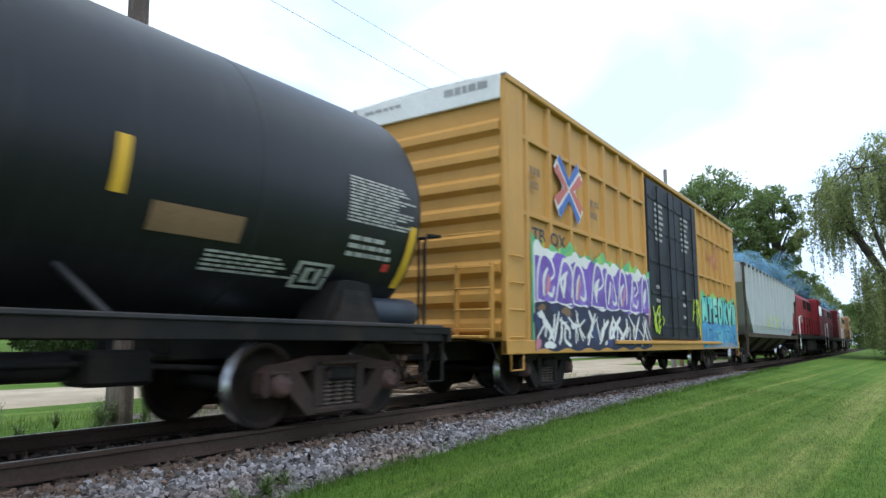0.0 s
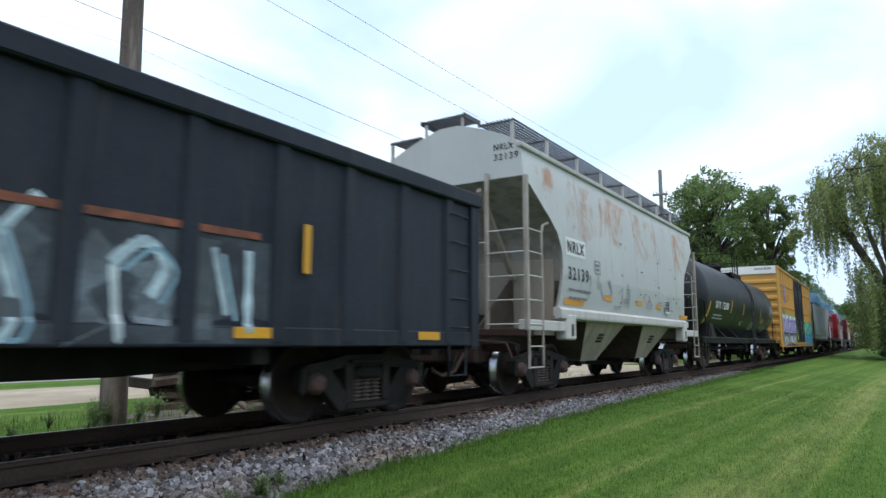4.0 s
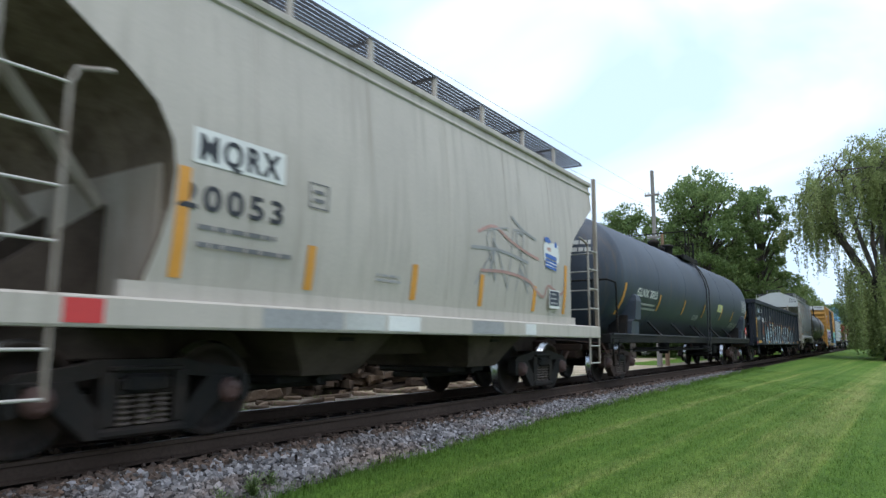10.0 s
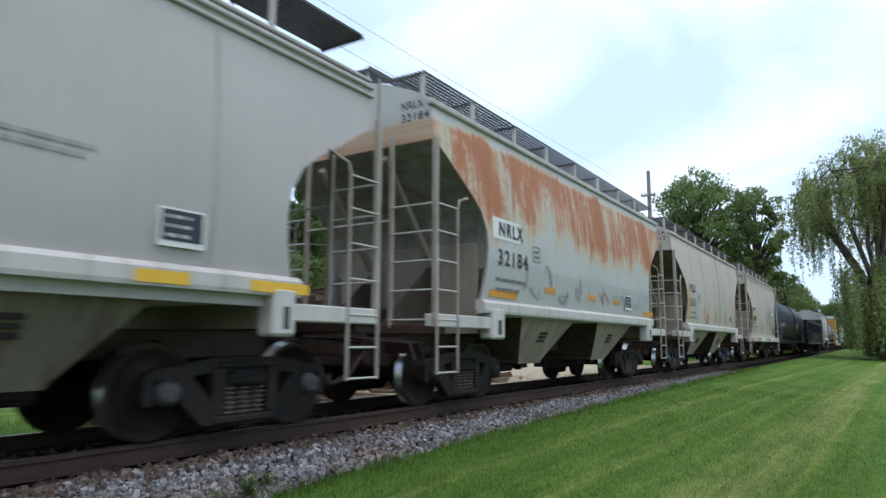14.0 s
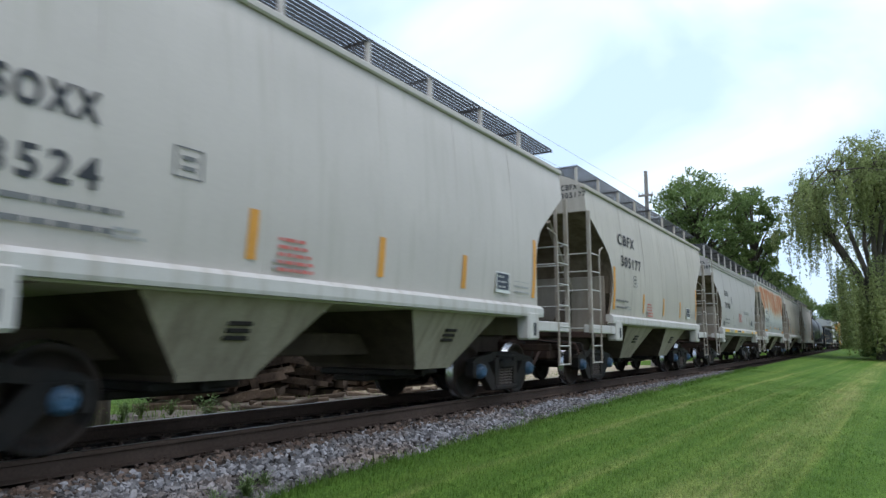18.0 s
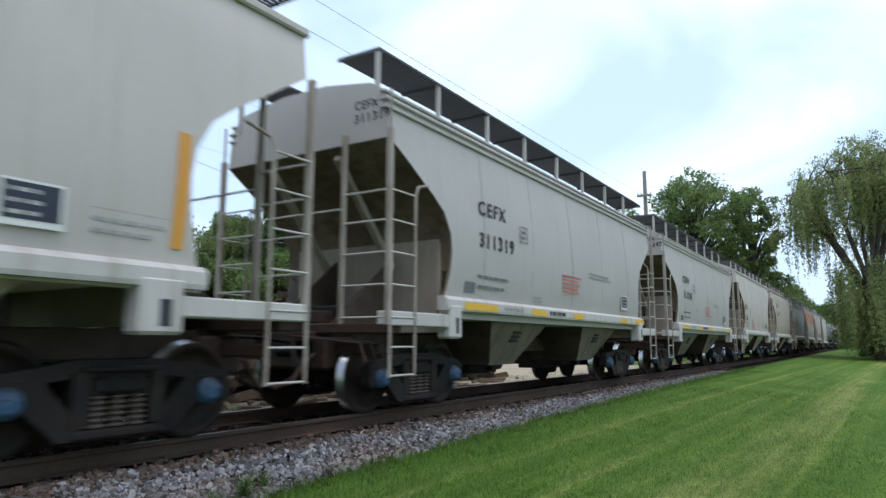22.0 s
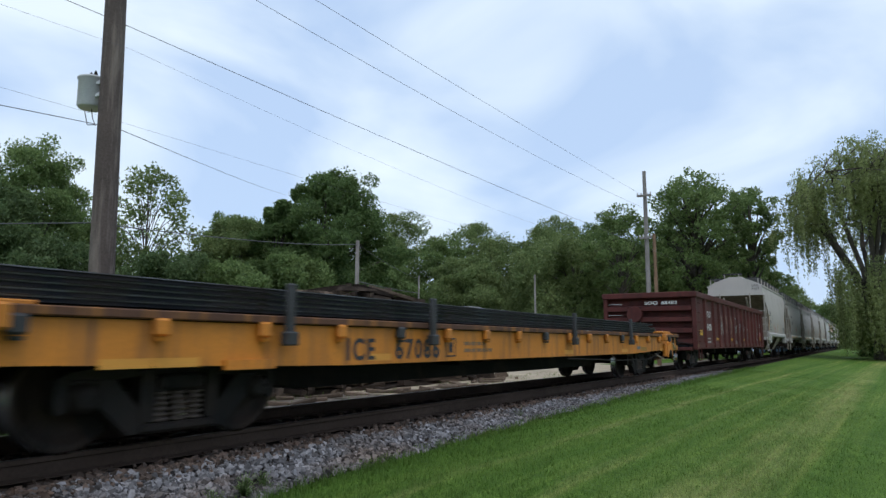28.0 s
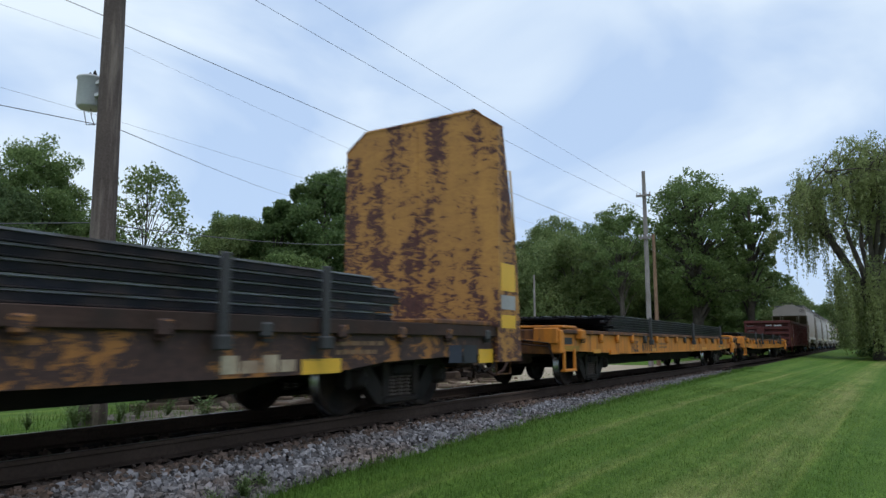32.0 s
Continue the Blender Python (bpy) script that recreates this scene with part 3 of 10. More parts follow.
def edge_height(y):
    """The lawn's height where it meets the gravel."""
    for (a, za), (c, zc) in zip(EDGE, EDGE[1:]):
        if a <= y <= c:
            return za + (zc - za) * (y - a) / (c - a)
    return -0.46


def lawn_height(x, y):
    if x > 1.9:
        base = edge_height(y) - 0.22 * min(1.0, (x - 1.9) / 5.0)
    elif x > -2.4:
        base = -0.60
    else:
        base = -0.42
    if abs(x) < 60 and abs(y) < 200:
        base += 0.02 * noise.noise(Vector((x * 0.4, y * 0.4, 0))) if abs(x) > 2.2 else 0
    # the wooded hill behind the road
    if x < -60:
        base += min(14.0, (-x - 60) * 0.22)
    return base


def make_ground():
    xs = [-900, -400, -200, -140, -110, -80, -60, -45, -35, -28, -22, -17, -14, -11, -9, -7.5, -6.2, -5, -4, -3, -2.4, 0, 1.88, 1.92, 2.1, 2.4, 2.9, 3.5, 4.2, 5, 6, 7.5,
          9, 11, 14, 18, 24, 32, 50, 90, 200, 500, 900]
    ys = [-600, -200, -80, -40, -20, -10, -4, 0, 2, 3, 4, 5, 6, 7, 8, 9, 10, 12, 14, 16, 19, 22, 26, 30, 36, 44, 54, 66, 80, 100, 130, 180, 260, 400, 700, 1500]
    b = Build()
    n = len(ys)
    b.add([(x, y, lawn_height(x, y)) for x in xs for y in ys],
          [(i * n + j, (i + 1) * n + j, (i + 1) * n + j + 1, i * n + j + 1) for i in range(len(xs) - 1) for j in range(n - 1)], True)
    tagged(part("ground", b, M["grass"]), "mown green lawn and rough grass", "ground", kind="structure")


def strip(name, x0, x1, y0, y1, z, material, label, steps=60, wob=0.35):
    """A thin slab of road or gravel with uneven edges, just above the grass."""
    b = Build()
    rows = []
    for i in range(steps + 1):
        y = y0 + (y1 - y0) * i / steps
        a = x0 + wob * noise.noise(Vector((y * 0.5, x0, 0.3)))
        c = x1 + wob * noise.noise(Vector((y * 0.5, x1, 4.3)))
        rows.append([(a, y, z - 0.06), (a + 0.1, y, z), (c - 0.1, y, z), (c, y, z - 0.06)])
    b.loft(rows, closed=False)
    return tagged(part(name, b, material), label, name, kind="structure")


BED = [(-2.9, -0.46), (-2.1, -0.36), (-1.5, -0.235), (-1.25, -0.20), (1.25, -0.20), (1.5, -0.235), (2.02, -0.385), (2.3, -0.46)]


def bed_height(x, y=0.0):
    if x > 1.3:
        return -0.205 + (edge_height(y) - 0.01 + 0.205) * min(1.3, (x - 1.3) / 0.7)
    for (a, za), (c, zc) in zip(BED, BED[1:]):
        if a <= x <= c:
            return za + (zc - za) * (x - a) / (c - a)
    return -0.46


def rough_stone(b, x, y, z, s, rnd):
    """A broken stone: a crooked block of eight corners."""
    q = Euler((rnd.uniform(0, 6.28), rnd.uniform(0, 6.28), rnd.uniform(0, 6.28))).to_matrix()
    v = []
    for sx in (-1, 1):
        for sy in (-1, 1):
            for sz in (-1, 1):
                p = q @ Vector((sx * s * rnd.uniform(0.45, 1), sy * s * rnd.uniform(0.35, 0.85), sz * s * rnd.uniform(0.3, 0.75)))
                v.append((x + p.x, y + p.y, z + p.z))
    b.add(v, [(0, 1, 3, 2), (4, 6, 7, 5), (0, 4, 5, 1), (2, 3, 7, 6), (0, 2, 6, 4), (1, 5, 7, 3)])


def make_track():
    rnd = random.Random(5)
    bed = Build()
    ys = [-60, -30, -10] + [i * 0.5 for i in range(0, 100)] + [52, 56, 60, 70, 90, 120, 160, 260]
    xs = [-2.9, -2.5, -2.1, -1.8, -1.5, -1.25, -0.9, -0.5, 0, 0.5, 0.9, 1.25, 1.5, 1.76, 1.95, 2.05]
    n = len(ys)
    v = []
    for x in xs:
        for y in ys:
            edge = 0.12 * noise.noise(Vector((y * 1.3, x, 0)))
            v.append((x + (edge if x < -1.9 else 0), y, bed_height(x, y) + 0.012 * noise.noise(Vector((x * 6, y * 6, 1)))))
    bed.add(v, [(i * n + j, (i + 1) * n + j, (i + 1) * n + j + 1, i * n + j + 1) for i in range(len(xs) - 1) for j in range(n - 1)], True)
    track = thing("railway_track", "single railway track on wooden ties and gravel", "railway track", kind="structure")
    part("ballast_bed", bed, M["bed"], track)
    # rails: foot, web and head
    prof = [(-0.070, -0.172), (0.070, -0.172), (0.070, -0.160), (0.014, -0.145), (0.010, -0.050), (0.036, -0.040), (0.036, -0.010), (0.026, -0.002),
            (-0.026, -0.002), (-0.036, -0.010), (-0.036, -0.040), (-0.010, -0.050), (-0.014, -0.145), (-0.070, -0.160)]
    for s in (-1, 1):
        b = Build()
        b.prism([(s * 0.7525 + x, z) for x, z in prof], -60, 260, "y")
        rail = part("rail", b, M["rail_side"], track, "rust-brown steel rail")
        t = Build()
        t.prism([(s * 0.7525 - 0.024, -0.0015), (s * 0.7525 + 0.024, -0.0015), (s * 0.7525 + 0.02, 0.0), (s * 0.7525 - 0.02, 0.0)], -60, 260, "y")
        part("rail_head", t, M["rail_top"], rail, "shiny worn rail head")
    tie = Build()
    tie.box(-1.3, 1.3, -0.115, 0.115, -0.35, -0.176, 0.012)
    plate = Build()
    for s in (-1, 1):
        plate.box(s * 0.7525 - 0.17, s * 0.7525 + 0.17, -0.09, 0.09, -0.178, -0.168)
        for dx in (-0.085, 0.085):
            for dy in (-0.05, 0.05):
                plate.box(s * 0.7525 + dx - 0.012, s * 0.7525 + dx + 0.012, dy - 0.012, dy + 0.012, -0.17, -0.145)
    tm, pm = tie.mesh("tie"), plate.mesh("tie_plate")
    for i in range(150):
        y = 0.2 + i * 0.53
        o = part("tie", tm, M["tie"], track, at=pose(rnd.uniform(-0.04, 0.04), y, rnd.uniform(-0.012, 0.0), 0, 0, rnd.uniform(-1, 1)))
        if i < 60:
            part("tie_plate", pm, M["rail_side"], o)
    # loose ballast
    b, c = Build(), Build()
    for i in range(13000):
        y = 2.2 + 26 * rnd.random() ** 1.7
        x = rnd.uniform(1.05, 1.98)
        if x > 1.75:
            x += 0.14 * noise.noise(Vector((y * 1.3, 0, 0)))
        dirty = 1.30 + 0.16 * noise.noise(Vector((y * 0.9, 3, 0)))
        rough_stone(c if x < dirty + rnd.uniform(-0.05, 0.12) and rnd.random() < 0.88 else b, x, y, bed_height(x, y) + rnd.uniform(0.0, 0.028), rnd.uniform(0.016, 0.043), rnd)
    for i in range(2600):
        y = 3.0 + 30 * rnd.random() ** 1.5
        x = rnd.choice((rnd.uniform(-2.6, -1.3), rnd.uniform(-0.6, 0.6), rnd.uniform(0.85, 1.25), rnd.uniform(-1.25, -0.85)))
        rough_stone(c if x > -1.3 else b, x, y, bed_height(x, y) + rnd.uniform(0.0, 0.03), rnd.uniform(0.02, 0.045), rnd)
    more = random.Random(19)
    for i in range(4200):
        y = 2.2 - 9 * more.random() ** 1.4
        x = more.uniform(1.05, 1.98)
        rough_stone(c if x < 1.3 + more.uniform(-0.05, 0.12) else b, x, y, bed_height(x, y) + more.uniform(0.0, 0.022), more.uniform(0.022, 0.042), more)
    for i in range(12):
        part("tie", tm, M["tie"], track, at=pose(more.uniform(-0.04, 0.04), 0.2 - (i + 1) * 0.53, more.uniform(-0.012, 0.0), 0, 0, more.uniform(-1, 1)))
    tagged(part("ballast", b, M["stone"]), "pale grey crushed stone beside the rails", "gravel", kind="stuff")
    tagged(part("rusty_ballast", c, M["stone_brown"]), "rust-stained crushed stone round the ties", "gravel", kind="stuff")


def blades(b, x, y, z, n, h, w, spread, rnd):
    for _ in range(n):
        a, l = rnd.uniform(0, 6.28), rnd.uniform(0.0, spread)
        bx, by = x + l * math.cos(a), y + l * math.sin(a)
        t, hh = rnd.uniform(0, 6.28), h * rnd.uniform(0.5, 1.15)
        lean = hh * rnd.uniform(0.1, 0.6)
        dx, dy = math.cos(t), math.sin(t)
        b.add([(bx - dy * w, by + dx * w, z), (bx + dy * w, by - dx * w, z), (bx + dx * lean, by + dy * lean, z + hh)], [(0, 1, 2)])


def make_grass():
    rnd = random.Random(11)
    b = Build()
    for i in range(115000):
        y = 2.2 + 30 * rnd.random() ** 2.3
        if rnd.random() > ((y - 2.2) / 0.6) ** 0.565:
            continue
        x = 1.86 + 8.5 * rnd.random() ** 1.15
        if x > 2.6 + y * 0.62 + 3.5:
            continue
        edge = x < 2.2 + 0.15 * noise.noise(Vector((y * 1.1, 0, 7)))
        far = 1 + y * 0.06
        blades(b, x, y, lawn_height(x, y) - 0.005, 2, 0.095 if edge else 0.055 * rnd.uniform(0.5, 1.25) * max(0.25, 1.2 - y * 0.035), 0.003 * far, 0.05 * far, rnd)
    more = random.Random(23)
    for i in range(26000):
        y = 2.3 - 5 * more.random()
        x = 1.86 + 9 * more.random() ** 1.15
        blades(b, x, y, lawn_height(x, y) - 0.005, 2, 0.085 if x < 2.2 else 0.042 * more.uniform(0.6, 1.2), 0.003, 0.05, more)
    for i in range(9000):
        y = 2.0 + 9 * more.random()
        x = 4.5 + y * 0.55 + 4.5 * more.random()
        blades(b, x, y, lawn_height(x, y) - 0.005, 2, 0.04 * more.uniform(0.6, 1.2), 0.003, 0.05, more)
    for i in range(2600):
        y = 4 + 24 * rnd.random()
        x = -2.7 - 3.5 * rnd.random()
        if y > 8.5 and rnd.random() < 0.8:
            continue
        blades(b, x, y, -0.44, 3, 0.16, 0.008, 0.15, rnd)
    tagged(part("grass", b, M["blade"]), "short green lawn grass", "grass", kind="stuff")


def make_weed(x, y, z, size, n, seed):
    rnd = random.Random(seed)
    b = Build()
    for i in range(n):
        a = rnd.uniform(0, 6.28)
        r = size * rnd.uniform(0.05, 0.5)
        h = size * rnd.uniform(0.4, 1.0)
        pts = [(0, 0, 0), (r * 0.4 * math.cos(a), r * 0.4 * math.sin(a), h * 0.6), (r * math.cos(a), r * math.sin(a), h)]
        b.rod(pts, [0.004, 0.003, 0.001], 3)
        for k in range(5):
            t = 0.3 + 0.14 * k
            p = Vector(pts[2]) * t
            d = rnd.uniform(0, 6.28)
            l, w = size * 0.16, size * 0.03
            e = Vector((math.cos(d), math.sin(d), 0.3))
            s = Vector((-math.sin(d), math.cos(d), 0))
            b.add([tuple(p), tuple(p + e * l * 0.5 + s * w), tuple(p + e * l), tuple(p + e * l * 0.5 - s * w)], [(0, 1, 2, 3)])
    tagged(part("weed", b, M["weed"], at=pose(x, y, z)), "small green weed growing in the gravel", "weed")


# ---------------------------------------------------------------- trees
def leaf_mesh(name, lumps, size, seed, hang=0.0):
    """Small pointed leaves scattered in lumps; lumps are rows of centre, spread and count."""
    rs = np.random.RandomState(seed)
    pts = []
    for c, spread, count in lumps:
        d = rs.normal(size=(count, 3))
        d /= np.linalg.norm(d, axis=1)[:, None]
        d *= rs.uniform(0.25, 1.0, (count, 1)) ** 0.6 * rs.uniform(0.75, 1.15, (count, 1))
        pts.append(np.array(c)[None] + d * np.array(spread)[None])
    p = np.concatenate(pts)
    n = len(p)
    a = rs.normal(size=(n, 3))
    a[:, 2] -= hang
    a /= np.linalg.norm(a, axis=1)[:, None]
    q = rs.normal(size=(n, 3))
    w = np.cross(a, q)
    w /= np.linalg.norm(w, axis=1)[:, None]
    s = size * rs.uniform(0.6, 1.4, (n, 1))
    v = np.empty((n, 3, 3))
    v[:, 0], v[:, 1], v[:, 2] = p - a * s + w * s * 0.55, p - a * s - w * s * 0.55, p + a * s
    me = bpy.data.meshes.new(name)
    me.vertices.add(3 * n)
    me.vertices.foreach_set("co", v.ravel())
    me.loops.add(3 * n)
    me.loops.foreach_set("vertex_index", np.arange(3 * n))
    me.polygons.add(n)
    me.polygons.foreach_set("loop_start", np.arange(0, 3 * n, 3))
    me.update()
    me.validate()
    return me


def tree(x, y, z, height, width, seed, leaf, label, lumps=34, per=760, size=0.125, low=0.22, sparse=1.0, trunk=0.25, group="", flat=1.0, name="tree", puff=1.0, limb=1.0):
    """A tapered trunk with limbs, and a crown of leaf clumps at the ends of the limbs."""
    rnd = random.Random(seed)
    t = thing(name, label, "tree", pose(x, y, z), group)
    wood, crown = Build(), []
    top = Vector((rnd.uniform(-0.04, 0.04) * height, rnd.uniform(-0.04, 0.04) * height, height * 0.8))
    wood.rod([(0, 0, -0.3), (top.x * 0.2, top.y * 0.2, height * 0.3), (top.x * 0.6, top.y * 0.6, height * 0.55), tuple(top)],
             [trunk * 1.3, trunk, trunk * 0.6, trunk * 0.15], 8)
    for i in range(lumps):
        u = (i + 0.5) / lumps
        zz = height * (low + (0.96 - low) * u)
        bulge = math.sin(math.pi * (0.16 + 0.80 * u)) ** 0.7
        a = i * 2.399 + rnd.uniform(-0.5, 0.5)
        r = width * 0.5 * bulge * rnd.uniform(0.35, 0.92)
        c = Vector((r * math.cos(a), r * math.sin(a) * flat, zz))
        st = Vector((top.x, top.y, 0)) * u * 0.6 + Vector((0, 0, zz * rnd.uniform(0.55, 0.8)))
        md = (st + c) * 0.5 + Vector((0, 0, 0.04 * height))
        wood.rod([tuple(st), tuple(md), tuple(c)], [trunk * 0.35 * limb * (1 - u * 0.5), trunk * 0.2 * limb, trunk * 0.06], 5)
        k = width * rnd.uniform(0.10, 0.19) * puff
        crown.append((tuple(c), (k, k, k * rnd.uniform(0.55, 0.85)), int(per * sparse)))
        for _ in range(3):
            o = c + Vector((rnd.uniform(-1, 1), rnd.uniform(-1, 1), rnd.uniform(-0.4, 0.7))) * k * 0.9
            crown.append((tuple(o), (k * 0.45, k * 0.45, k * 0.35), int(per * sparse * 0.22)))
    part("trunk", wood, M["bark"], t)
    part("crown", leaf_mesh("crown", crown, size, seed), leaf, t)
    return t


def willow(x, y, z, height, width, seed, leaf):
    """A weeping tree: limbs rise to a broad dome of leafy sprays, and thin leafy strands hang from its rim and its under side."""
    rnd = random.Random(seed)
    t = thing("willow_tree", "tall weeping willow with long hanging light green strands", "tree", pose(x, y, z))
    wood, lumps = Build(), []
    half, shoulder = width * 0.5, height * 0.62
    fork = Vector((-0.2, 0.1, height * 0.22))
    wood.rod([(0, 0, -0.3), (0.15, 0, height * 0.12), tuple(fork)], [0.60, 0.50, 0.44], 9)

    def strand(p, length, thick=1.0):
        sway = Vector((rnd.uniform(-0.4, 0.4), rnd.uniform(-0.4, 0.4), 0))
        if rnd.random() < 0.25:
            wood.rod([tuple(p), tuple(p + sway * 0.5 - Vector((0, 0, length * 0.5))), tuple(p + sway - Vector((0, 0, length)))], 0.007, 3)
        steps = max(2, int(length / 0.45))
        for q in range(steps):
            v = (q + 0.5) / steps
            lumps.append((tuple(p + sway * v - Vector((0, 0, length * v))), (0.13 * thick, 0.13 * thick, 0.32), int(10 * thick * (1.15 - 0.5 * v))))

    def dome(a, th):
        k = 1 + 0.09 * math.sin(3 * a + 0.7) + 0.06 * math.sin(5 * a)
        return Vector((half * k * math.sin(th) * math.cos(a), half * k * math.sin(th) * math.sin(a), shoulder + (height - shoulder) * math.cos(th) * (1 + 0.04 * math.sin(4 * a))))

    for i in range(11):
        a = i * 2.399 + rnd.uniform(-0.2, 0.2)
        th = 0.35 + 1.05 * ((i * 0.618) % 1.0)
        tip = dome(a, th) * 0.96
        rise = tip - fork
        line = [fork, fork + Vector((rise.x * 0.22, rise.y * 0.22, rise.z * 0.30)), fork + Vector((rise.x * 0.50 + rnd.uniform(-0.5, 0.5), rise.y * 0.50, rise.z * 0.62)),
                fork + Vector((rise.x * 0.80, rise.y * 0.80 + rnd.uniform(-0.5, 0.5), rise.z * 0.92)), tip]
        wood.rod([tuple(p) for p in line], [0.27, 0.22, 0.16, 0.09, 0.04], 6)
        for k in range(16):
            u = 0.45 + 0.55 * (k + rnd.random()) / 16
            s = min(int(u * 4), 3)
            b0 = line[s].lerp(line[s + 1], u * 4 - s)
            w, q = a + rnd.uniform(-0.9, 0.9), min(1.62, max(0.0, th + rnd.uniform(-0.55, 0.50)))
            end = dome(w, q) * rnd.uniform(0.82, 1.03) + Vector((rnd.gauss(0, 0.5), rnd.gauss(0, 0.5), rnd.gauss(0, 0.35)))
            mid = b0.lerp(end, 0.55) + Vector((0, 0, 0.06 * (end - b0).length))
            wood.rod([tuple(b0), tuple(mid), tuple(end)], [0.07, 0.045, 0.012], 5)
            thin = 0.5 if end.x < -half * 0.3 else 1.0
            for p, n, size in ((end, 70, 0.62), (b0.lerp(end, 0.75), 34, 0.6), (mid, 12, 0.5)):
                lumps.append((tuple(p), (size, size, size * 0.7), int(n * thin)))
            for _ in range(8):
                v = rnd.uniform(0.45, 1.0)
                p = b0.lerp(end, v) + Vector((rnd.uniform(-0.5, 0.5), rnd.uniform(-0.5, 0.5), rnd.uniform(-0.2, 0.2)))
                strand(p, height * rnd.uniform(0.05, 0.14) * (2.0 if rnd.random() < 0.34 else 1.0))
    # sprays that fill the dome
    for i in range(110):
        p = dome(rnd.uniform(0, 6.28), math.acos(1 - rnd.random() * 0.95)) * rnd.uniform(0.86, 1.03)
        if p.x < -half * 0.25 and rnd.random() < 0.7:
            continue
        lumps.append((tuple(p), (0.7, 0.7, 0.4), 75))
        for _ in range(4):
            strand(p + Vector((rnd.uniform(-0.6, 0.6), rnd.uniform(-0.6, 0.6), -0.1)), height * rnd.uniform(0.04, 0.11))
    # a skirt of long strands down to the lawn
    for _ in range(560):
        a, r = rnd.uniform(0, 6.28), half * rnd.uniform(0.2, 0.92)
        p = Vector((r * math.cos(a), r * math.sin(a), height * rnd.uniform(0.20, 0.46)))
        edge = -3.4 + abs(rnd.gauss(0, 1.2)) + 0.35 * max(0.0, 6.0 - p.z)
        if p.x > edge:
            strand(p, max(0.8, p.z - 0.3 - rnd.uniform(0, 1.6)), 1.5)
    part("trunk", wood, M["bark"], t)
    part("crown", leaf_mesh("crown", lumps, 0.085, seed, 1.2), leaf, t)


M["leaf_mid"] = leaf_material("leaf_green", (0.098, 0.155, 0.055), (0.22, 0.30, 0.115), 0.48)
M["leaf_dark"] = leaf_material("leaf_dark_green", (0.066, 0.110, 0.048), (0.155, 0.215, 0.095), 0.46)
M["leaf_maple"] = leaf_material("maple_leaf", (0.062, 0.112, 0.038), (0.15, 0.22, 0.08), 0.45)
M["leaf_light"] = leaf_material("leaf_light_green", (0.112, 0.163, 0.06), (0.24, 0.30, 0.125), 0.48)
M["leaf_willow"] = leaf_material("willow_leaf", (0.175, 0.22, 0.085), (0.34, 0.385, 0.175), 0.52)


def make_pole(x, y, z, height, r, lean, label, arms=(), wood="pole"):
    p = thing("utility_pole", label, "utility pole", pose(x, y, z))
    b = Build()
    n = 8
    rows = [(0.0 + height * k / n) for k in range(n + 1)]
    b.rod([(lean[0] * h, lean[1] * h, h - 0.3 if h == 0 else h) for h in rows], [r * (1.0 - 0.32 * h / height) for h in rows], 14)
    part("shaft", b, M[wood], p)
    for h, half in arms:
        a = Build()
        a.box(lean[0] * h - half, lean[0] * h + half, lean[1] * h - r - 0.09, lean[1] * h - r + 0.01, h - 0.06, h + 0.06, 0.01)
        arm = part("crossarm", a, M[wood], p)
        for s in (-0.9, -0.4, 0.4, 0.9):
            i = Build()
            i.turn((lean[0] * h + s * half, lean[1] * h - r - 0.04, h + 0.06), "z", [(0, 0.02), (0.05, 0.045), (0.10, 0.05), (0.14, 0.02), (0.15, 0.001)], 8)
            part("insulator", i, M["trafo"], arm)
    return p


def wire(points, r, label, sag=0.0):
    pts = []
    for (a, c) in zip(points, points[1:]):
        a, c = Vector(a), Vector(c)
        for k in range(13):
            u = k / 12
            pts.append(tuple(a.lerp(c, u) - Vector((0, 0, sag * 4 * u * (1 - u)))))
    b = Build()
    b.rod(pts, r, 5)
    tagged(part("power_line", b, M["wire"]), label, "cable")


# ---------------------------------------------------------------- rolling stock
TRAIN = []      # (car, rear end at the start)
WHEELS = []     # (wheel, car's rear end, place on the car, side)


def car_thing(name, label, rear, category):
    t = thing(name, label, category, pose(0, rear, 0))
    TRAIN.append((t, rear))
    return t


def wheel_mesh(r=0.457):
    k = r / 0.457
    prof = [(0.095, 0.001), (0.095, 0.085), (0.06, 0.115), (0.022, 0.14), (0.008, 0.25), (0.014, 0.365), (0.066, 0.385), (0.068, 0.44), (0.062, 0.452),
            (-0.035, 0.457), (-0.045, 0.482), (-0.066, 0.482), (-0.07, 0.385), (-0.02, 0.365), (-0.03, 0.14), (-0.09, 0.10), (-0.09, 0.001)]
    b = Build()
    b.turn((0, 0, 0), "x", [(a, q * k) for a, q in prof], 36)
    me = b.mesh("wheel")
    me.materials.append(M["wheel"])
    me.materials.append(M["tread"])
    for p in me.polygons:
        c = p.center
        rad = math.hypot(c.y, c.z)
        if rad > 0.445 * k and c.x > -0.05:
            p.material_index = 1
    return me


def mirror(me):
    m2 = me.copy()
    for v in m2.vertices:
        v.co.x = -v.co.x
    m2.flip_normals()
    return m2


WHEEL_R = wheel_mesh()
WHEEL_L = mirror(WHEEL_R)
AXLE = Build().turn((0, 0, 0), "x", [(-1.08, 0.07), (-0.8, 0.085), (-0.3, 0.08), (0.3, 0.08), (0.8, 0.085), (1.08, 0.07)], 12).mesh("axle")


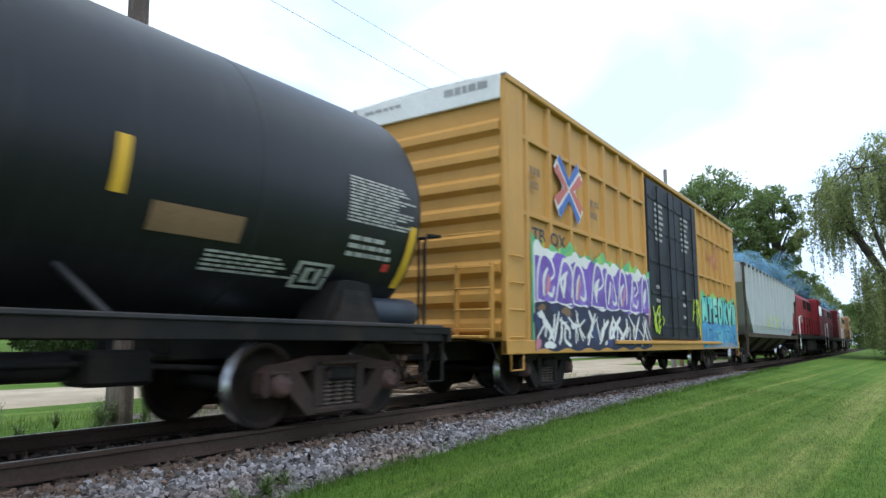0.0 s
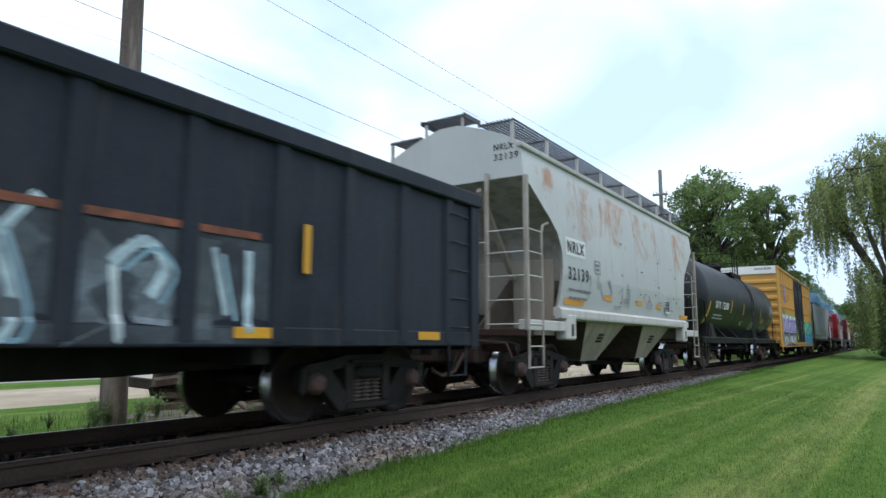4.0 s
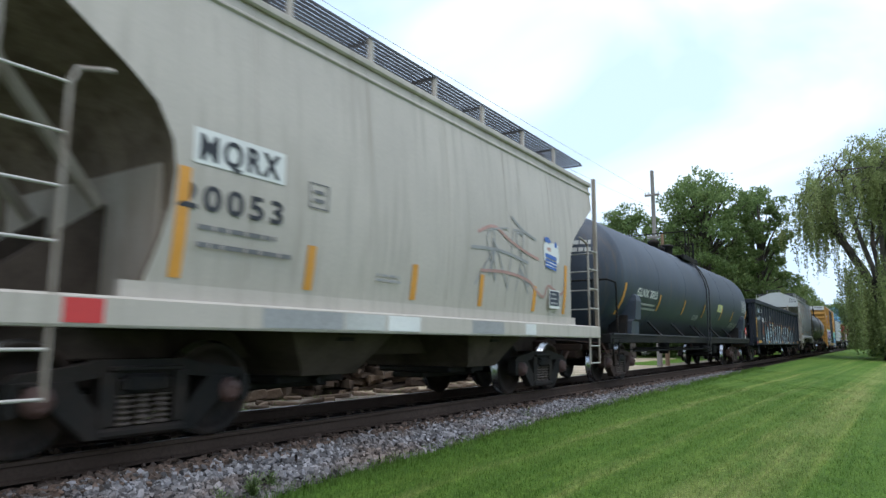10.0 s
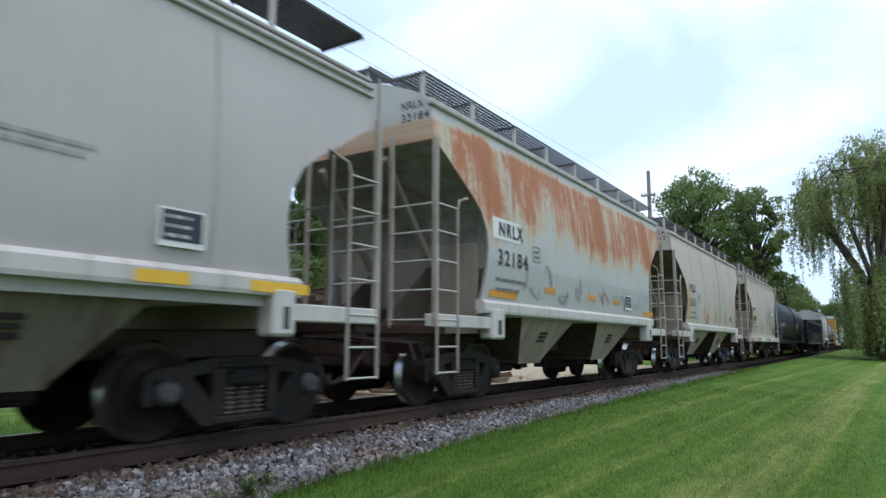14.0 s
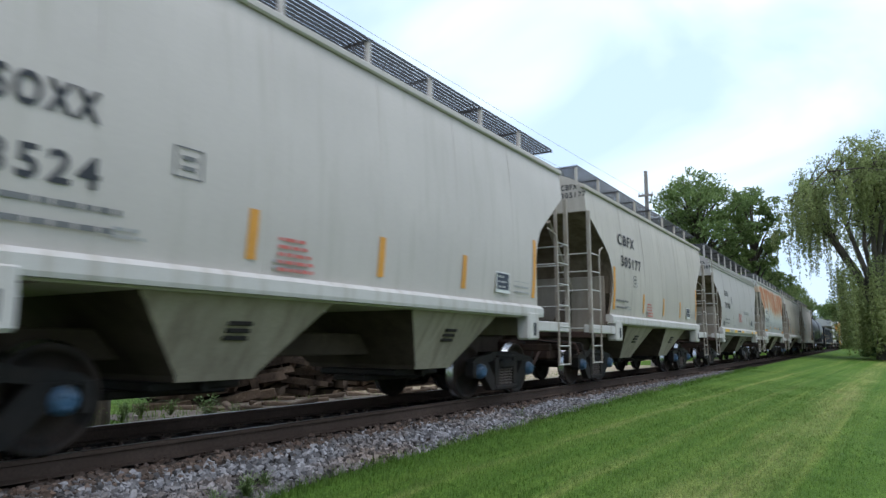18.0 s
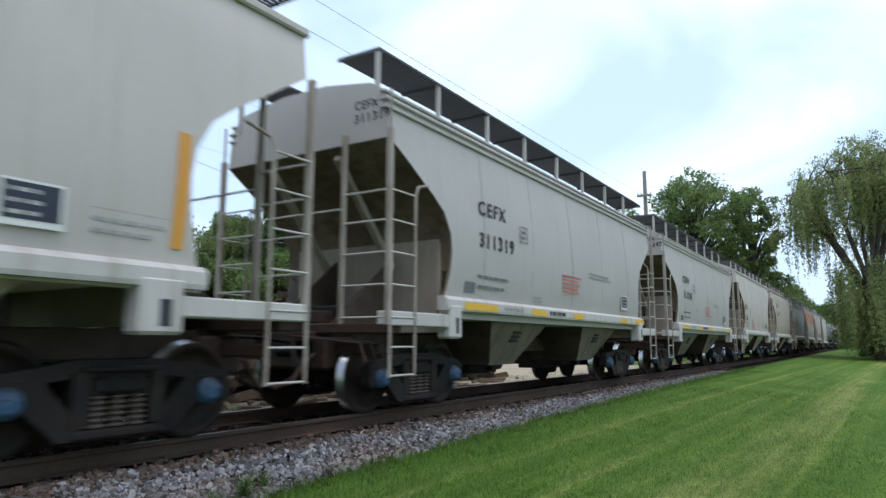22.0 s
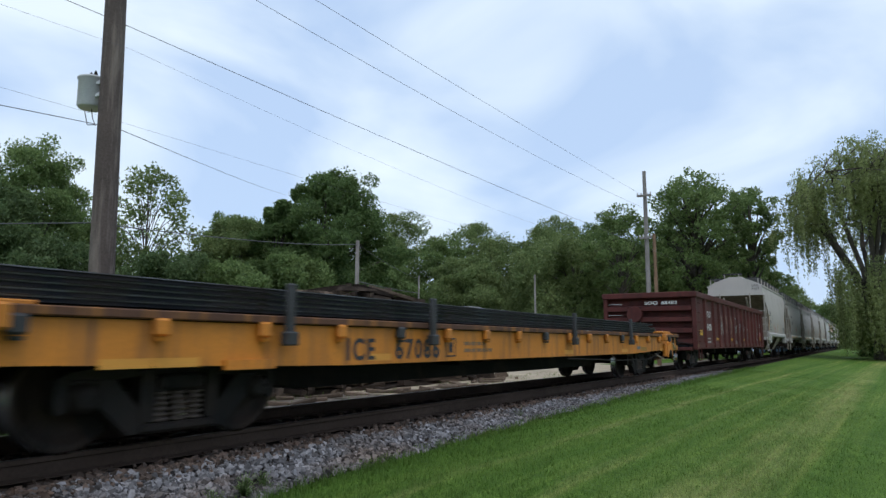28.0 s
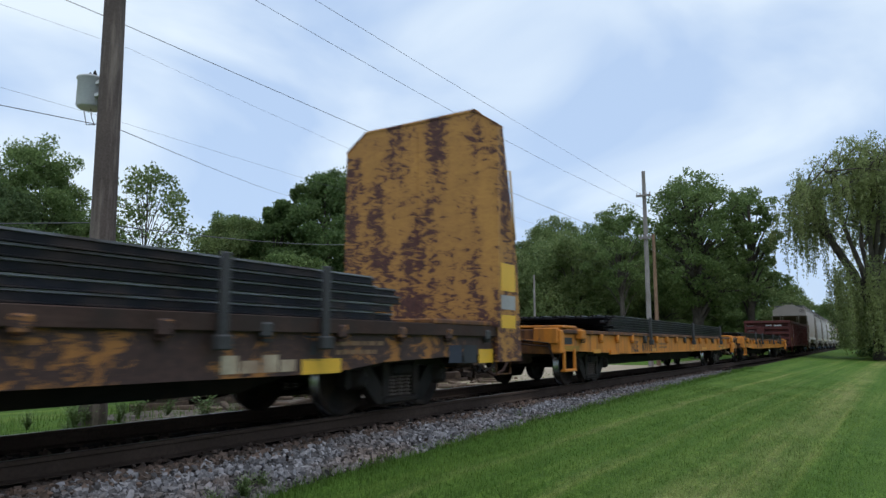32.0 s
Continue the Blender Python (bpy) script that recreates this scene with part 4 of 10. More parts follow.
def side_frame_mesh():
    """A cast side frame: bowed top chord, pedestal jaws over the bearings, columns round the bolster, heavy diagonals and a spring seat."""
    b = Build()
    a, c = 0.93, 1.05
    b.prism([(-1.12, 0.50), (-1.12, 0.60), (-1.02, 0.665), (-0.62, 0.715), (-0.40, 0.765), (0.40, 0.765), (0.62, 0.715), (1.02, 0.665), (1.12, 0.60), (1.12, 0.50), (1.02, 0.575),
             (0.74, 0.575), (0.42, 0.62), (-0.42, 0.62), (-0.74, 0.575), (-1.02, 0.575)], a, c)
    for s in (-1, 1):
        for q, x0, x1 in (([(0.78, 0.60), (0.64, 0.60), (0.41, 0.34), (0.33, 0.30), (0.33, 0.125), (0.50, 0.125), (0.86, 0.46)], a, c + 0.02),
                          ([(0.41, 0.22), (0.41, 0.66), (0.27, 0.66), (0.27, 0.22)], a - 0.02, c + 0.03),
                          ([(0.76, 0.60), (0.76, 0.36), (0.70, 0.33), (0.66, 0.40), (0.70, 0.60)], a - 0.015, c + 0.02),
                          ([(1.12, 0.60), (1.03, 0.60), (1.03, 0.36), (1.10, 0.34), (1.14, 0.40)], a - 0.015, c + 0.02)):
            b.prism([(s * y, z) for y, z in (q if s > 0 else q[::-1])], x0, x1)
        b.box(a - 0.01, c + 0.015, s * 0.89 - 0.13, s * 0.89 + 0.13, 0.56, 0.61, 0.015)
    b.box(a - 0.04, c + 0.05, -0.40, 0.40, 0.12, 0.205, 0.025)
    b.box(a - 0.02, c + 0.055, -0.33, 0.33, 0.665, 0.71, 0.012)
    # the bolster's end, with its two friction wedges
    b.box(a - 0.02, c + 0.06, -0.23, 0.23, 0.50, 0.61, 0.02)
    for s in (-1, 1):
        b.box(a, c + 0.03, s * 0.20 - 0.045, s * 0.20 + 0.045, 0.47, 0.60, 0.01)
    return b.mesh("side_frame")


def spring_mesh():
    """A coil spring: thick turns with gaps between them."""
    b = Build()
    prof = []
    for k in range(6):
        z = 0.008 + k * 0.047
        prof += [(z, 0.055), (z + 0.008, 0.088), (z + 0.026, 0.088), (z + 0.034, 0.055)]
    b.turn((1.0, 0, 0.20), "z", prof, 12)
    return b.mesh("spring")


def bolster_mesh():
    b = Build()
    b.box(-1.12, 1.12, -0.2, 0.2, 0.48, 0.64, 0.03)
    b.box(-0.4, 0.4, -0.26, 0.26, 0.60, 0.72, 0.03)
    for s in (-1, 1):
        b.rod([(-0.7, s * 0.38, 0.40), (0.7, s * 0.38, 0.40)], 0.045, 6)
        b.rod([(s * 0.5, -0.6, 0.42), (s * 0.5, 0.6, 0.42)], 0.03, 6)
    return b.mesh("truck")


def cap_mesh():
    b = Build()
    b.turn((1.02, 0, 0), "x", [(0, 0.125), (0.07, 0.125), (0.085, 0.105), (0.11, 0.10), (0.125, 0.07), (0.13, 0.001)], 14)
    for k in range(3):
        w = 2.09 * k + 0.3
        b.turn((1.135, 0.06 * math.cos(w), 0.06 * math.sin(w)), "x", [(0, 0.022), (0.02, 0.022), (0.021, 0.001)], 6)
    return b.mesh("bearing_cap")


SIDE_FRAME, SPRING, BOLSTER, CAP = side_frame_mesh(), spring_mesh(), bolster_mesh(), cap_mesh()
SIDE_FRAME_L, SPRING_L, CAP_L = mirror(SIDE_FRAME), mirror(SPRING), mirror(CAP)


def with_mat(me, key):
    """The mesh in this material; each pair is made once."""
    name = me.name + "_" + key
    if name not in FONT_CACHE:
        c = me.copy()
        c.materials.clear()
        c.materials.append(M[key])
        FONT_CACHE[name] = c
    return FONT_CACHE[name]


def truck(car, rear, y, frame_mat="truck", cap="blue_cap", base=0.89):
    t = part("truck", with_mat(BOLSTER, "black_dull"), None, car, at=pose(0, y, 0))
    for s, fr, sp, cp, wh in ((1, SIDE_FRAME, SPRING, CAP, WHEEL_R), (-1, SIDE_FRAME_L, SPRING_L, CAP_L, WHEEL_L)):
        part("side_frame", with_mat(fr, frame_mat), None, t)
        for sy in (-0.18, 0.0, 0.18):
            part("spring", with_mat(sp, "spring"), None, t, at=pose(0, sy, 0))
        for e in (-base, base):
            part("bearing_cap", with_mat(cp, cap), None, t, at=pose(0, e, 0.457))
            w = part("wheel", wh, None, t, at=pose(s * 0.752, e, 0.457))
            WHEELS.append((w, rear + y + e, s * 0.752, e))
    for e in (-base, base):
        part("axle", with_mat(AXLE, "black_dull"), None, t, at=pose(0, e, 0.457))
    return t


def coupler(car, y, way, z=0.86, reach=0.55, mat_key="truck"):
    b = Build()
    b.box(-0.09, 0.09, min(y, y + way * reach * 0.7), max(y, y + way * reach * 0.7), z - 0.09, z + 0.09, 0.02)
    e = y + way * reach * 0.7
    b.prism([(-0.15, e), (0.12, e), (0.16, e + way * 0.10), (0.13, e + way * 0.24), (0.03, e + way * 0.26), (0.0, e + way * 0.13), (-0.15, e + way * 0.22)][::int(way)], z - 0.15, z + 0.15, "z")
    c = part("coupler", b, M[mat_key], car)
    h = Build()
    h.rod([(0.25, y, z - 0.1), (0.3, y + way * 0.25, z - 0.38), (0.25, y + way * 0.55, z - 0.5), (0.2, y + way * 0.72, z - 0.36)], 0.022, 6)
    part("air_hose", h, M["black_dull"], c)
    r = Build()
    r.rod([(0.15, y + way * 0.05, z + 0.12), (0.9, y + way * 0.06, z + 0.1), (1.35, y + way * 0.02, z + 0.05), (1.42, y - way * 0.02, z - 0.2)], 0.016, 5)
    part("uncoupling_lever", r, M["truck"], c)


def end_hoses(car, y, way, z=0.86):
    """The draft gear's pocket and stays, a slack air hose and the uncoupling rod at one end of a car."""
    a, c = sorted((y + way * 0.02, y - way * 0.55))
    pocket = part("draft_pocket", Build().box(-0.62, 0.62, a, c, z - 0.30, z + 0.12, 0.04), M["truck_rust"], car)
    part("cross_stay", Build().box(-1.30, 1.30, min(y - way * 0.2, y - way * 0.3), max(y - way * 0.2, y - way * 0.3), z - 0.10, z + 0.04, 0.02), M["truck_rust"], pocket)
    part("air_hose", Build().rod([(0.42, y, z - 0.1), (0.46, y + way * 0.18, z - 0.16), (0.42, y + way * 0.38, z - 0.42), (0.30, y + way * 0.55, z - 0.50), (0.20, y + way * 0.70, z - 0.40)], 0.032, 7), M["truck_rust"], car)
    part("uncoupling_rod", Build().rod([(0.15, y + way * 0.22, z + 0.14), (0.6, y + way * 0.16, z + 0.10), (1.25, y + way * 0.10, z + 0.05), (1.36, y + way * 0.12, z - 0.18)], 0.016, 6), M["truck_rust"], car)


def rust_streaks(name, base, streaks, seed, amount=0.5, dirt=(0.45, 0.43, 0.38), runs=True):
    """Pale paint with rust running down from the roof edge."""
    m = bpy.data.materials.new(name)
    m.use_nodes = True
    nt = m.node_tree
    bsdf = nt.nodes["Principled BSDF"]
    co = nt.nodes.new("ShaderNodeTexCoord")
    shift = nt.nodes.new("ShaderNodeMapping")
    shift.inputs["Location"].default_value = (seed, seed * 5.3, 0)
    nt.links.new(co.outputs["Object"], shift.inputs["Vector"])
    vec = shift.outputs["Vector"]
    big = noise_tex(nt, vec, 0.8, 4)
    r1 = ramp(nt, [(0.3, tuple(c * 0.9 for c in base)), (0.7, base)])
    nt.links.new(big.outputs["Fac"], r1.inputs["Fac"])
    d1 = noise_tex(nt, vec, 1.1, 6, 0.6, stretch=(3, 5.5, 0.5))
    r2 = ramp(nt, [(0.50, (0, 0, 0)), (0.75, (1, 1, 1))])
    nt.links.new(d1.outputs["Fac"], r2.inputs["Fac"])
    col = mix(nt, r2.outputs["Color"], r1.outputs["Color"], dirt)
    edge = nt.nodes.new("ShaderNodeSeparateXYZ")
    nt.links.new(co.outputs["Object"], edge.inputs["Vector"])
    step = nt.nodes.new("ShaderNodeMath")
    step.operation = "MULTIPLY_ADD"
    step.inputs[1].default_value = 0.25
    nt.links.new(big.outputs["Fac"], step.inputs[0])
    nt.links.new(edge.outputs["Z"], step.inputs[2])
    five = nt.nodes.new("ShaderNodeMath")
    five.operation = "DIVIDE"
    five.inputs[1].default_value = 5.0
    nt.links.new(step.outputs[0], five.inputs[0])
    low_coat = ramp(nt, [(0.462, (0.8, 0.8, 0.8)), (0.47, (0, 0, 0))])
    nt.links.new(five.outputs[0], low_coat.inputs["Fac"])
    col = mix(nt, low_coat.outputs["Color"], col, tuple(c * 0.82 for c in base))
    # rust: broad patches of fine upright runs on the upper half, with ragged ends
    patch = noise_tex(nt, vec, 1.0, 5, 0.62, stretch=(0.02, 0.95, 0.30) if runs else (0.02, 1.0, 0.8), distortion=0.25 if runs else 0.9)
    torn = noise_tex(nt, vec, 1.0, 5, 0.65, stretch=(0.02, 13.0, 1.1) if runs else (0.02, 5.0, 4.0), distortion=0.1 if runs else 0.6)
    sep = nt.nodes.new("ShaderNodeSeparateXYZ")
    nt.links.new(co.outputs["Object"], sep.inputs["Vector"])
    high = ramp(nt, [(0.38, (0.0,) * 3), (0.50, (0.38,) * 3), (0.60, (0.58,) * 3), (0.80, (0.65,) * 3), (0.845, (0.3,) * 3)])
    tall = nt.nodes.new("ShaderNodeMath")
    tall.operation = "DIVIDE"
    tall.inputs[1].default_value = 5.0
    nt.links.new(sep.outputs["Z"], tall.inputs[0])
    nt.links.new(tall.outputs[0], high.inputs["Fac"])
    a1 = nt.nodes.new("ShaderNodeMath")
    a1.operation = "ADD"
    nt.links.new(patch.outputs["Fac"], a1.inputs[0])
    nt.links.new(high.outputs["Color"], a1.inputs[1])
    a2 = nt.nodes.new("ShaderNodeMath")
    a2.operation = "MULTIPLY_ADD"
    a2.inputs[1].default_value = 0.42
    nt.links.new(torn.outputs["Fac"], a2.inputs[0])
    nt.links.new(a1.outputs[0], a2.inputs[2])
    a3 = nt.nodes.new("ShaderNodeMath")
    a3.operation = "MULTIPLY_ADD"
    a3.inputs[1].default_value = 1.0
    a3.inputs[2].default_value = -0.6
    nt.links.new(a2.outputs[0], a3.inputs[0])
    r3 = ramp(nt, [(0.86 - amount * 0.22, (0, 0, 0)), (0.97 - amount * 0.22, (1, 1, 1))] if runs else [(0.84 - amount * 0.22, (0, 0, 0)), (1.04 - amount * 0.22, (0.85,) * 3)])
    nt.links.new(a3.outputs[0], r3.inputs["Fac"])
    fine = noise_tex(nt, vec, 1.0, 5, 0.7, stretch=(0.05, 5.0, 1.5))
    r4 = ramp(nt, [(0.35, tuple(c * 0.7 for c in streaks)), (0.65, (streaks[0] * 1.25, streaks[1] * 1.6, streaks[2] * 2.2))])
    nt.links.new(fine.outputs["Fac"], r4.inputs["Fac"])
    if runs:
        # mottled: a yellowed stain, then orange, then deep rust where it is thickest
        flake = noise_tex(nt, vec, 1.0, 6, 0.75, stretch=(0.05, 8.0, 9.0))
        a4 = nt.nodes.new("ShaderNodeMath")
        a4.operation = "MULTIPLY_ADD"
        a4.inputs[1].default_value = 0.30
        nt.links.new(flake.outputs["Fac"], a4.inputs[0])
        nt.links.new(a3.outputs[0], a4.inputs[2])
        lo = 1.01 - amount * 0.22
        r3 = ramp(nt, [(lo - 0.17, (0, 0, 0)), (lo - 0.04, (0.5,) * 3), (lo + 0.08, (0.96,) * 3)])
        r4 = ramp(nt, [(lo - 0.12, (0.46, 0.39, 0.25)), (lo - 0.03, (0.47, 0.29, 0.11)), (lo + 0.04, streaks), (lo + 0.17, tuple(c * 0.80 for c in streaks))])
        nt.links.new(a4.outputs[0], r3.inputs["Fac"])
        nt.links.new(a4.outputs[0], r4.inputs["Fac"])
    col = mix(nt, r3.outputs["Color"], col, r4.outputs["Color"])
    nt.links.new(col, bsdf.inputs["Base Color"])
    bsdf.inputs["Roughness"].default_value = 0.6
    return m


M["hop_rust"] = rust_streaks("rust_streaked_pale_paint", (0.46, 0.465, 0.45), (0.40, 0.125, 0.030), 2.0, 0.85)
M["hop_some_rust"] = rust_streaks("lightly_rusted_pale_paint", (0.465, 0.475, 0.465), (0.36, 0.14, 0.05), 9.0, 0.46, dirt=(0.425, 0.415, 0.395), runs=False)


def cut(z, top=3.73):
    """How far the side sheet's end stands in from the car's end, at a height."""
    pts = ((1.3, 1.25), (1.7, 1.37), (2.05, 1.45), (2.35, 1.47), (2.6, 1.43), (2.89, 1.27), (3.1, 1.01), (3.31, 0.69), (3.5, 0.42), (top, 0.07))
    if z >= top:
        return 0.07
    for (a, ya), (c, yc) in zip(pts, pts[1:]):
        if a <= z <= c:
            return ya + (yc - ya) * (z - a) / (c - a)
    return 1.25


def girth(z, eave):
    """Half the body's width at a height: a slight belly."""
    u = (z - 1.4) / (eave - 1.4)
    return 1.50 + 0.11 * math.sin(math.pi * min(1, max(0, u)) ** 0.8) - 0.04 * u


def body_rings(L, eave, high):
    rings = []
    zs = [1.34, 1.5, 1.75, 2.05, 2.35, 2.6, 2.89, 3.1, 3.31, 3.5, 3.73]
    top = 3.73 if eave > 4.1 else 3.5
    k = top / 3.73
    for z0 in zs + [eave - 0.02]:
        z = z0 * k if z0 < 3.9 and eave < 4.1 else z0
        x = girth(z, eave)
        c = cut(z0)
        s = max(c + 0.02, 0.09 + (3.70 - z0) * 0.86) if z0 < 3.7 else c
        ring = [(x, c, z), (x, L - c, z), (x - 0.05, L - c, z), (x - 0.09, L - s, z), (-x + 0.09, L - s, z), (-x + 0.05, L - c, z), (-x, L - c, z),
                (-x, c, z), (-x + 0.05, c, z), (-x + 0.09, s, z), (x - 0.09, s, z), (x - 0.05, c, z)]
        rings.append(ring)
    for x, z in high:
        rings.append([(x, 0.07, z), (x, L - 0.07, z), (x - 0.05, L - 0.07, z), (x - 0.09, L - 0.07, z), (-x + 0.09, L - 0.07, z), (-x + 0.05, L - 0.07, z), (-x, L - 0.07, z),
                      (-x, 0.07, z), (-x + 0.05, 0.07, z), (-x + 0.09, 0.07, z), (x - 0.09, 0.07, z), (x - 0.05, 0.07, z)])
    return rings


def hopper(label, rear, L, paint, style="round", cap="blue_cap", number=(), extras=None, post_mat="white", seed=1):
    """A short two-bay covered hopper car with cut-back ends, ladders and roof gratings."""
    rnd = random.Random(seed)
    car = car_thing("hopper_car", label, rear, "freight car")
    low = style == "low"
    straight = style == "straight"
    eave = 3.98 if low else 4.27
    trim = M["white"] if post_mat == "white" else paint
    rusty = paint in (M["hop_rust"], M["hop_some_rust"])
    rim = M["hop_pale"] if rusty else paint
    high = [(1.47, 4.04), (1.36, 4.18), (1.2, 4.28), (0.4, 4.40)] if low else [(1.40, 4.36), (1.15, 4.50), (0.75, 4.66), (0.45, 4.76), (0.2, 4.83)]
    if straight:
        high = [(1.40, 4.34), (1.15, 4.42), (0.75, 4.48), (0.3, 4.52)]
    b = Build()
    rings = body_rings(L, eave, high)
    b.loft(rings, smooth=False)
    me = b.mesh("body")
    me.materials.append(paint)
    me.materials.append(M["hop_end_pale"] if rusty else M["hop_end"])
    # recessed end sheets: brown dirt, darkened further to paint the recess's shade
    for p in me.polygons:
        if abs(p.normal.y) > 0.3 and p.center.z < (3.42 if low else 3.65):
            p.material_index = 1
    me.polygons.foreach_set("use_smooth", [True] * len(me.polygons))
    me.set_sharp_from_angle(angle=0.42)
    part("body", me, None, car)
    # weld seams of the side sheets
    for k in range(1, 6):
        y = 0.6 + k * (L - 1.2) / 6
        for sx in (-1, 1):
            zs = [1.5, 2.0, 2.6, 3.2, 3.7, eave - 0.06]
            pts = [(sx * (girth(z, eave) + 0.002), y, z) for z in zs if y > cut(z) + 0.05 and y < L - cut(z) - 0.05]
            part("weld_seam", Build().rod(pts, 0.005, 4), rim, car)
            if low and sx > 0 and k % 2:
                decal(car, "grime_streak", 0, y + 0.004, y + 0.05, 1.6, eave - 0.15, "seam_grime", lambda z: girth(z, eave) + 0.006)
    # roof edge
    for sx in (-1, 1):
        x = girth(eave, eave)
        if low:
            for z, w in ((3.88, 0.05), (3.99, 0.045), (4.10, 0.0)):
                part("roof_rail", Build().box(min(sx * (x - 0.08), sx * (x + w)), max(sx * (x - 0.08), sx * (x + w)), 0.03, L - 0.03, z, z + 0.045, 0.012), rim, car)
        else:
            part("roof_rail", Build().box(min(sx * (x - 0.05), sx * (x + 0.055)), max(sx * (x - 0.05), sx * (x + 0.055)), 0.02, L - 0.02, eave - 0.05, eave + 0.05, 0.02), rim, car)
            if straight:
                part("roof_rail", Build().box(min(sx * (x - 0.05), sx * (x + 0.045)), max(sx * (x - 0.05), sx * (x + 0.045)), 0.02, L - 0.02, eave - 0.22, eave - 0.16, 0.02), rim, car)
        # side sill and end sills
        if straight:
            s = Build()
            s.prism([(sx * 1.44, 1.02), (sx * 1.61, 1.02), (sx * 1.62, 1.04), (sx * 1.62, 1.24), (sx * 1.60, 1.26), (sx * 1.44, 1.26)][::sx], 0.0, L, "y")
            s.prism([(sx * 1.44, 1.25), (sx * 1.515, 1.25), (sx * 1.515, 1.40), (sx * 1.44, 1.40)][::sx], 1.1, L - 1.1, "y")
            part("side_sill", s, paint, car)
            continue
        s = Build()
        zt = 1.56
        s.prism([(sx * 1.46, 1.36), (sx * 1.62, 1.36), (sx * 1.63, 1.40), (sx * 1.63, zt - 0.05), (sx * 1.57, zt), (sx * 1.46, zt)][::sx], 1.28, L - 1.28, "y")
        sill = part("side_sill", s, trim, car)
        for y0, y1 in ((0.0, 1.62), (L - 1.62, L)):
            e = Build()
            e.box(min(sx * 1.42, sx * 1.60), max(sx * 1.42, sx * 1.60), y0, y1, 1.12, 1.30, 0.015)
            part("end_sill", e, trim, sill)
        pw = 0.30 if low else 0.40
        for y0 in (1.36 if low else 1.50, L - (1.36 + pw if low else 1.5 + pw)):
            e = Build()
            e.box(min(sx * 1.40, sx * 1.645), max(sx * 1.40, sx * 1.645), y0, y0 + pw, 0.97, 1.44, 0.03)
            part("jacking_pad", e, trim, sill)
            e = Build()
            e.box(min(sx * 1.64, sx * 1.652), max(sx * 1.64, sx * 1.652), y0 + pw * 0.42, y0 + pw * 0.68, 1.04, 1.26, 0.004)
            part("slot", e, M["mark_black"], sill)
    # outlets
    for m_ in (4.05, L - 3.86):
        o = Build()
        rings = []
        for z, hx, hy in ((1.45, 1.47, 1.24), (1.36, 1.46, 1.18), (0.60, 1.03, 0.49), (0.54, 1.0, 0.47)):
            rings.append([(hx, m_ - hy, z), (hx, m_ + hy, z), (-hx, m_ + hy, z), (-hx, m_ - hy, z)])
        o.loft(rings, smooth=False)
        me = o.mesh("hopper_bay")
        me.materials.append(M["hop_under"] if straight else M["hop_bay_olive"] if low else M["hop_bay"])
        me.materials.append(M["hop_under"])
        # faces towards the car's ends get the dark material: painted shade between bays
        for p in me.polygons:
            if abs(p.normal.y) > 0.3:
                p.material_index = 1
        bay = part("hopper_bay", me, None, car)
        g = Build()
        g.box(-0.72, 0.72, m_ - 0.55, m_ + 0.55, 0.44, 0.535, 0.02)
        g.box(-0.30, 0.30, m_ - 0.72, m_ + 0.72, 0.36, 0.45, 0.02)
        for sx in (-1, 1):
            g.turn((sx * 0.78, m_, 0.47), "x", [(-0.06, 0.05), (0.06, 0.05)], 8)
        part("outlet_gate", g, M["truck"], bay)
        for sx in (-1, 1):
            v = Build()
            for dz in (0, 0.07, 0.14):
                q = 0.95 + dz
                x = 1.03 + (q - 0.60) * (1.46 - 1.03) / 0.76
                v.box(min(sx * (x - 0.02), sx * (x + 0.03)), max(sx * (x - 0.02), sx * (x + 0.03)), m_ - 0.14, m_ + 0.14, q - 0.02, q + 0.025, 0.006)
            part("vibrator_bracket", v, M["truck"], bay)
    # centre sill and end platforms
    c = Build()
    c.box(-0.33, 0.33, 0.05, L - 0.05, 0.74, 1.04, 0.02)
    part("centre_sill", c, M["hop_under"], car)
    for y0, y1, way in ((0.0, 0.34, -1), (L - 0.34, L, 1)):
        c = Build()
        c.box(-1.55, 1.55, y0, y1, 1.02, 1.16, 0.02)
        c.box(-0.42, 0.42, y0 - 0.02, y1 + 0.02, 0.70, 1.06, 0.02)
        part("end_platform", c, M["truck_rust"], car)
        e = 0.14 if way < 0 else L - 0.14
        f = 1.50 if way < 0 else L - 1.50
        c = Build()
        c.box(-1.38, 1.38, f - 0.04, f + 0.04, 1.05, 2.45, 0.01)
        part("bulkhead", c, M["hop_wall"], car)
        part("draft_sill", Build().box(-0.30, 0.30, min(f, e), max(f, e), 1.165, 1.34, 0.02), M["truck_rust"], car)
        for sx in (-1, 1):
            c = Build()
            c.prism([(e, 1.15), (f, 1.15), (f, 2.2)], sx * 0.55 - 0.02, sx * 0.55 + 0.02)
            part("gusset", c, M["hop_under"], car)
        coupler(car, y0 if way < 0 else y1, way)
        end_hoses(car, y0 if way < 0 else y1, way)
    b = Build()
    b.turn((-0.5, 0.5, 1.28), "x", [(-0.5, 0.13), (-0.45, 0.16), (0.4, 0.16), (0.45, 0.13)], 12)
    b.box(-0.1, 0.4, 0.45, 0.75, 1.16, 1.42, 0.03)
    part("brake_gear", b, M["truck"], car)
    # ladders and end posts
    top = 3.72 if not low else 3.5
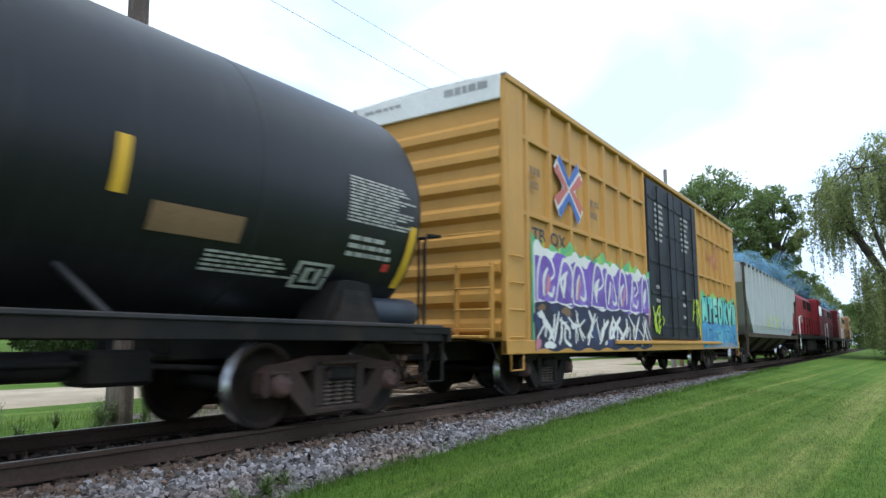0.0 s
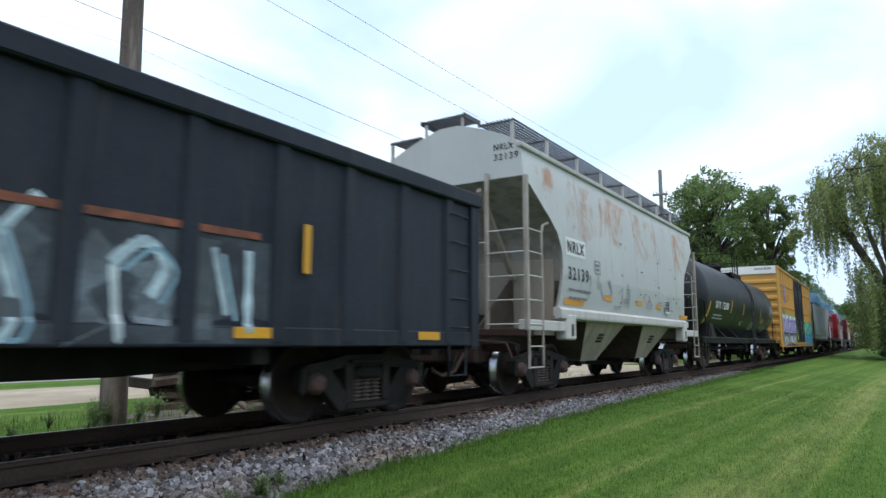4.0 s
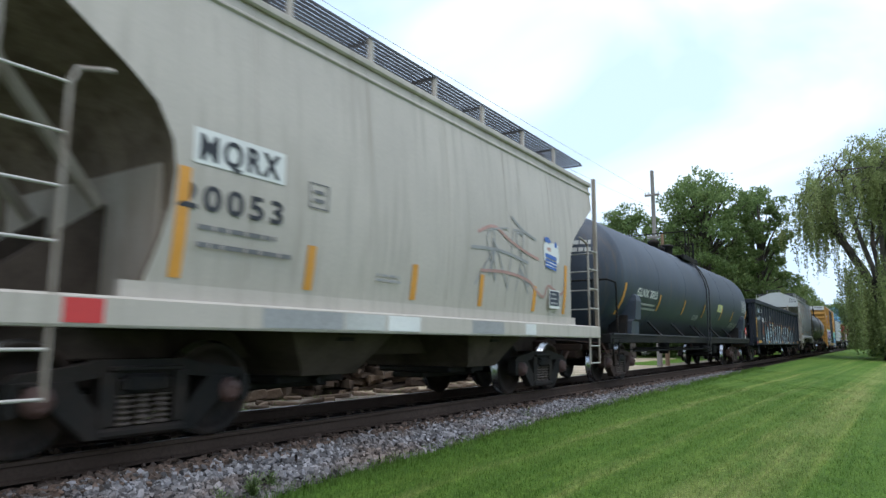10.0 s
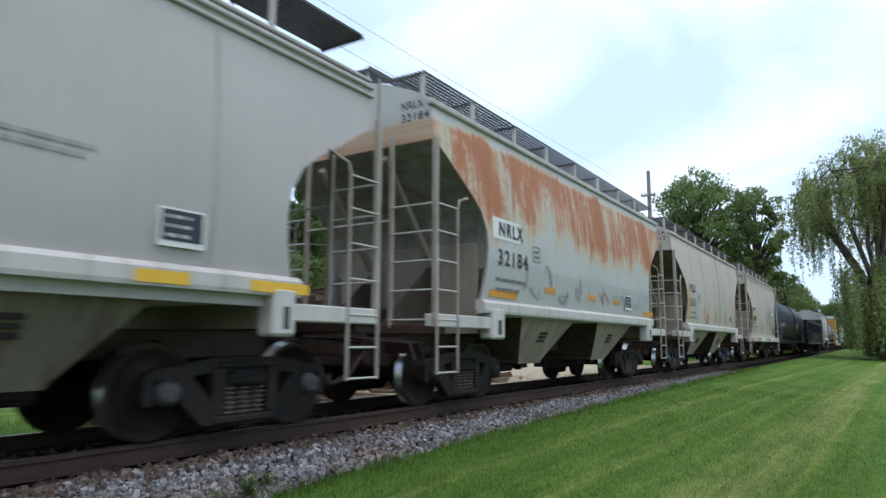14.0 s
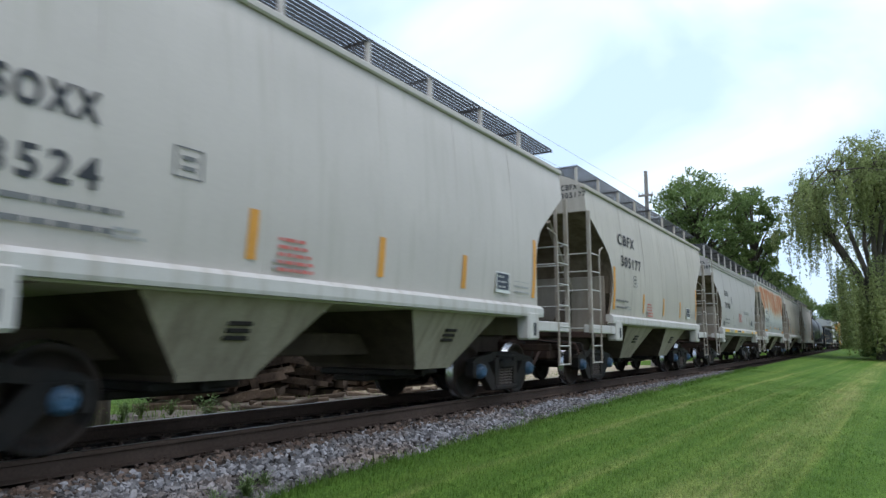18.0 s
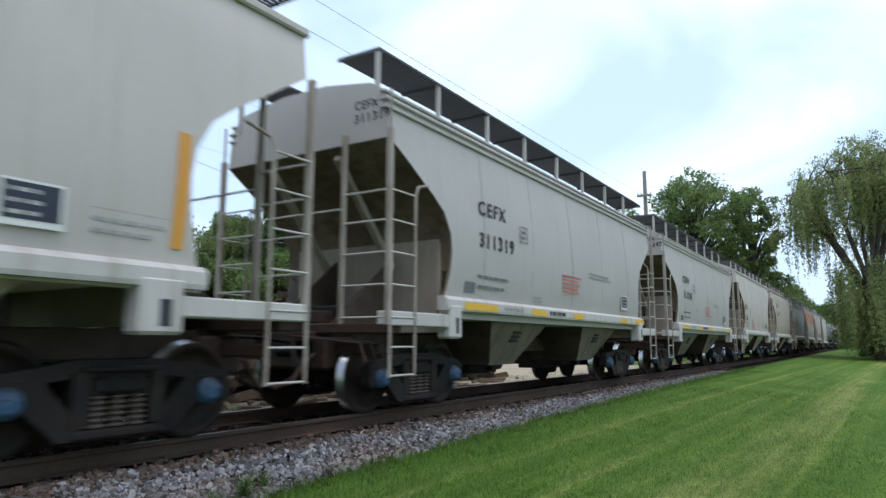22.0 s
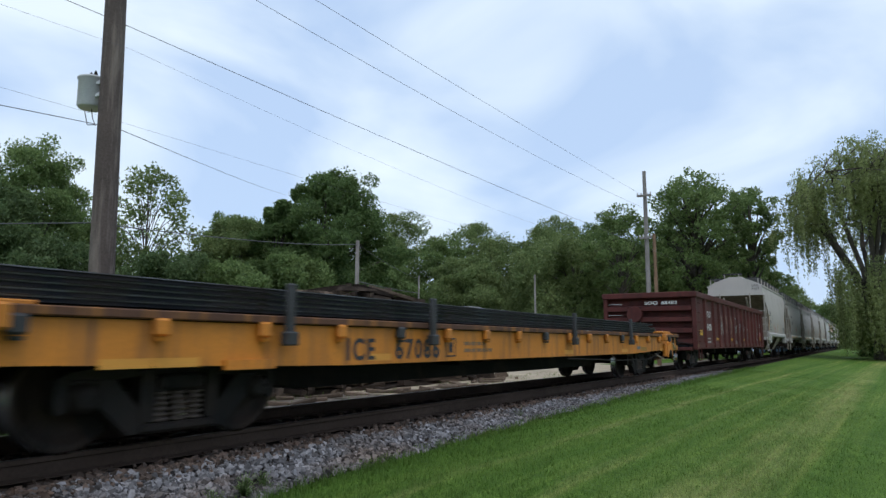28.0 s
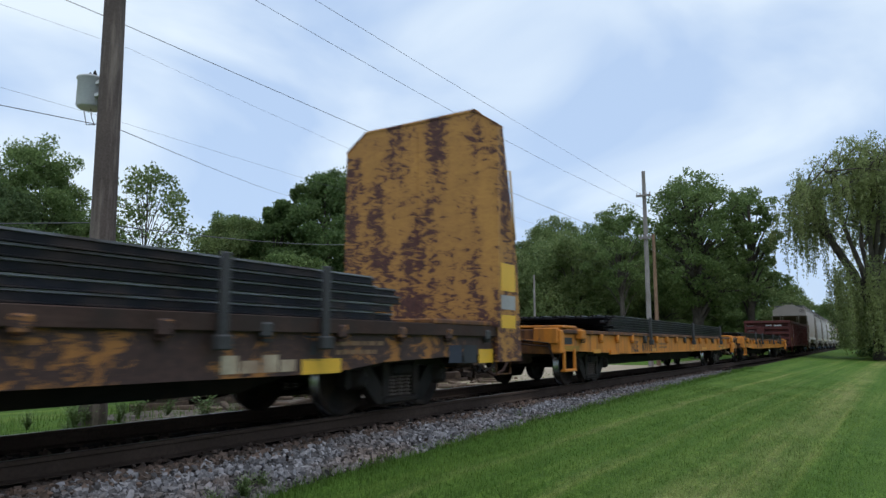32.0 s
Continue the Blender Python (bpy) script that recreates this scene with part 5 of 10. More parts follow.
    for y0, way in ((0.03, 1), (L - 0.03, -1)):
        for sx in (-1, 1):
            p = Build()
            p.box(min(sx * 1.53, sx * 1.61), max(sx * 1.53, sx * 1.61), y0 - 0.035, y0 + 0.035, 1.12, 4.40 if straight else top + (0.1 if low else 0), 0.01)
            if low:
                p.rod([(sx * 1.57, y0, top + 0.05), (sx * 1.57, y0, top + 0.62)], 0.018, 5)
            lad = part("ladder", p, M["ladder"], car)
            y2 = y0 + way * 0.52
            q = Build()
            q.rod([(sx * 1.60, y2, 0.50), (sx * 1.60, y2, 2.84)], 0.021, 6)
            q.rod([(sx * 1.60, y0, 0.50), (sx * 1.60, y0, 1.14)], 0.021, 6)
            q.rod([(sx * 1.60, y2, 2.82), (sx * 1.60, y2 + way * 0.05, 2.93), (sx * 1.56, y2 + way * 0.34, 3.02)], 0.022, 5)
            part("stile", q, M["ladder"], lad)
            q = Build()
            q.box(sx * 0.82 - 0.035, sx * 0.82 + 0.035, y0 - 0.03, y0 + 0.03, 1.1, top + 0.12, 0.01)
            part("end_post", q, M["ladder"], lad)
            side_rung = Build().rod([(sx * 1.60, y0, 0), (sx * 1.60, y2, 0)], 0.014, 5).mesh("rung")
            end_rung = Build().rod([(sx * 0.82, y0 - way * 0.02, 0), (sx * 1.57, y0 - way * 0.02, 0)], 0.014, 5).mesh("rung")
            for z in (0.52, 0.86, 1.22, 1.62, 2.02, 2.42, 2.80):
                part("rung", side_rung, M["hop_pale"], lad, at=pose(0, 0, z))
                if z > 1.2:
                    part("rung", end_rung, M["hop_pale"], lad, at=pose(0, 0, z))
        q = Build()
        q.rod([(-0.82, y0 - way * 0.02, 2.62), (0.82, y0 - way * 0.02, 2.62)], 0.014, 5)
        part("grab_iron", q, M["hop_pale"], car)
        # ribs down the sloping end sheet
        k = top / 3.73 if low else 1.0
        for x in (-0.62, 0.62) if way > 0 else ():
            q = Build()
            ya, yb = y0 + way * 0.10, y0 + way * 1.36
            za, zb_ = 3.62 * k, 2.16 * k
            q.loft([[(x - 0.045, yy, zz), (x + 0.045, yy, zz), (x + 0.045, yy - way * 0.055, zz - 0.075), (x - 0.045, yy - way * 0.055, zz - 0.075)] for yy, zz in ((ya, za), (yb, zb_))], smooth=False)
            part("slope_rib", q, M["hop_wall"], car)
        if way > 0 and number:
            for text, z in zip((number[0][0], number[1][0]), (eave - 0.04, eave - 0.22)):
                part("end_lettering", letters(text, 0.115, 0.95, 0.064, z, gap=1.2, side=2, width=0.095 * len(text)), M["mark_black"], car)
    # roof gratings
    zb = 4.77 if not low else 4.74
    n = 4
    for sx in (-1, 1):
        for k in range(n):
            y0, y1 = 0.06 + k * (L - 0.12) / n, 0.06 + (k + 1) * (L - 0.12) / n - 0.03
            g = Build()
            count, thick = (14, 0.017) if low else (10, 0.012)
            for i in range(count):
                x = sx * (0.66 + i * 0.656 / (count - 1))
                g.box(x - thick, x + thick, y0, y1, zb - 0.03, zb, 0)
            for y in (y0, (y0 + y1) / 2, y1):
                g.box(min(sx * 0.64, sx * 1.34), max(sx * 0.64, sx * 1.34), y - 0.02, y + 0.02, zb - 0.06, zb - 0.03, 0)
            gr = part("roof_grating", g, M["grating"], car)
            for y in (y0 + 0.02, (y0 + y1) / 2):
                g = Build()
                g.box(min(sx * 1.28, sx * 1.33), max(sx * 1.28, sx * 1.33), y - 0.03, y + 0.03, eave + 0.04, zb - 0.03, 0)
                part("grating_bracket", g, rim, gr)
    if not low and not straight:
        # a small raised grating over the brake end
        g = Build()
        for i in range(8):
            q = 0.06 + i * 0.075
            g.box(-0.60, 0.36, q - 0.012, q + 0.012, 5.0, 5.03, 0)
        g.box(-0.61, -0.57, 0.03, 0.60, 4.96, 5.04, 0)
        g.box(0.33, 0.37, 0.03, 0.60, 4.96, 5.04, 0)
        high_step = part("raised_grating", g, M["grating"], car)
        for x in (-0.52, 0.28):
            part("grating_bracket", Build().box(x - 0.02, x + 0.02, 0.08, 0.12, 4.66, 4.98, 0), rim, high_step)
    for k in range(3):
        h = Build()
        y = (k + 0.5) * L / 3
        h.box(-0.42, 0.42, y - 1.5, y + 1.5, eave + 0.22, eave + (0.42 if low else 0.60), 0.05)
        part("hatch", h, rim, car)
    reach = 1.46 if low else 1.66
    for y in (reach, L - reach):
        truck(car, rear, y, "truck", cap)
    # reporting marks and small print
    for text, hgt, y, z, wide, mk in number:
        part("lettering", letters(text, hgt, girth(z, eave) + 0.011, y, z, gap=1.3, width=wide), M[mk], car)
    s = Build()
    bars(s, girth(1.9, eave) + 0.010, 2.2 if low else 1.72, 1.93, 2, 1.15, 0.045, 0.11, rnd)
    part("small_print", s, M["mark_mid"], car)
    s = Build()
    bars(s, girth(1.72, eave) + 0.010, 4.2, 1.72, 2, 0.5, 0.03, 0.03, rnd)
    part("small_print", s, M["mark_dim"], car)
    s = Build()
    x, y, z = girth(2.0, eave) + 0.010, L - (2.9 if low else 2.47 if straight else 3.5 if rusty else 2.97), 1.53 if straight else 1.70
    s.add([(x, y, z), (x, y + 0.46, z), (x, y + 0.46, z + 0.33), (x, y, z + 0.33)], [(0, 1, 2, 3)])
    plate = part("white_stencil", s, M["mark_white"], car)
    s = Build()
    s.add([(x + .004, y + 0.03, z + 0.05), (x + .004, y + 0.43, z + 0.05), (x + .004, y + 0.43, z + 0.31), (x + .004, y + 0.03, z + 0.31)], [(0, 1, 2, 3)])
    part("stencil_print", s, M["navy"], plate)
    s = Build()
    bars(s, x + .007, y + 0.07, z + 0.27, 3, 0.3, 0.03, 0.05, rnd)
    part("stencil_lines", s, M["mark_grey"], plate)
    s = Build()
    x = girth(2.45, eave) + 0.009
    by, bz = (3.62, 2.60) if low else (3.02, 2.30)
    for a, c, e, f in ((0, 0.2, 0, 0.015), (0, 0.2, 0.26, 0.275), (0, 0.015, 0, 0.275), (0.185, 0.2, 0, 0.275), (0.05, 0.15, 0.16, 0.2), (0.05, 0.15, 0.07, 0.11)):
        s.add([(x, by + a * 1.5, bz + e), (x, by + c * 1.5, bz + e), (x, by + c * 1.5, bz + f), (x, by + a * 1.5, bz + f)], [(0, 1, 2, 3)])
    part("outlined_box", s, M["mark_mid"], car)
    if low:
        decal(car, "builder_plate", 0, 1.86, 2.15, 1.64, 1.80, "mark_mid", lambda z: girth(z, eave) + 0.011)
    if extras:
        extras(car, L, eave, rnd)
    return car


def decal(car, name, x, y0, y1, z0, z1, key, bend=None):
    """A flat painted or taped patch on the side."""
    b = Build()
    n = 5
    rows = []
    for k in range(n + 1):
        z = z0 + (z1 - z0) * k / n
        xx = bend(z) if bend else x
        rows.append([(xx, y0, z), (xx, y1, z)])
    b.loft(rows, closed=False)
    return part(name, b, M[key], car)


def red_print(car, y, z, eave, rnd, key="mark_red", rows=5, w=0.95):
    s = Build()
    bars(s, girth(z, eave) + 0.011, y, z, rows, w, 0.036, 0.040, rnd)
    part("red_print" if key == "mark_red" else "small_print", s, M[key], car)


def stripes_orange(car, L, eave, rnd):
    f = lambda z: girth(z, eave) + 0.010
    decal(car, "reflector_stripe", 0, 1.50, 1.63, 1.68, 2.67, "stripe_orange", f)
    for y, top in ((3.86, 2.17), (5.84, 2.17), (7.77, 2.17), (L - 1.62, 2.70)):
        decal(car, "reflector_stripe", 0, y, y + 0.12, 1.69, top, "stripe_orange", f)
    red_print(car, 4.25, 1.95, eave, rnd, w=0.52, rows=5)
    s = Build()
    bars(s, f(1.8), 2.55, 1.80, 2, 0.3, 0.03, 0.03, rnd)
    part("small_print", s, M["mark_dim"], car)
    s = Build()
    bars(s, f(1.8), L - 2.3, 1.95, 3, 0.7, 0.03, 0.06, rnd)
    part("small_print", s, M["mark_dim"], car)


def stripes_streak(car, L, eave, rnd):
    """The same stripes, and one dark run of grime down the side."""
    stripes_orange(car, L, eave, rnd)
    decal(car, "grime_streak", 0, 6.66, 6.86, 1.6, 4.2, "grime", lambda z: girth(z, eave) + 0.009)


def stripes_sill(car, L, eave, rnd):
    for y, w in ((1.75, 1.0), (4.0, 0.62), (5.9, 0.55), (L - 3.1, 0.5), (L - 1.95, 0.75)):
        decal(car, "reflector_stripe", 1.636, y, y + w, 1.385, 1.49, "stripe")
    s = Build()
    bars(s, 1.636, 2.95, 1.47, 1, 0.9, 0.05, 0.0, rnd)
    part("sill_print", s, M["mark_dim"], car)
    s = Build()
    bars(s, 1.636, 4.75, 1.48, 1, 1.0, 0.07, 0.0, rnd)
    part("sill_print", s, M["mark_black"], car)
    red_print(car, 5.45, 2.22, eave, rnd, w=1.1, rows=5)
    red_print(car, 6.9, 2.38, eave, rnd, "mark_dim", 2, 1.5)


def stripes_low_orange(car, L, eave, rnd):
    f = lambda z: girth(z, eave) + 0.010
    for y, w, z in ((1.55, 0.95, 1.62), (3.58, 0.46, 1.80), (5.72, 0.44, 1.80), (7.3, 0.46, 1.79), (L - 1.93, 0.85, 1.60)):
        decal(car, "reflector_stripe", 0, y, y + w, z, z + 0.11, "stripe_orange", f)
    decal(car, "white_plate", 0, 1.60, 2.54, 2.54, 2.88, "mark_white", lambda z: f(z) - 0.004)
    scrawl(car, f, 2.3, 5.4, 1.66, 2.3, rnd, "mark_dim", 5, 0.016, 0.55)
    scrawl(car, f, 6.2, 7.0, 1.75, 2.1, rnd, "pale_red", 2, 0.012, 0.5)
    for k in range(5):
        s = Build()
        y = rnd.uniform(4.6, L - 2)
        bars(s, f(2.0), y, rnd.uniform(1.85, 2.15), 2, rnd.uniform(0.3, 0.6), 0.032, 0.04, rnd)
        part("small_print", s, M["mark_dim"], car)


def stripes_scraped(car, L, eave, rnd):
    """Low stripes, and short dark scrapes with rust below."""
    stripes_low_orange(car, L, eave, rnd)
    f = lambda z: girth(z, eave) + 0.012
    for k in range(26):
        y, z = rnd.uniform(4.6, L - 0.9), rnd.uniform(1.75, 3.2)
        b = Build()
        blob(b, f(z), y, z, rnd.uniform(0.02, 0.09), rnd.uniform(0.012, 0.03), rnd, 9, 0.4, rnd.uniform(-0.6, 0.6))
        part("scrape", b, M["mark_mid" if k % 3 else "patch_brown"], car)


def ribs_grey(car, L, eave, rnd):
    """The blue and white stencil, vertical stripes and grey sill patches of the cream car."""
    f = lambda z: girth(z, eave) + 0.010
    decal(car, "reflector_stripe", 0, 1.49, 1.61, 1.45, 2.40, "stripe_orange", f)
    for y, top in ((3.05, 1.91), (4.90, 1.90), (6.60, 1.92), (8.42, 1.88), (9.72, 2.36)):
        decal(car, "reflector_stripe", 0, y, y + 0.12, 1.45, top, "stripe_orange", f)
    decal(car, "sign_plate", 0, 1.62, 2.68, 2.46, 2.78, "mark_white", lambda z: f(z) - 0.003)
    decal(car, "tape", 1.626, 0.62, 0.92, 1.05, 1.23, "red_tape")
    for y, w, key in ((2.45, 1.12, "mark_dim"), (3.6, 0.7, "mark_grey"), (4.36, 0.65, "mark_white"), (6.3, 0.95, "mark_dim"), (8.0, 0.4, "mark_white")):
        decal(car, "sill_patch", 1.626, y, y + w, 1.05, 1.23, key)
    for dy, dz, ry, rz, key in ((0.02, 0.04, 0.30, 0.13, "mark_white"), (-0.22, 0.02, 0.10, 0.20, "mark_white"), (0.26, -0.02, 0.09, 0.18, "mark_white"), (-0.16, 0.20, 0.14, 0.05, "mark_blue"), (0.20, 0.15, 0.07, 0.05, "mark_blue"),
                                (-0.10, 0.04, 0.09, 0.035, "pale_red"), (0.0, -0.22, 0.24, 0.06, "mark_white")):
        b = Build()
        blob(b, f(2.5) + (0.0 if key == "mark_white" else 0.003) + 0.0004 * (dy > 0) + 0.0008 * (dz < -0.1), 9.12 + dy, 2.54 + dz, ry, rz, rnd, 14, 0.18, 0.1)
        part("painted_patch", b, M[key], car)
    for dz, w in ((-0.09, 0.035), (-0.17, 0.018), (-0.23, 0.018), (-0.29, 0.022)):
        b = Build()
        ribbon(b, [(8.86, 2.54 + dz + 0.02), (9.1, 2.54 + dz), (9.34, 2.54 + dz - 0.02)], w, lambda z: f(2.5) + 0.005)
        part("painted_stroke", b, M["mark_blue"], car)
    for pts, key in (([(6.5, 2.55), (7.0, 2.7), (7.5, 2.55), (8.1, 2.42), (8.6, 2.35)], "pale_red"), ([(6.6, 1.98), (7.4, 2.02), (8.2, 1.95), (8.6, 1.78), (8.85, 1.72), (9.0, 1.92), (9.3, 1.86), (9.55, 1.80), (9.72, 1.88)], "pale_red"),
                     ([(7.6, 2.95), (8.0, 2.78), (8.5, 2.68)], "mark_dim"), ([(6.3, 2.3), (7.2, 2.34), (8.2, 2.25)], "mark_dim")):
        b = Build()
        ribbon(b, smooth_line(pts, 8 * len(pts)), 0.024, f)
        part("painted_scrawl", b, M[key], car)
    scrawl(car, f, 6.4, 8.4, 1.7, 2.75, rnd, "mark_dim", 4, 0.014)


M["pale_red"] = coat("washed_red_paint", (0.45, 0.27, 0.24), 0.7, 0, 0.15, bump=0)


def ribbon(b, pts, w, fx):
    """A flat painted stroke along points (y, z) on the side; fx gives the wall's x at a height."""
    left, right = [], []
    for i, p in enumerate(pts):
        q0, q1 = pts[max(0, i - 1)], pts[min(len(pts) - 1, i + 1)]
        d = Vector((q1[0] - q0[0], q1[1] - q0[1]))
        d = d.normalized() if d.length > 1e-6 else Vector((1, 0))
        ww = w[i] if isinstance(w, (list, tuple)) else w
        left.append((p[0] - d.y * ww, p[1] + d.x * ww))
        right.append((p[0] + d.y * ww, p[1] - d.x * ww))
    b.loft([[(fx(l[1]), l[0], l[1]), (fx(r[1]), r[0], r[1])] for l, r in zip(left, right)], closed=False, smooth=False)


def curvy(rnd, y0, y1, z0, z1, turns=5, steps=26):
    ps = [Vector((rnd.uniform(y0, y1), rnd.uniform(z0, z1))) for _ in range(turns)]
    out = []
    for i in range(steps):
        u = i / (steps - 1) * (turns - 1)
        k = min(int(u), turns - 2)
        t = u - k
        p0, p1, p2, p3 = ps[max(0, k - 1)], ps[k], ps[k + 1], ps[min(turns - 1, k + 2)]
        q = 0.5 * ((2 * p1) + (p2 - p0) * t + (2 * p0 - 5 * p1 + 4 * p2 - p3) * t * t + (3 * p1 - p0 - 3 * p2 + p3) * t ** 3)
        out.append((min(max(q.x, y0), y1), min(max(q.y, z0), z1)))
    return out


def scrawl(car, fx, y0, y1, z0, z1, rnd, key, count, w, span=0.9):
    for k in range(count):
        b = Build()
        c = y0 + (y1 - y0) * (k + 0.5) / count
        ribbon(b, curvy(rnd, c - span / 2, c + span / 2, z0, z1), w, fx)
        part("painted_scrawl", b, M[key], car)


def smooth_line(pts, steps=20):
    ps = [Vector(p) for p in pts]
    out = []
    n = len(ps)
    for i in range(steps):
        u = i / (steps - 1) * (n - 1)
        k = min(int(u), n - 2)
        t = u - k
        p0, p1, p2, p3 = ps[max(0, k - 1)], ps[k], ps[k + 1], ps[min(n - 1, k + 2)]
        q = 0.5 * ((2 * p1) + (p2 - p0) * t + (2 * p0 - 5 * p1 + 4 * p2 - p3) * t * t + (3 * p1 - p0 - 3 * p2 + p3) * t ** 3)
        out.append((q.x, q.y))
    return out


def blob(b, x, y, z, ry, rz, rnd, n=16, rough=0.28, tilt=0.0):
    """A painted patch with an uneven round outline."""
    ph = [rnd.uniform(0, 6.28) for _ in range(3)]
    v = [(x, y, z)]
    for i in range(n):
        a = 2 * math.pi * i / n
        r = 1 + rough * (0.6 * math.sin(2 * a + ph[0]) + 0.5 * math.sin(3 * a + ph[1]) + 0.4 * math.sin(5 * a + ph[2]))
        dy, dz = ry * r * math.cos(a), rz * r * math.sin(a)
        v.append((x, y + dy + tilt * dz, z + dz))
    b.add(v, [(0, 1 + i, 1 + (i + 1) % n) for i in range(n)])


def band(b, x, y0, y1, z0, z1, wave, rnd, n=60):
    """A painted field with a wavy, toothed upper edge."""
    ph = [rnd.uniform(0, 6.28) for _ in range(4)]
    rows = []
    for i in range(n + 1):
        u = i / n
        y = y0 + (y1 - y0) * u
        w = wave * (0.5 * math.sin(u * 23 + ph[0]) + 0.35 * math.sin(u * 51 + ph[1]) + 0.25 * math.sin(u * 97 + ph[2]))
        rows.append([(x, y, z0 + 0.03 * math.sin(u * 40 + ph[3])), (x, y, z1 + w)])
    b.loft(rows, closed=False, smooth=False)


def sprayed_forms(car, x, y0, y1, z0, z1, rnd, count, w, rim, edge, fill, high=None, bold=1.2, bend=0.3, bars_=2):
    """A crowded row of abstract outlined strokes, each laid over the one before."""
    step = (y1 - y0) / count
    outer, inner, gleam = Build(), Build(), Build()
    for i in range(count):
        c = y0 + step * (i + 0.5)
        half = min(step * 0.5 * bold, c - y0 - 0.02 + step * 0.1, y1 - c - 0.02 + step * 0.1) - w * 0.5
        lo, hi = z0 + w + rim, z1 - w - rim
        strokes = []
        for k in range(bars_):
            u = half * (-1 + 2 * (k + 0.5) / bars_) + rnd.uniform(-0.3, 0.3) * half
            v = u + rnd.uniform(-0.35, 0.35) * half
            strokes.append([(c + u, lo + rnd.uniform(0, 0.12) * (hi - lo)), (c + (u + v) / 2 + rnd.uniform(-bend, bend) * half, (lo + hi) / 2), (c + v, hi - rnd.uniform(0, 0.12) * (hi - lo))])
        q = lo + rnd.choice((0.15, 0.5, 0.85)) * (hi - lo)
        strokes.append([(c - half * 0.8, q), (c + rnd.uniform(-0.3, 0.3) * half, q + rnd.uniform(-0.2, 0.2) * (hi - lo)), (c + half * 0.8, min(hi, max(lo, q + rnd.uniform(-0.3, 0.3) * (hi - lo))))])
        for k, stroke in enumerate(strokes):
            line = smooth_line(stroke, 12)
            ws = [w * (0.75 + 0.4 * math.sin(3.1 * j / 11 + i)) for j in range(12)]
            d = x + 0.0022 * (i % 4) + 0.0003 * k
            ribbon(outer, line, [g + rim for g in ws], lambda z, d=d: d)
            ribbon(inner, line, ws, lambda z, d=d: d + 0.0011)
            if high and (i + k) % 2:
                ribbon(gleam, [(p + 0.3 * w, r + 0.2 * w) for p, r in line[2:8]], w * 0.22, lambda z, d=d: d + 0.0062)
    tagged(part("paint_outline", outer, M[edge], car), kind="stuff")
    tagged(part("paint_shape", inner, M[fill], car), kind="stuff")
    if high:
        tagged(part("paint_stroke", gleam, M[high], car), kind="stuff")


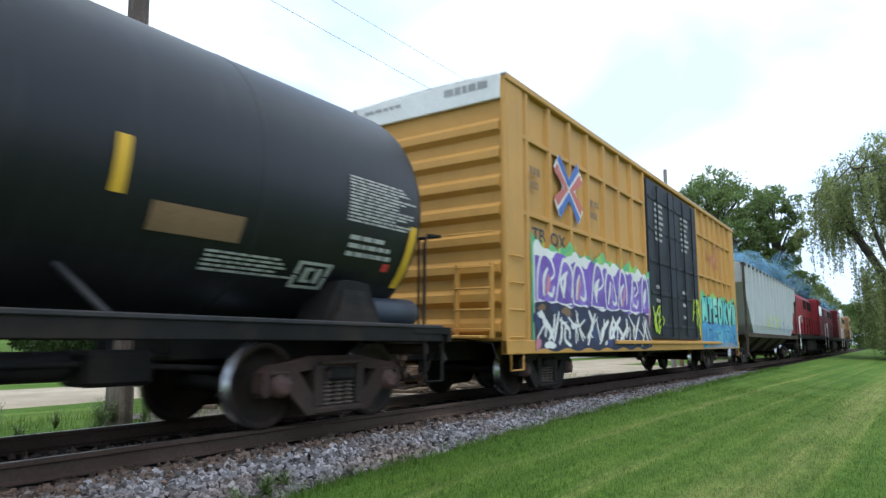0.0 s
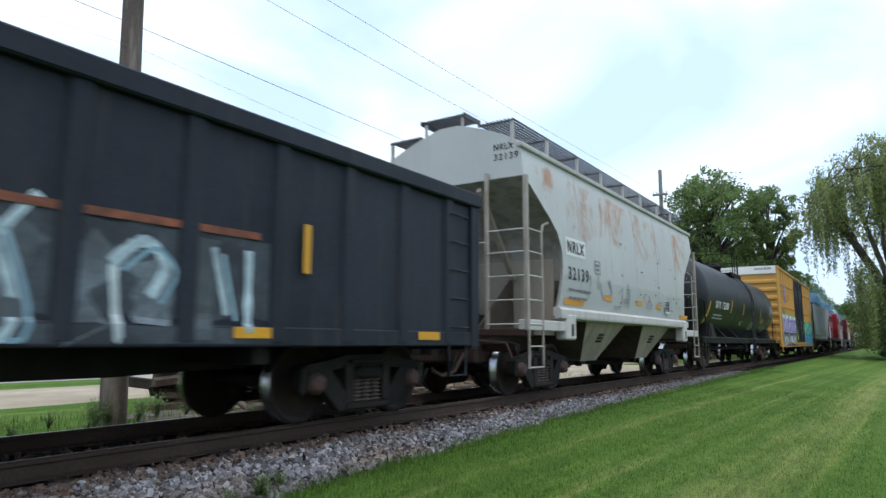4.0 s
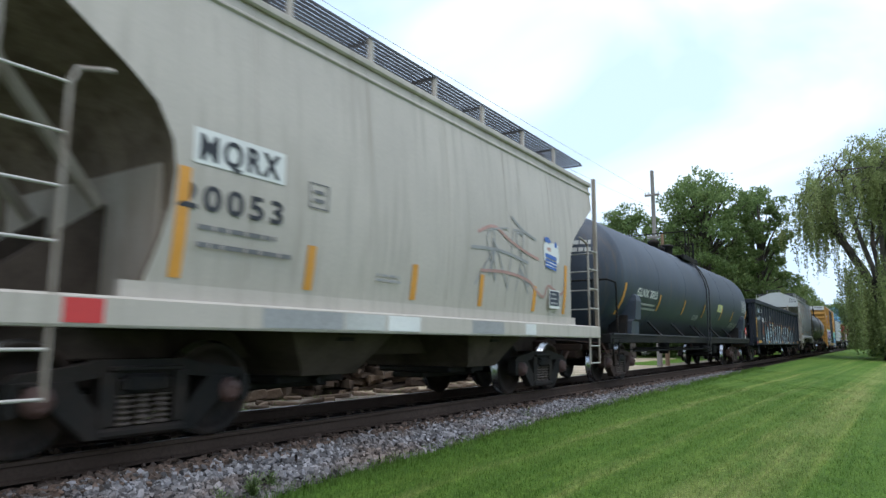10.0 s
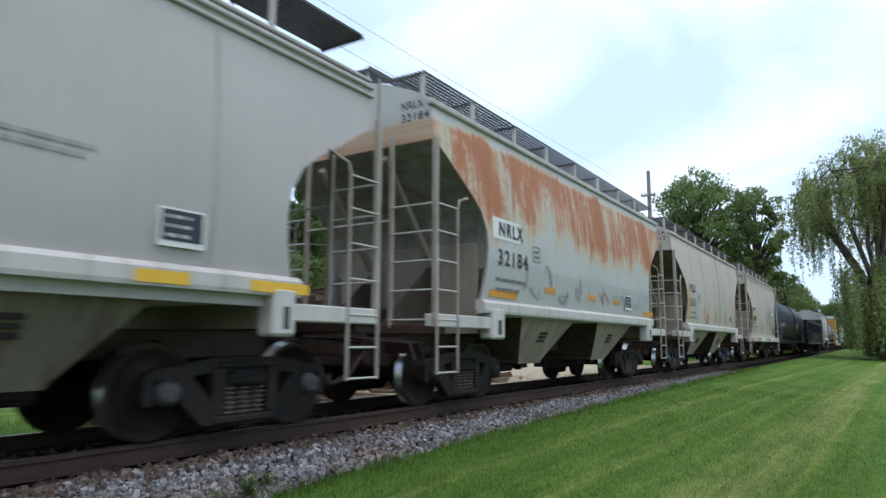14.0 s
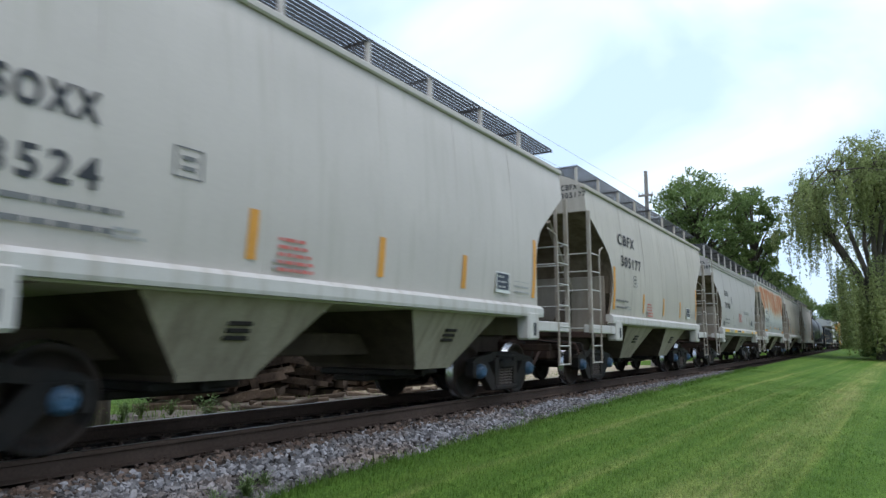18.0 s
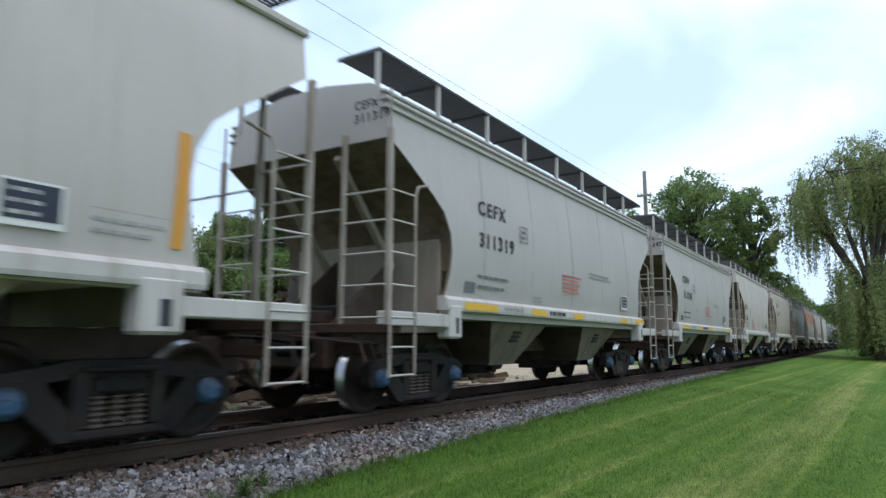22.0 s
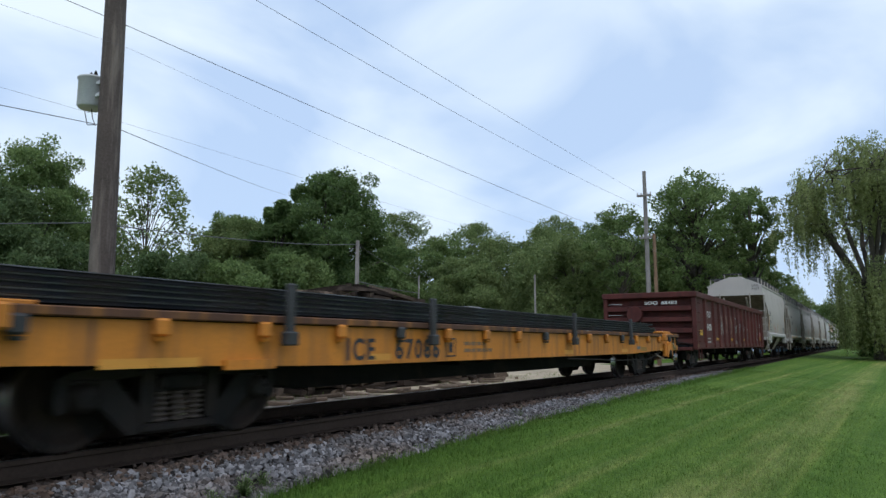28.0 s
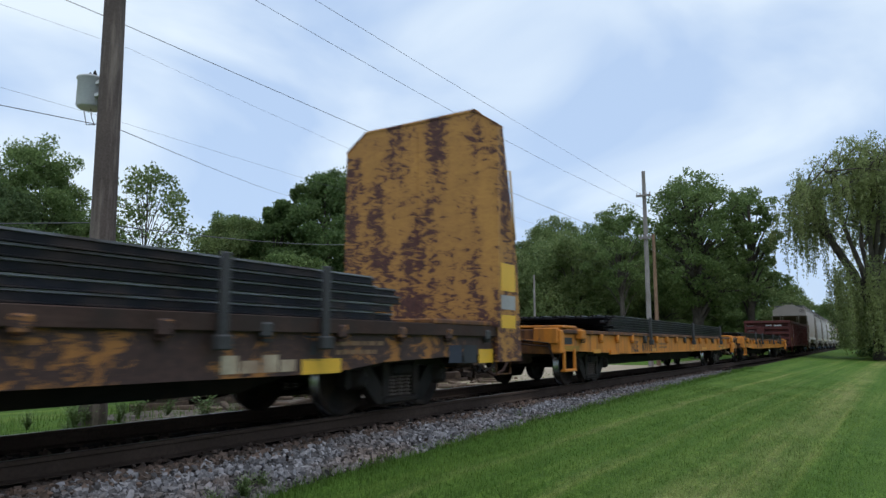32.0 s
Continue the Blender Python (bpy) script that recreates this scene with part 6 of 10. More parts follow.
M.update({
    "g_purple": coat("purple_spray", (0.17, 0.085, 0.42), 0.6, 0, 0.2, (0.28, 0.20, 0.55), 0.3, bump=0, scale=2),
    "g_navy": coat("navy_spray", (0.03, 0.045, 0.13), 0.6, 0, 0.15, bump=0),
    "g_night": coat("dark_navy_spray", (0.022, 0.028, 0.085), 0.6, 0, 0.2, (0.012, 0.013, 0.028), 0.5, bump=0, scale=2),
    "g_lilac": coat("lilac_spray", (0.36, 0.28, 0.62), 0.6, 0, 0.15, bump=0),
    "g_thin": coat("faint_grey_spray", (0.06, 0.074, 0.09), 0.7, 0, 0.3, (0.02, 0.022, 0.028), 0.5, bump=0, scale=1.6),
    "g_ink": coat("black_spray", (0.012, 0.013, 0.028), 0.6, 0, 0.15, bump=0),
    "g_green": coat("green_spray", (0.10, 0.42, 0.20), 0.6, 0, 0.15, (0.30, 0.55, 0.1), 0.35, bump=0),
    "g_teal": coat("teal_spray", (0.10, 0.50, 0.47), 0.6, 0, 0.15, (0.35, 0.7, 0.55), 0.35, bump=0),
    "g_blue": coat("blue_spray", (0.05, 0.22, 0.48), 0.6, 0, 0.2, (0.1, 0.4, 0.6), 0.35, bump=0),
    "g_ice": coat("pale_blue_spray", (0.48, 0.60, 0.65), 0.7, 0, 0.25, (0.20, 0.27, 0.31), 0.4, bump=0, scale=1.6),
    "g_haze": coat("thin_grey_blue_spray", (0.16, 0.195, 0.225), 0.7, 0, 0.3, (0.06, 0.07, 0.08), 0.5, bump=0, scale=1.6),
    "g_sky": coat("sky_blue_spray", (0.19, 0.33, 0.42), 0.7, 0, 0.25, (0.34, 0.46, 0.52), 0.4, bump=0, scale=1.6),
    "g_bright": coat("white_blue_spray", (0.60, 0.68, 0.70), 0.7, 0, 0.25, (0.34, 0.42, 0.46), 0.4, bump=0, scale=1.6),
    "g_fill": coat("mid_grey_spray", (0.10, 0.122, 0.14), 0.7, 0, 0.3, (0.045, 0.052, 0.06), 0.5, bump=0, scale=1.6),
    "g_pink": coat("pink_spray", (0.55, 0.22, 0.28), 0.6, 0, 0.15, bump=0),
    "g_rust": coat("orange_spray", (0.28, 0.085, 0.04), 0.7, 0, 0.2, (0.06, 0.03, 0.022), 0.5, bump=0, scale=2),
    "g_lime": coat("lime_spray", (0.45, 0.62, 0.05), 0.6, 0, 0.1, bump=0),
    "stripe_amber": coat("amber_reflector", (0.62, 0.31, 0.015), 0.5, 0, 0.12, (0.45, 0.22, 0.02), 0.3, bump=0),
    "patch_ochre": coat("dirty_ochre_reflector", (0.36, 0.19, 0.025), 0.6, 0, 0.12, (0.2, 0.1, 0.03), 0.35, bump=0),
    "patch_cream": coat("worn_cream_marking", (0.50, 0.42, 0.30), 0.7, 0, 0.15, (0.2, 0.12, 0.08), 0.4, bump=0),
    "patch_brown": coat("brown_patch", (0.22, 0.13, 0.07), 0.7, 0, 0.15, bump=0.05),
    "patch_yellow": coat("pale_yellow_placard", (0.62, 0.60, 0.25), 0.6, 0, 0.1, bump=0),
})


def underframe(car, L, y0, y1, z0, z1, key="black_dull", inset=0.0):
    c = Build()
    c.box(-0.33, 0.33, y0, y1, z0, z1, 0.02)
    part("centre_sill", c, M[key], car)


def brake_rig(car, y, key="black_dull"):
    b = Build()
    b.turn((-0.55, y, 0.72), "y", [(-0.5, 0.10), (-0.45, 0.17), (0.4, 0.17), (0.45, 0.10)], 12)
    part("air_reservoir", b, M[key], car)
    b = Build()
    b.rod([(0.35, y - 3.2, 0.62), (0.35, y + 3.0, 0.55)], 0.02, 5)
    b.rod([(-0.3, y - 3.6, 0.58), (-0.3, y + 3.4, 0.62)], 0.02, 5)
    b.box(0.2, 0.8, y - 0.3, y + 0.1, 0.55, 0.85, 0.03)
    b.turn((0.6, y + 1.0, 0.7), "y", [(-0.3, 0.13), (0.3, 0.13)], 10)
    part("brake_rigging", b, M[key], car)


# ---- boxcar
# abstract forms of a few strokes each, in a unit square
FORMS = (
    (((0.12, 1.0), (0.15, 0.0)), ((0.2, 0.45), (0.9, 1.0)), ((0.35, 0.5), (0.95, 0.0))),
    (((0.12, 1.0), (0.12, 0.0)), ((0.12, 0.95), (0.9, 0.9)), ((0.12, 0.5), (0.8, 0.55)), ((0.12, 0.05), (0.9, 0.1))),
    (((0.1, 0.0), (0.2, 1.0)), ((0.2, 1.0), (0.5, 0.35), (0.8, 1.0)), ((0.8, 1.0), (0.9, 0.0))),
    (((0.1, 1.0), (0.45, 0.0), (0.9, 1.0)), ((0.3, 0.6), (0.7, 0.55))),
    (((0.15, 0.0), (0.15, 1.0)), ((0.15, 1.0), (0.75, 0.85), (0.85, 0.5), (0.6, 0.1), (0.15, 0.02))),
    (((0.05, 0.92), (0.95, 0.95)), ((0.5, 0.95), (0.42, 0.0)), ((0.85, 0.9), (0.8, 0.6))),
    (((0.2, 1.0), (0.25, 0.0)), ((0.65, 1.0), (0.75, 0.0)), ((0.25, 0.4), (0.7, 0.5))))

def boxcar(rear):
    rnd = random.Random(3)
    L, W, z0, z1 = 17.8, 1.6, 0.74, 5.18
    car = car_thing("boxcar", "yellow high-cube boxcar with black doors and painted graffiti", rear, "freight car")
    b = Build()
    b.box(-W + 0.07, W - 0.07, 0.06, L - 0.06, z0 + 0.2, z1 - 0.02, 0.02)
    part("body", b, M["box_yellow"], car)
    r = Build()
    r.loft([[(-1.62, y, 5.14), (-1.62, y, 5.20), (-0.8, y, 5.23), (0, y, 5.24), (0.8, y, 5.23), (1.62, y, 5.20), (1.62, y, 5.14)] for y in (0.0, L)], smooth=False)
    part("roof", r, M["white"], car, "pale weathered roof")
    for sx in (-1, 1):
        e = Build()
        e.box(min(sx * 1.52, sx * 1.63), max(sx * 1.52, sx * 1.63), 0, L, 5.08, 5.19, 0.015)
        part("top_chord", e, M["box_yellow"], car)
        e = Build()
        e.box(min(sx * 1.5, sx * 1.62), max(sx * 1.5, sx * 1.62), 0.0, L, z0, z0 + 0.22, 0.015)
        part("side_sill", e, M["box_yellow"], car)
        # corner posts and side posts
        for y, w in ((0.0, 0.62), (L - 0.62, 0.62)):
            e = Build()
            e.box(min(sx * 1.5, sx * 1.60), max(sx * 1.5, sx * 1.60), y, y + w, z0, 5.12, 0.02)
            part("corner_post", e, M["box_yellow"], car)
        posts = [0.75 + k * 0.89 for k in range(8)] + [12.15 + k * 0.82 for k in range(7)]
        for y in posts:
            e = Build()
            e.prism([(sx * 1.52, y - 0.09), (sx * 1.605, y - 0.045), (sx * 1.605, y + 0.045), (sx * 1.52, y + 0.09)][::-sx], z0 + 0.2, 5.1, "z")
            part("side_post", e, M["box_yellow"], car)
        for y, w in ((0.6, 6.45), (12.1, 5.1)):
            for z in (4.30, 3.02):
                e = Build()
                e.box(min(sx * 1.52, sx * 1.597), max(sx * 1.52, sx * 1.597), y, y + w, z - 0.04, z + 0.04, 0.01)
                part("belt_rail", e, M["box_yellow"], car)
        # doors
        for k in range(2):
            y = 7.15 + k * 2.44
            e = Build()
            e.box(min(sx * 1.55, sx * 1.62), max(sx * 1.55, sx * 1.62), y, y + 2.38, z0 + 0.28, 5.0, 0.015)
            d = part("door", e, M["gon_black"], car, "black ribbed plug door")
            for j in range(5):
                zz = 1.3 + j * 0.8
                e = Build()
                e.box(min(sx * 1.61, sx * 1.64), max(sx * 1.61, sx * 1.64), y + 0.08, y + 2.30, zz, zz + 0.09, 0.012)
                part("door_rib", e, M["gon_black"], d)
            for q in (0.7, 1.7):
                e = Build()
                e.rod([(sx * 1.665, y + q, z0 + 0.35), (sx * 1.665, y + q, 4.9)], 0.022, 6)
                part("locking_bar", e, M["gon_black"], d)
            e = Build()
            bars(e, sx * 1.648, y + 0.5, 4.45, 7, 0.8, 0.07, 0.08, rnd)
            bars(e, sx * 1.648, y + 0.4, 2.35, 3, 0.5, 0.09, 0.25, rnd)
            part("door_print", e, M["mark_grey"], d)
        e = Build()
        e.box(min(sx * 1.6, sx * 1.68), max(sx * 1.6, sx * 1.68), 4.6, 14.5, z0 + 0.16, z0 + 0.24, 0.01)
        part("door_track", e, M["box_yellow"], car)
        # side ladder and stirrup
        for y in (0.12, L - 0.5):
            for k in range(4):
                zz = 1.0 + k * 0.42
                part("rung", Build().rod([(sx * 1.595, y, zz), (sx * 1.645, y + 0.02, zz), (sx * 1.645, y + 0.38, zz), (sx * 1.595, y + 0.4, zz)], 0.014, 5), M["box_yellow"], car)
            e = Build()
            e.rod([(sx * 1.6, y, 0.9), (sx * 1.6, y, 0.50), (sx * 1.6, y + 0.4, 0.50), (sx * 1.6, y + 0.4, 0.9)], 0.02, 5)
            part("stirrup", e, M["box_yellow"], car)
    for y, way in ((0.0, -1), (L, 1)):
        for k in range(8):
            z = 1.15 + k * 0.455
            e = Build()
            y_in, y_out = (y + 0.07, y - 0.04) if way < 0 else (y - 0.07, y + 0.04)
            e.prism([(y_in, z - 0.15), (y_out, z - 0.06), (y_out, z + 0.06), (y_in, z + 0.15)][::-way], -1.5, 1.5, "x")
            part("end_rib", e, M["box_yellow"], car)
        e = Build()
        e.box(-1.52, 1.52, min(y - way * 0.05, y + way * 0.02), max(y - way * 0.05, y + way * 0.02), 4.78, 5.2, 0.01)
        part("end_fascia", e, M["mark_white"], car, "white upper end panel")
        e = Build()
        bars(e, y + way * 0.026, -1.3, 5.08, 1, 1.0, 0.06, 0, rnd, side=2)
        part("end_print", e, M["mark_dim"], car)
        e = Build()
        bars(e, y + way * 0.026, 0.45, 5.12, 1, 1.0, 0.12, 0, rnd, side=2)
        part("end_print", e, M["mark_dim"], car)
        for z in (1.12, 1.42, 1.75, 2.08):
            part("end_rung", Build().rod([(0.75, y + way * 0.04, z), (0.75, y + way * 0.13, z), (1.38, y + way * 0.13, z), (1.38, y + way * 0.04, z)], 0.014, 5), M["box_yellow"], car)
        for x in (0.75, 1.38):
            part("ladder_stile", Build().box(x - 0.03, x + 0.03, min(y + way * 0.04, y + way * 0.12), max(y + way * 0.04, y + way * 0.12), 0.98, 2.14, 0.006), M["box_yellow"], car)
        part("grab_iron", Build().rod([(0.1, y + way * 0.04, 2.62), (0.1, y + way * 0.12, 2.62), (1.4, y + way * 0.12, 2.62), (1.4, y + way * 0.04, 2.62)], 0.014, 5), M["box_yellow"], car)
        e = Build()
        e.box(0.2, 1.3, min(y, y + way * 0.3), max(y, y + way * 0.3), 0.98, 1.03, 0.01)
        part("end_step", e, M["box_yellow"], car)
        coupler(car, y, way)
    underframe(car, L, 0.05, L - 0.05, 0.62, 0.95)
    brake_rig(car, L * 0.5)
    for y in (2.5, L - 2.5):
        truck(car, rear, y, "truck", "red_cap")
    # lettering and the red and blue crossed bands
    part("lettering", letters("TB  OX", 0.22, 1.609, 0.86, 2.60, width=1.35), M["mark_black"], car)
    part("lettering", letters("64", 0.22, 1.609, 0.88, 2.32, width=0.34), M["mark_black"], car)
    for key, x, w, lines in (
        ("mark_white", 1.6085, 0.17, [[(1.87, 4.18), (2.97, 3.30)], [(1.87, 3.30), (2.97, 4.18)]]),
        ("mark_red", 1.612, 0.10, [[(1.84, 4.06), (2.30, 3.74), (1.84, 3.42)], [(3.00, 4.06), (2.54, 3.74), (3.00, 3.42)]]),
        ("mark_blue", 1.614, 0.085, [[(1.97, 4.27), (2.42, 3.86), (2.87, 4.27)], [(1.97, 3.21), (2.42, 3.62), (2.87, 3.21)]])):
        for line in lines:
            e = Build()
            ribbon(e, line, w, lambda z, x=x: x)
            part("crossed_band", e, M[key], car)
    e = Build()
    bars(e, 1.609, 0.82, 3.85, 2, 0.5, 0.14, 0.1, rnd)
    part("slogan_print", e, M["patch_brown"], car)
    e = Build()
    bars(e, 1.609, 3.45, 3.75, 2, 0.45, 0.14, 0.1, rnd)
    part("slogan_print", e, M["patch_brown"], car)
    # graffiti in two rows on each half of the side
    for y0, y1, z0, z1, halo, field, spikes in ((0.85, 7.1, 0.80, 2.62, "g_green", "mark_white", 15), (12.2, 17.5, 0.80, 2.46, "g_green", "g_ink", 11)):
        e = Build()
        band(e, 1.610, y0 - 0.03, y1 + 0.04, z0, z1 - 0.02, 0.16, rnd)
        part("paint_halo", e, M[halo], car)
        for k in range(spikes):
            e = Build()
            y = y0 + (y1 - y0) * (k + rnd.random()) / spikes
            ribbon(e, [(y, z1 - 0.2), (y + rnd.uniform(-0.05, 0.05), z1 + rnd.uniform(0.02, 0.16))], [0.05, 0.006], lambda z: 1.6105)
            part("paint_spike", e, M["g_lime" if k % 3 else "g_green"], car)
        e = Build()
        band(e, 1.614, y0 + 0.04, y1 - 0.03, z0, z1 - 0.12, 0.13, rnd)
        part("paint_field", e, M[field], car)
    # upper row: a purple field with arched white outlines and pale hearts
    e = Build()
    band(e, 1.617, 0.93, 7.06, 1.58, 2.40, 0.13, rnd)
    part("paint_field", e, M["g_purple"], car)
    for k in range(8):
        c, w = 1.33 + 0.77 * k + rnd.uniform(-0.08, 0.08), rnd.uniform(0.46, 0.76)
        lean = rnd.uniform(-0.16, 0.16)
        rise = rnd.uniform(-0.10, 0.05)
        for i, pts in enumerate((((c - w * 0.5, 1.62), (c - w * 0.46 + lean, 2.12 + rise), (c - w * 0.2 + lean, 2.44 + rise), (c + w * 0.22 + lean, 2.38 + rise), (c + w * 0.42 + lean, 2.1), (c + w * (0.5 if k % 3 else 0.1), 1.72 if k % 3 else 1.95)),
                                 ((c - 0.12 + lean, 1.70), (c - 0.10, 2.0), (c + 0.05 + lean, 2.18)), ((c + 0.02, 1.78), (c + 0.2, 1.72), (c + 0.3, 1.9)))):
            if i == 2 and k % 2:
                continue
            line = smooth_line(pts, 16)
            e = Build()
            ribbon(e, line, [(0.020, 0.026, 0.018)[i] + 0.018 * math.sin(math.pi * j / 15) for j in range(16)], lambda z, k=k, i=i: 1.6195 + 0.0005 * (k % 2) + 0.0003 * i)
            part("paint_stroke", e, M["mark_white"], car)
        e = Build()
        blob(e, 1.6212, c + rnd.uniform(-0.12, 0.12), rnd.uniform(1.85, 2.1), 0.07, 0.20, rnd, 14, 0.25, 0.3)
        part("paint_core", e, M["g_pink" if k in (0, 2, 5) else "mark_white" if k % 2 else "g_lilac"], car)
        e = Build()
        ribbon(e, smooth_line([(c - 0.33, 1.63), (c, 1.60 + rnd.uniform(-0.03, 0.03)), (c + 0.36, 1.62)], 10), 0.016, lambda z, k=k: 1.6216 + 0.0003 * (k % 2))
        part("paint_stroke", e, M["mark_white"], car)
    # lower row: navy and black with crossing white strokes
    e = Build()
    band(e, 1.6225, 0.90, 7.09, 0.80, 1.58, 0.05, rnd)
    part("paint_field", e, M["g_night"], car)
    for k in range(15):
        c = 1.02 + 0.42 * k + rnd.uniform(-0.06, 0.06)
        e = Build()
        blob(e, 1.6232 + 0.0003 * (k % 2), c, rnd.uniform(0.95, 1.42), rnd.uniform(0.12, 0.2), rnd.uniform(0.10, 0.17), rnd, 14, 0.3, rnd.uniform(-0.8, 0.8))
        part("paint_patch", e, M["g_ink" if k % 3 else "g_navy"], car)
    for k in range(34):
        c = 0.98 + 0.18 * k
        lean = rnd.choice((-0.42, -0.22, 0.10, 0.26, 0.40))
        z0, z1 = rnd.uniform(0.82, 1.02), rnd.uniform(1.25, 1.55)
        w = rnd.uniform(0.018, 0.052)
        e = Build()
        ribbon(e, smooth_line([(max(0.95, c - lean / 2), z0), (c + rnd.uniform(-0.26, 0.26), (z0 + z1) / 2 + rnd.uniform(-0.1, 0.1)), (max(0.95, min(7.05, c + lean / 2)), z1)], 10), [w * (0.5 + 0.7 * math.sin(math.pi * (j + 1) / 11)) for j in range(10)], lambda z, k=k: 1.6242 + 0.0005 * (k % 5))
        part("paint_stroke", e, M["mark_white"], car)
    for c, z, ry, rz, key in ((1.15, 1.50, 0.14, 0.06, "patch_brown"), (2.15, 1.47, 0.20, 0.08, "patch_brown"), (1.0, 0.90, 0.09, 0.12, "g_pink"), (1.45, 0.88, 0.20, 0.07, "mark_white"),
                              (2.5, 1.22, 0.16, 0.06, "mark_white"), (1.1, 1.38, 0.12, 0.05, "mark_white"), (4.3, 0.92, 0.18, 0.08, "g_navy"), (6.98, 1.55, 0.06, 0.26, "g_pink")):
        e = Build()
        blob(e, 1.6272, c, z, ry, rz, rnd, 12, 0.25, 0.2)
        part("paint_patch", e, M[key], car)
    # far half: teal forms edged in black over blue
    for k in range(7):
        c = 12.65 + 0.74 * k
        for form in FORMS[(k * 3 + 2) % len(FORMS)]:
            line = smooth_line([(c + (u - 0.5) * 0.62, 1.58 + v * 0.74) for u, v in form], 5 * len(form))
            e = Build()
            ribbon(e, line, 0.12, lambda z, k=k: 1.617 + 0.0005 * (k % 3))
            part("paint_shape", e, M["g_teal"], car)
    e = Build()
    band(e, 1.620, 12.2, 17.5, 0.78, 1.55, 0.08, rnd)
    part("paint_field", e, M["g_blue"], car)
    sprayed_forms(car, 1.624, 12.25, 17.45, 0.78, 1.54, rnd, 8, 0.10, 0.02, "g_teal", "g_blue", "g_navy", bold=1.3, bend=0.5)
    scrawl(car, lambda z: 1.652, 7.3, 8.0, 1.1, 2.0, rnd, "g_lime", 3, 0.03, 0.5)
    scrawl(car, lambda z: 1.652, 11.1, 11.9, 1.1, 2.2, rnd, "g_lime", 3, 0.035, 0.5)
    scrawl(car, lambda z: 1.609, 13.6, 15.2, 3.4, 4.2, rnd, "mark_red", 4, 0.03, 0.6)
    return car


# ---- tank cars
def tank_car(label, rear, L, paint, mark, y_mark, cap="red_cap", frame_mat="truck_rust", seed=1, stripe="stripe", extras=None, bands=(), band_z=(2.08, 2.54), braces=(), lad_y=0.0):
    rnd = random.Random(seed)
    car = car_thing("tank_car", label, rear, "freight car")
    R, zc = 1.525, 2.585
    shell = lambda z: math.sqrt(max(0.01, R * R - (z - zc) ** 2)) + 0.012
    b = Build()
    head = 0.72
    prof = [(0.12 + head * (1 - math.cos(math.pi / 2 * k / 9)), max(0.003, R * math.sin(math.pi / 2 * k / 9))) for k in range(10)]
    prof += [(L - y, r) for y, r in prof[::-1]]
    b.turn((0, 0, zc), "y", prof, 56)
    part("tank", b, paint, car)
    for y in (L * 0.2, L * 0.36, L * 0.64, L * 0.8):
        s = Build()
        s.turn((0, 0, zc), "y", [(y - 0.02, R - 0.01), (y - 0.012, R + 0.004), (y + 0.012, R + 0.004), (y + 0.02, R - 0.01)], 56)
        part("weld_seam", s, paint, car)
    # side sills with running rail
    for sx in (-1, 1):
        s = Build()
        s.box(min(sx * 1.36, sx * 1.45), max(sx * 1.36, sx * 1.45), 0.1, L - 0.1, 0.93, 1.10, 0.01)
        sill = part("side_sill", s, M["black_dull"], car)
        # thin paler flange paints the highlight along the sill's top edge
        s = Build()
        s.box(min(sx * 1.34, sx * 1.47), max(sx * 1.34, sx * 1.47), 0.1, L - 0.1, 1.095, 1.145, 0.012)
        part("sill_flange", s, M["tank_trim"], sill)
        for y in braces:
            s = Build()
            z = 1.52
            s.rod([(sx * 1.40, y, 1.10), (sx * (shell(z) - 0.02), y - 0.3, z)], 0.035, 5)
            part("brace", s, M["tank_trim"], car)
        for y in (1.75, L - 1.75):
            s = Build()
            s.prism([(y - 0.5, 1.12), (y + 0.5, 1.12), (y + 0.25, 1.6), (y - 0.25, 1.6)], min(sx * 0.9, sx * 1.34), max(sx * 0.9, sx * 1.34))
            part("saddle", s, M["black_dull"], car)
            s = Build()
            s.loft([[(sx * xo, y - hy, z), (sx * xo, y + hy, z), (sx * 1.1, y + hy, z), (sx * 1.1, y - hy, z)] for z, xo, hy in (((1.10, 1.44, 0.29), (1.45, 1.46, 0.27), (1.50, 1.52, 0.22), (1.95, 1.56, 0.20), (2.08, 1.53, 0.15), (2.13, 1.45, 0.10)) if lad_y > 9 else ((1.10, 1.42, 0.42), (1.25, 1.40, 0.30), (1.45, 1.36, 0.20), (1.62, 1.30, 0.15)))], smooth=False)
            part("bolster_cover", s, paint if lad_y > 9 else M["black_dull"], car)
    # end platforms and handrails
    for y, way in ((0.0, 1), (L, -1)):
        s = Build()
        a, c = sorted((y, y + way * 3.4))
        s.box(-0.33, 0.33, a, c, 0.72, 1.08, 0.02)
        part("stub_sill", s, M["black_dull"], car)
        s = Build()
        a, c = sorted((y - way * 0.10, y + way * 0.75))
        s.box(-1.46, 1.46, a, c, 1.02, 1.10, 0.01)
        s.box(-1.46, 1.46, min(y - way * 0.11, y - way * 0.02), max(y - way * 0.11, y - way * 0.02), 0.92, 1.12, 0.01)
        part("end_platform", s, M["black_dull"], car)
        s = Build()
        e = y + way * 0.04
        s.rod([(1.42, e + way * 0.45, 1.1), (1.42, e + way * 0.45, 2.2), (1.42, e + way * 0.38, 2.32), (1.36, e, 2.36), (-1.36, e, 2.36), (-1.42, e + way * 0.38, 2.32), (-1.42, e + way * 0.45, 2.2), (-1.42, e + way * 0.45, 1.1)], 0.024, 6)
        s.rod([(1.0, e, 1.1), (1.0, e, 2.36)], 0.018, 5)
        s.rod([(-1.0, e, 1.1), (-1.0, e, 2.36)], 0.018, 5)
        part("end_handrail", s, M["black_dull"], car)
        s = Build()
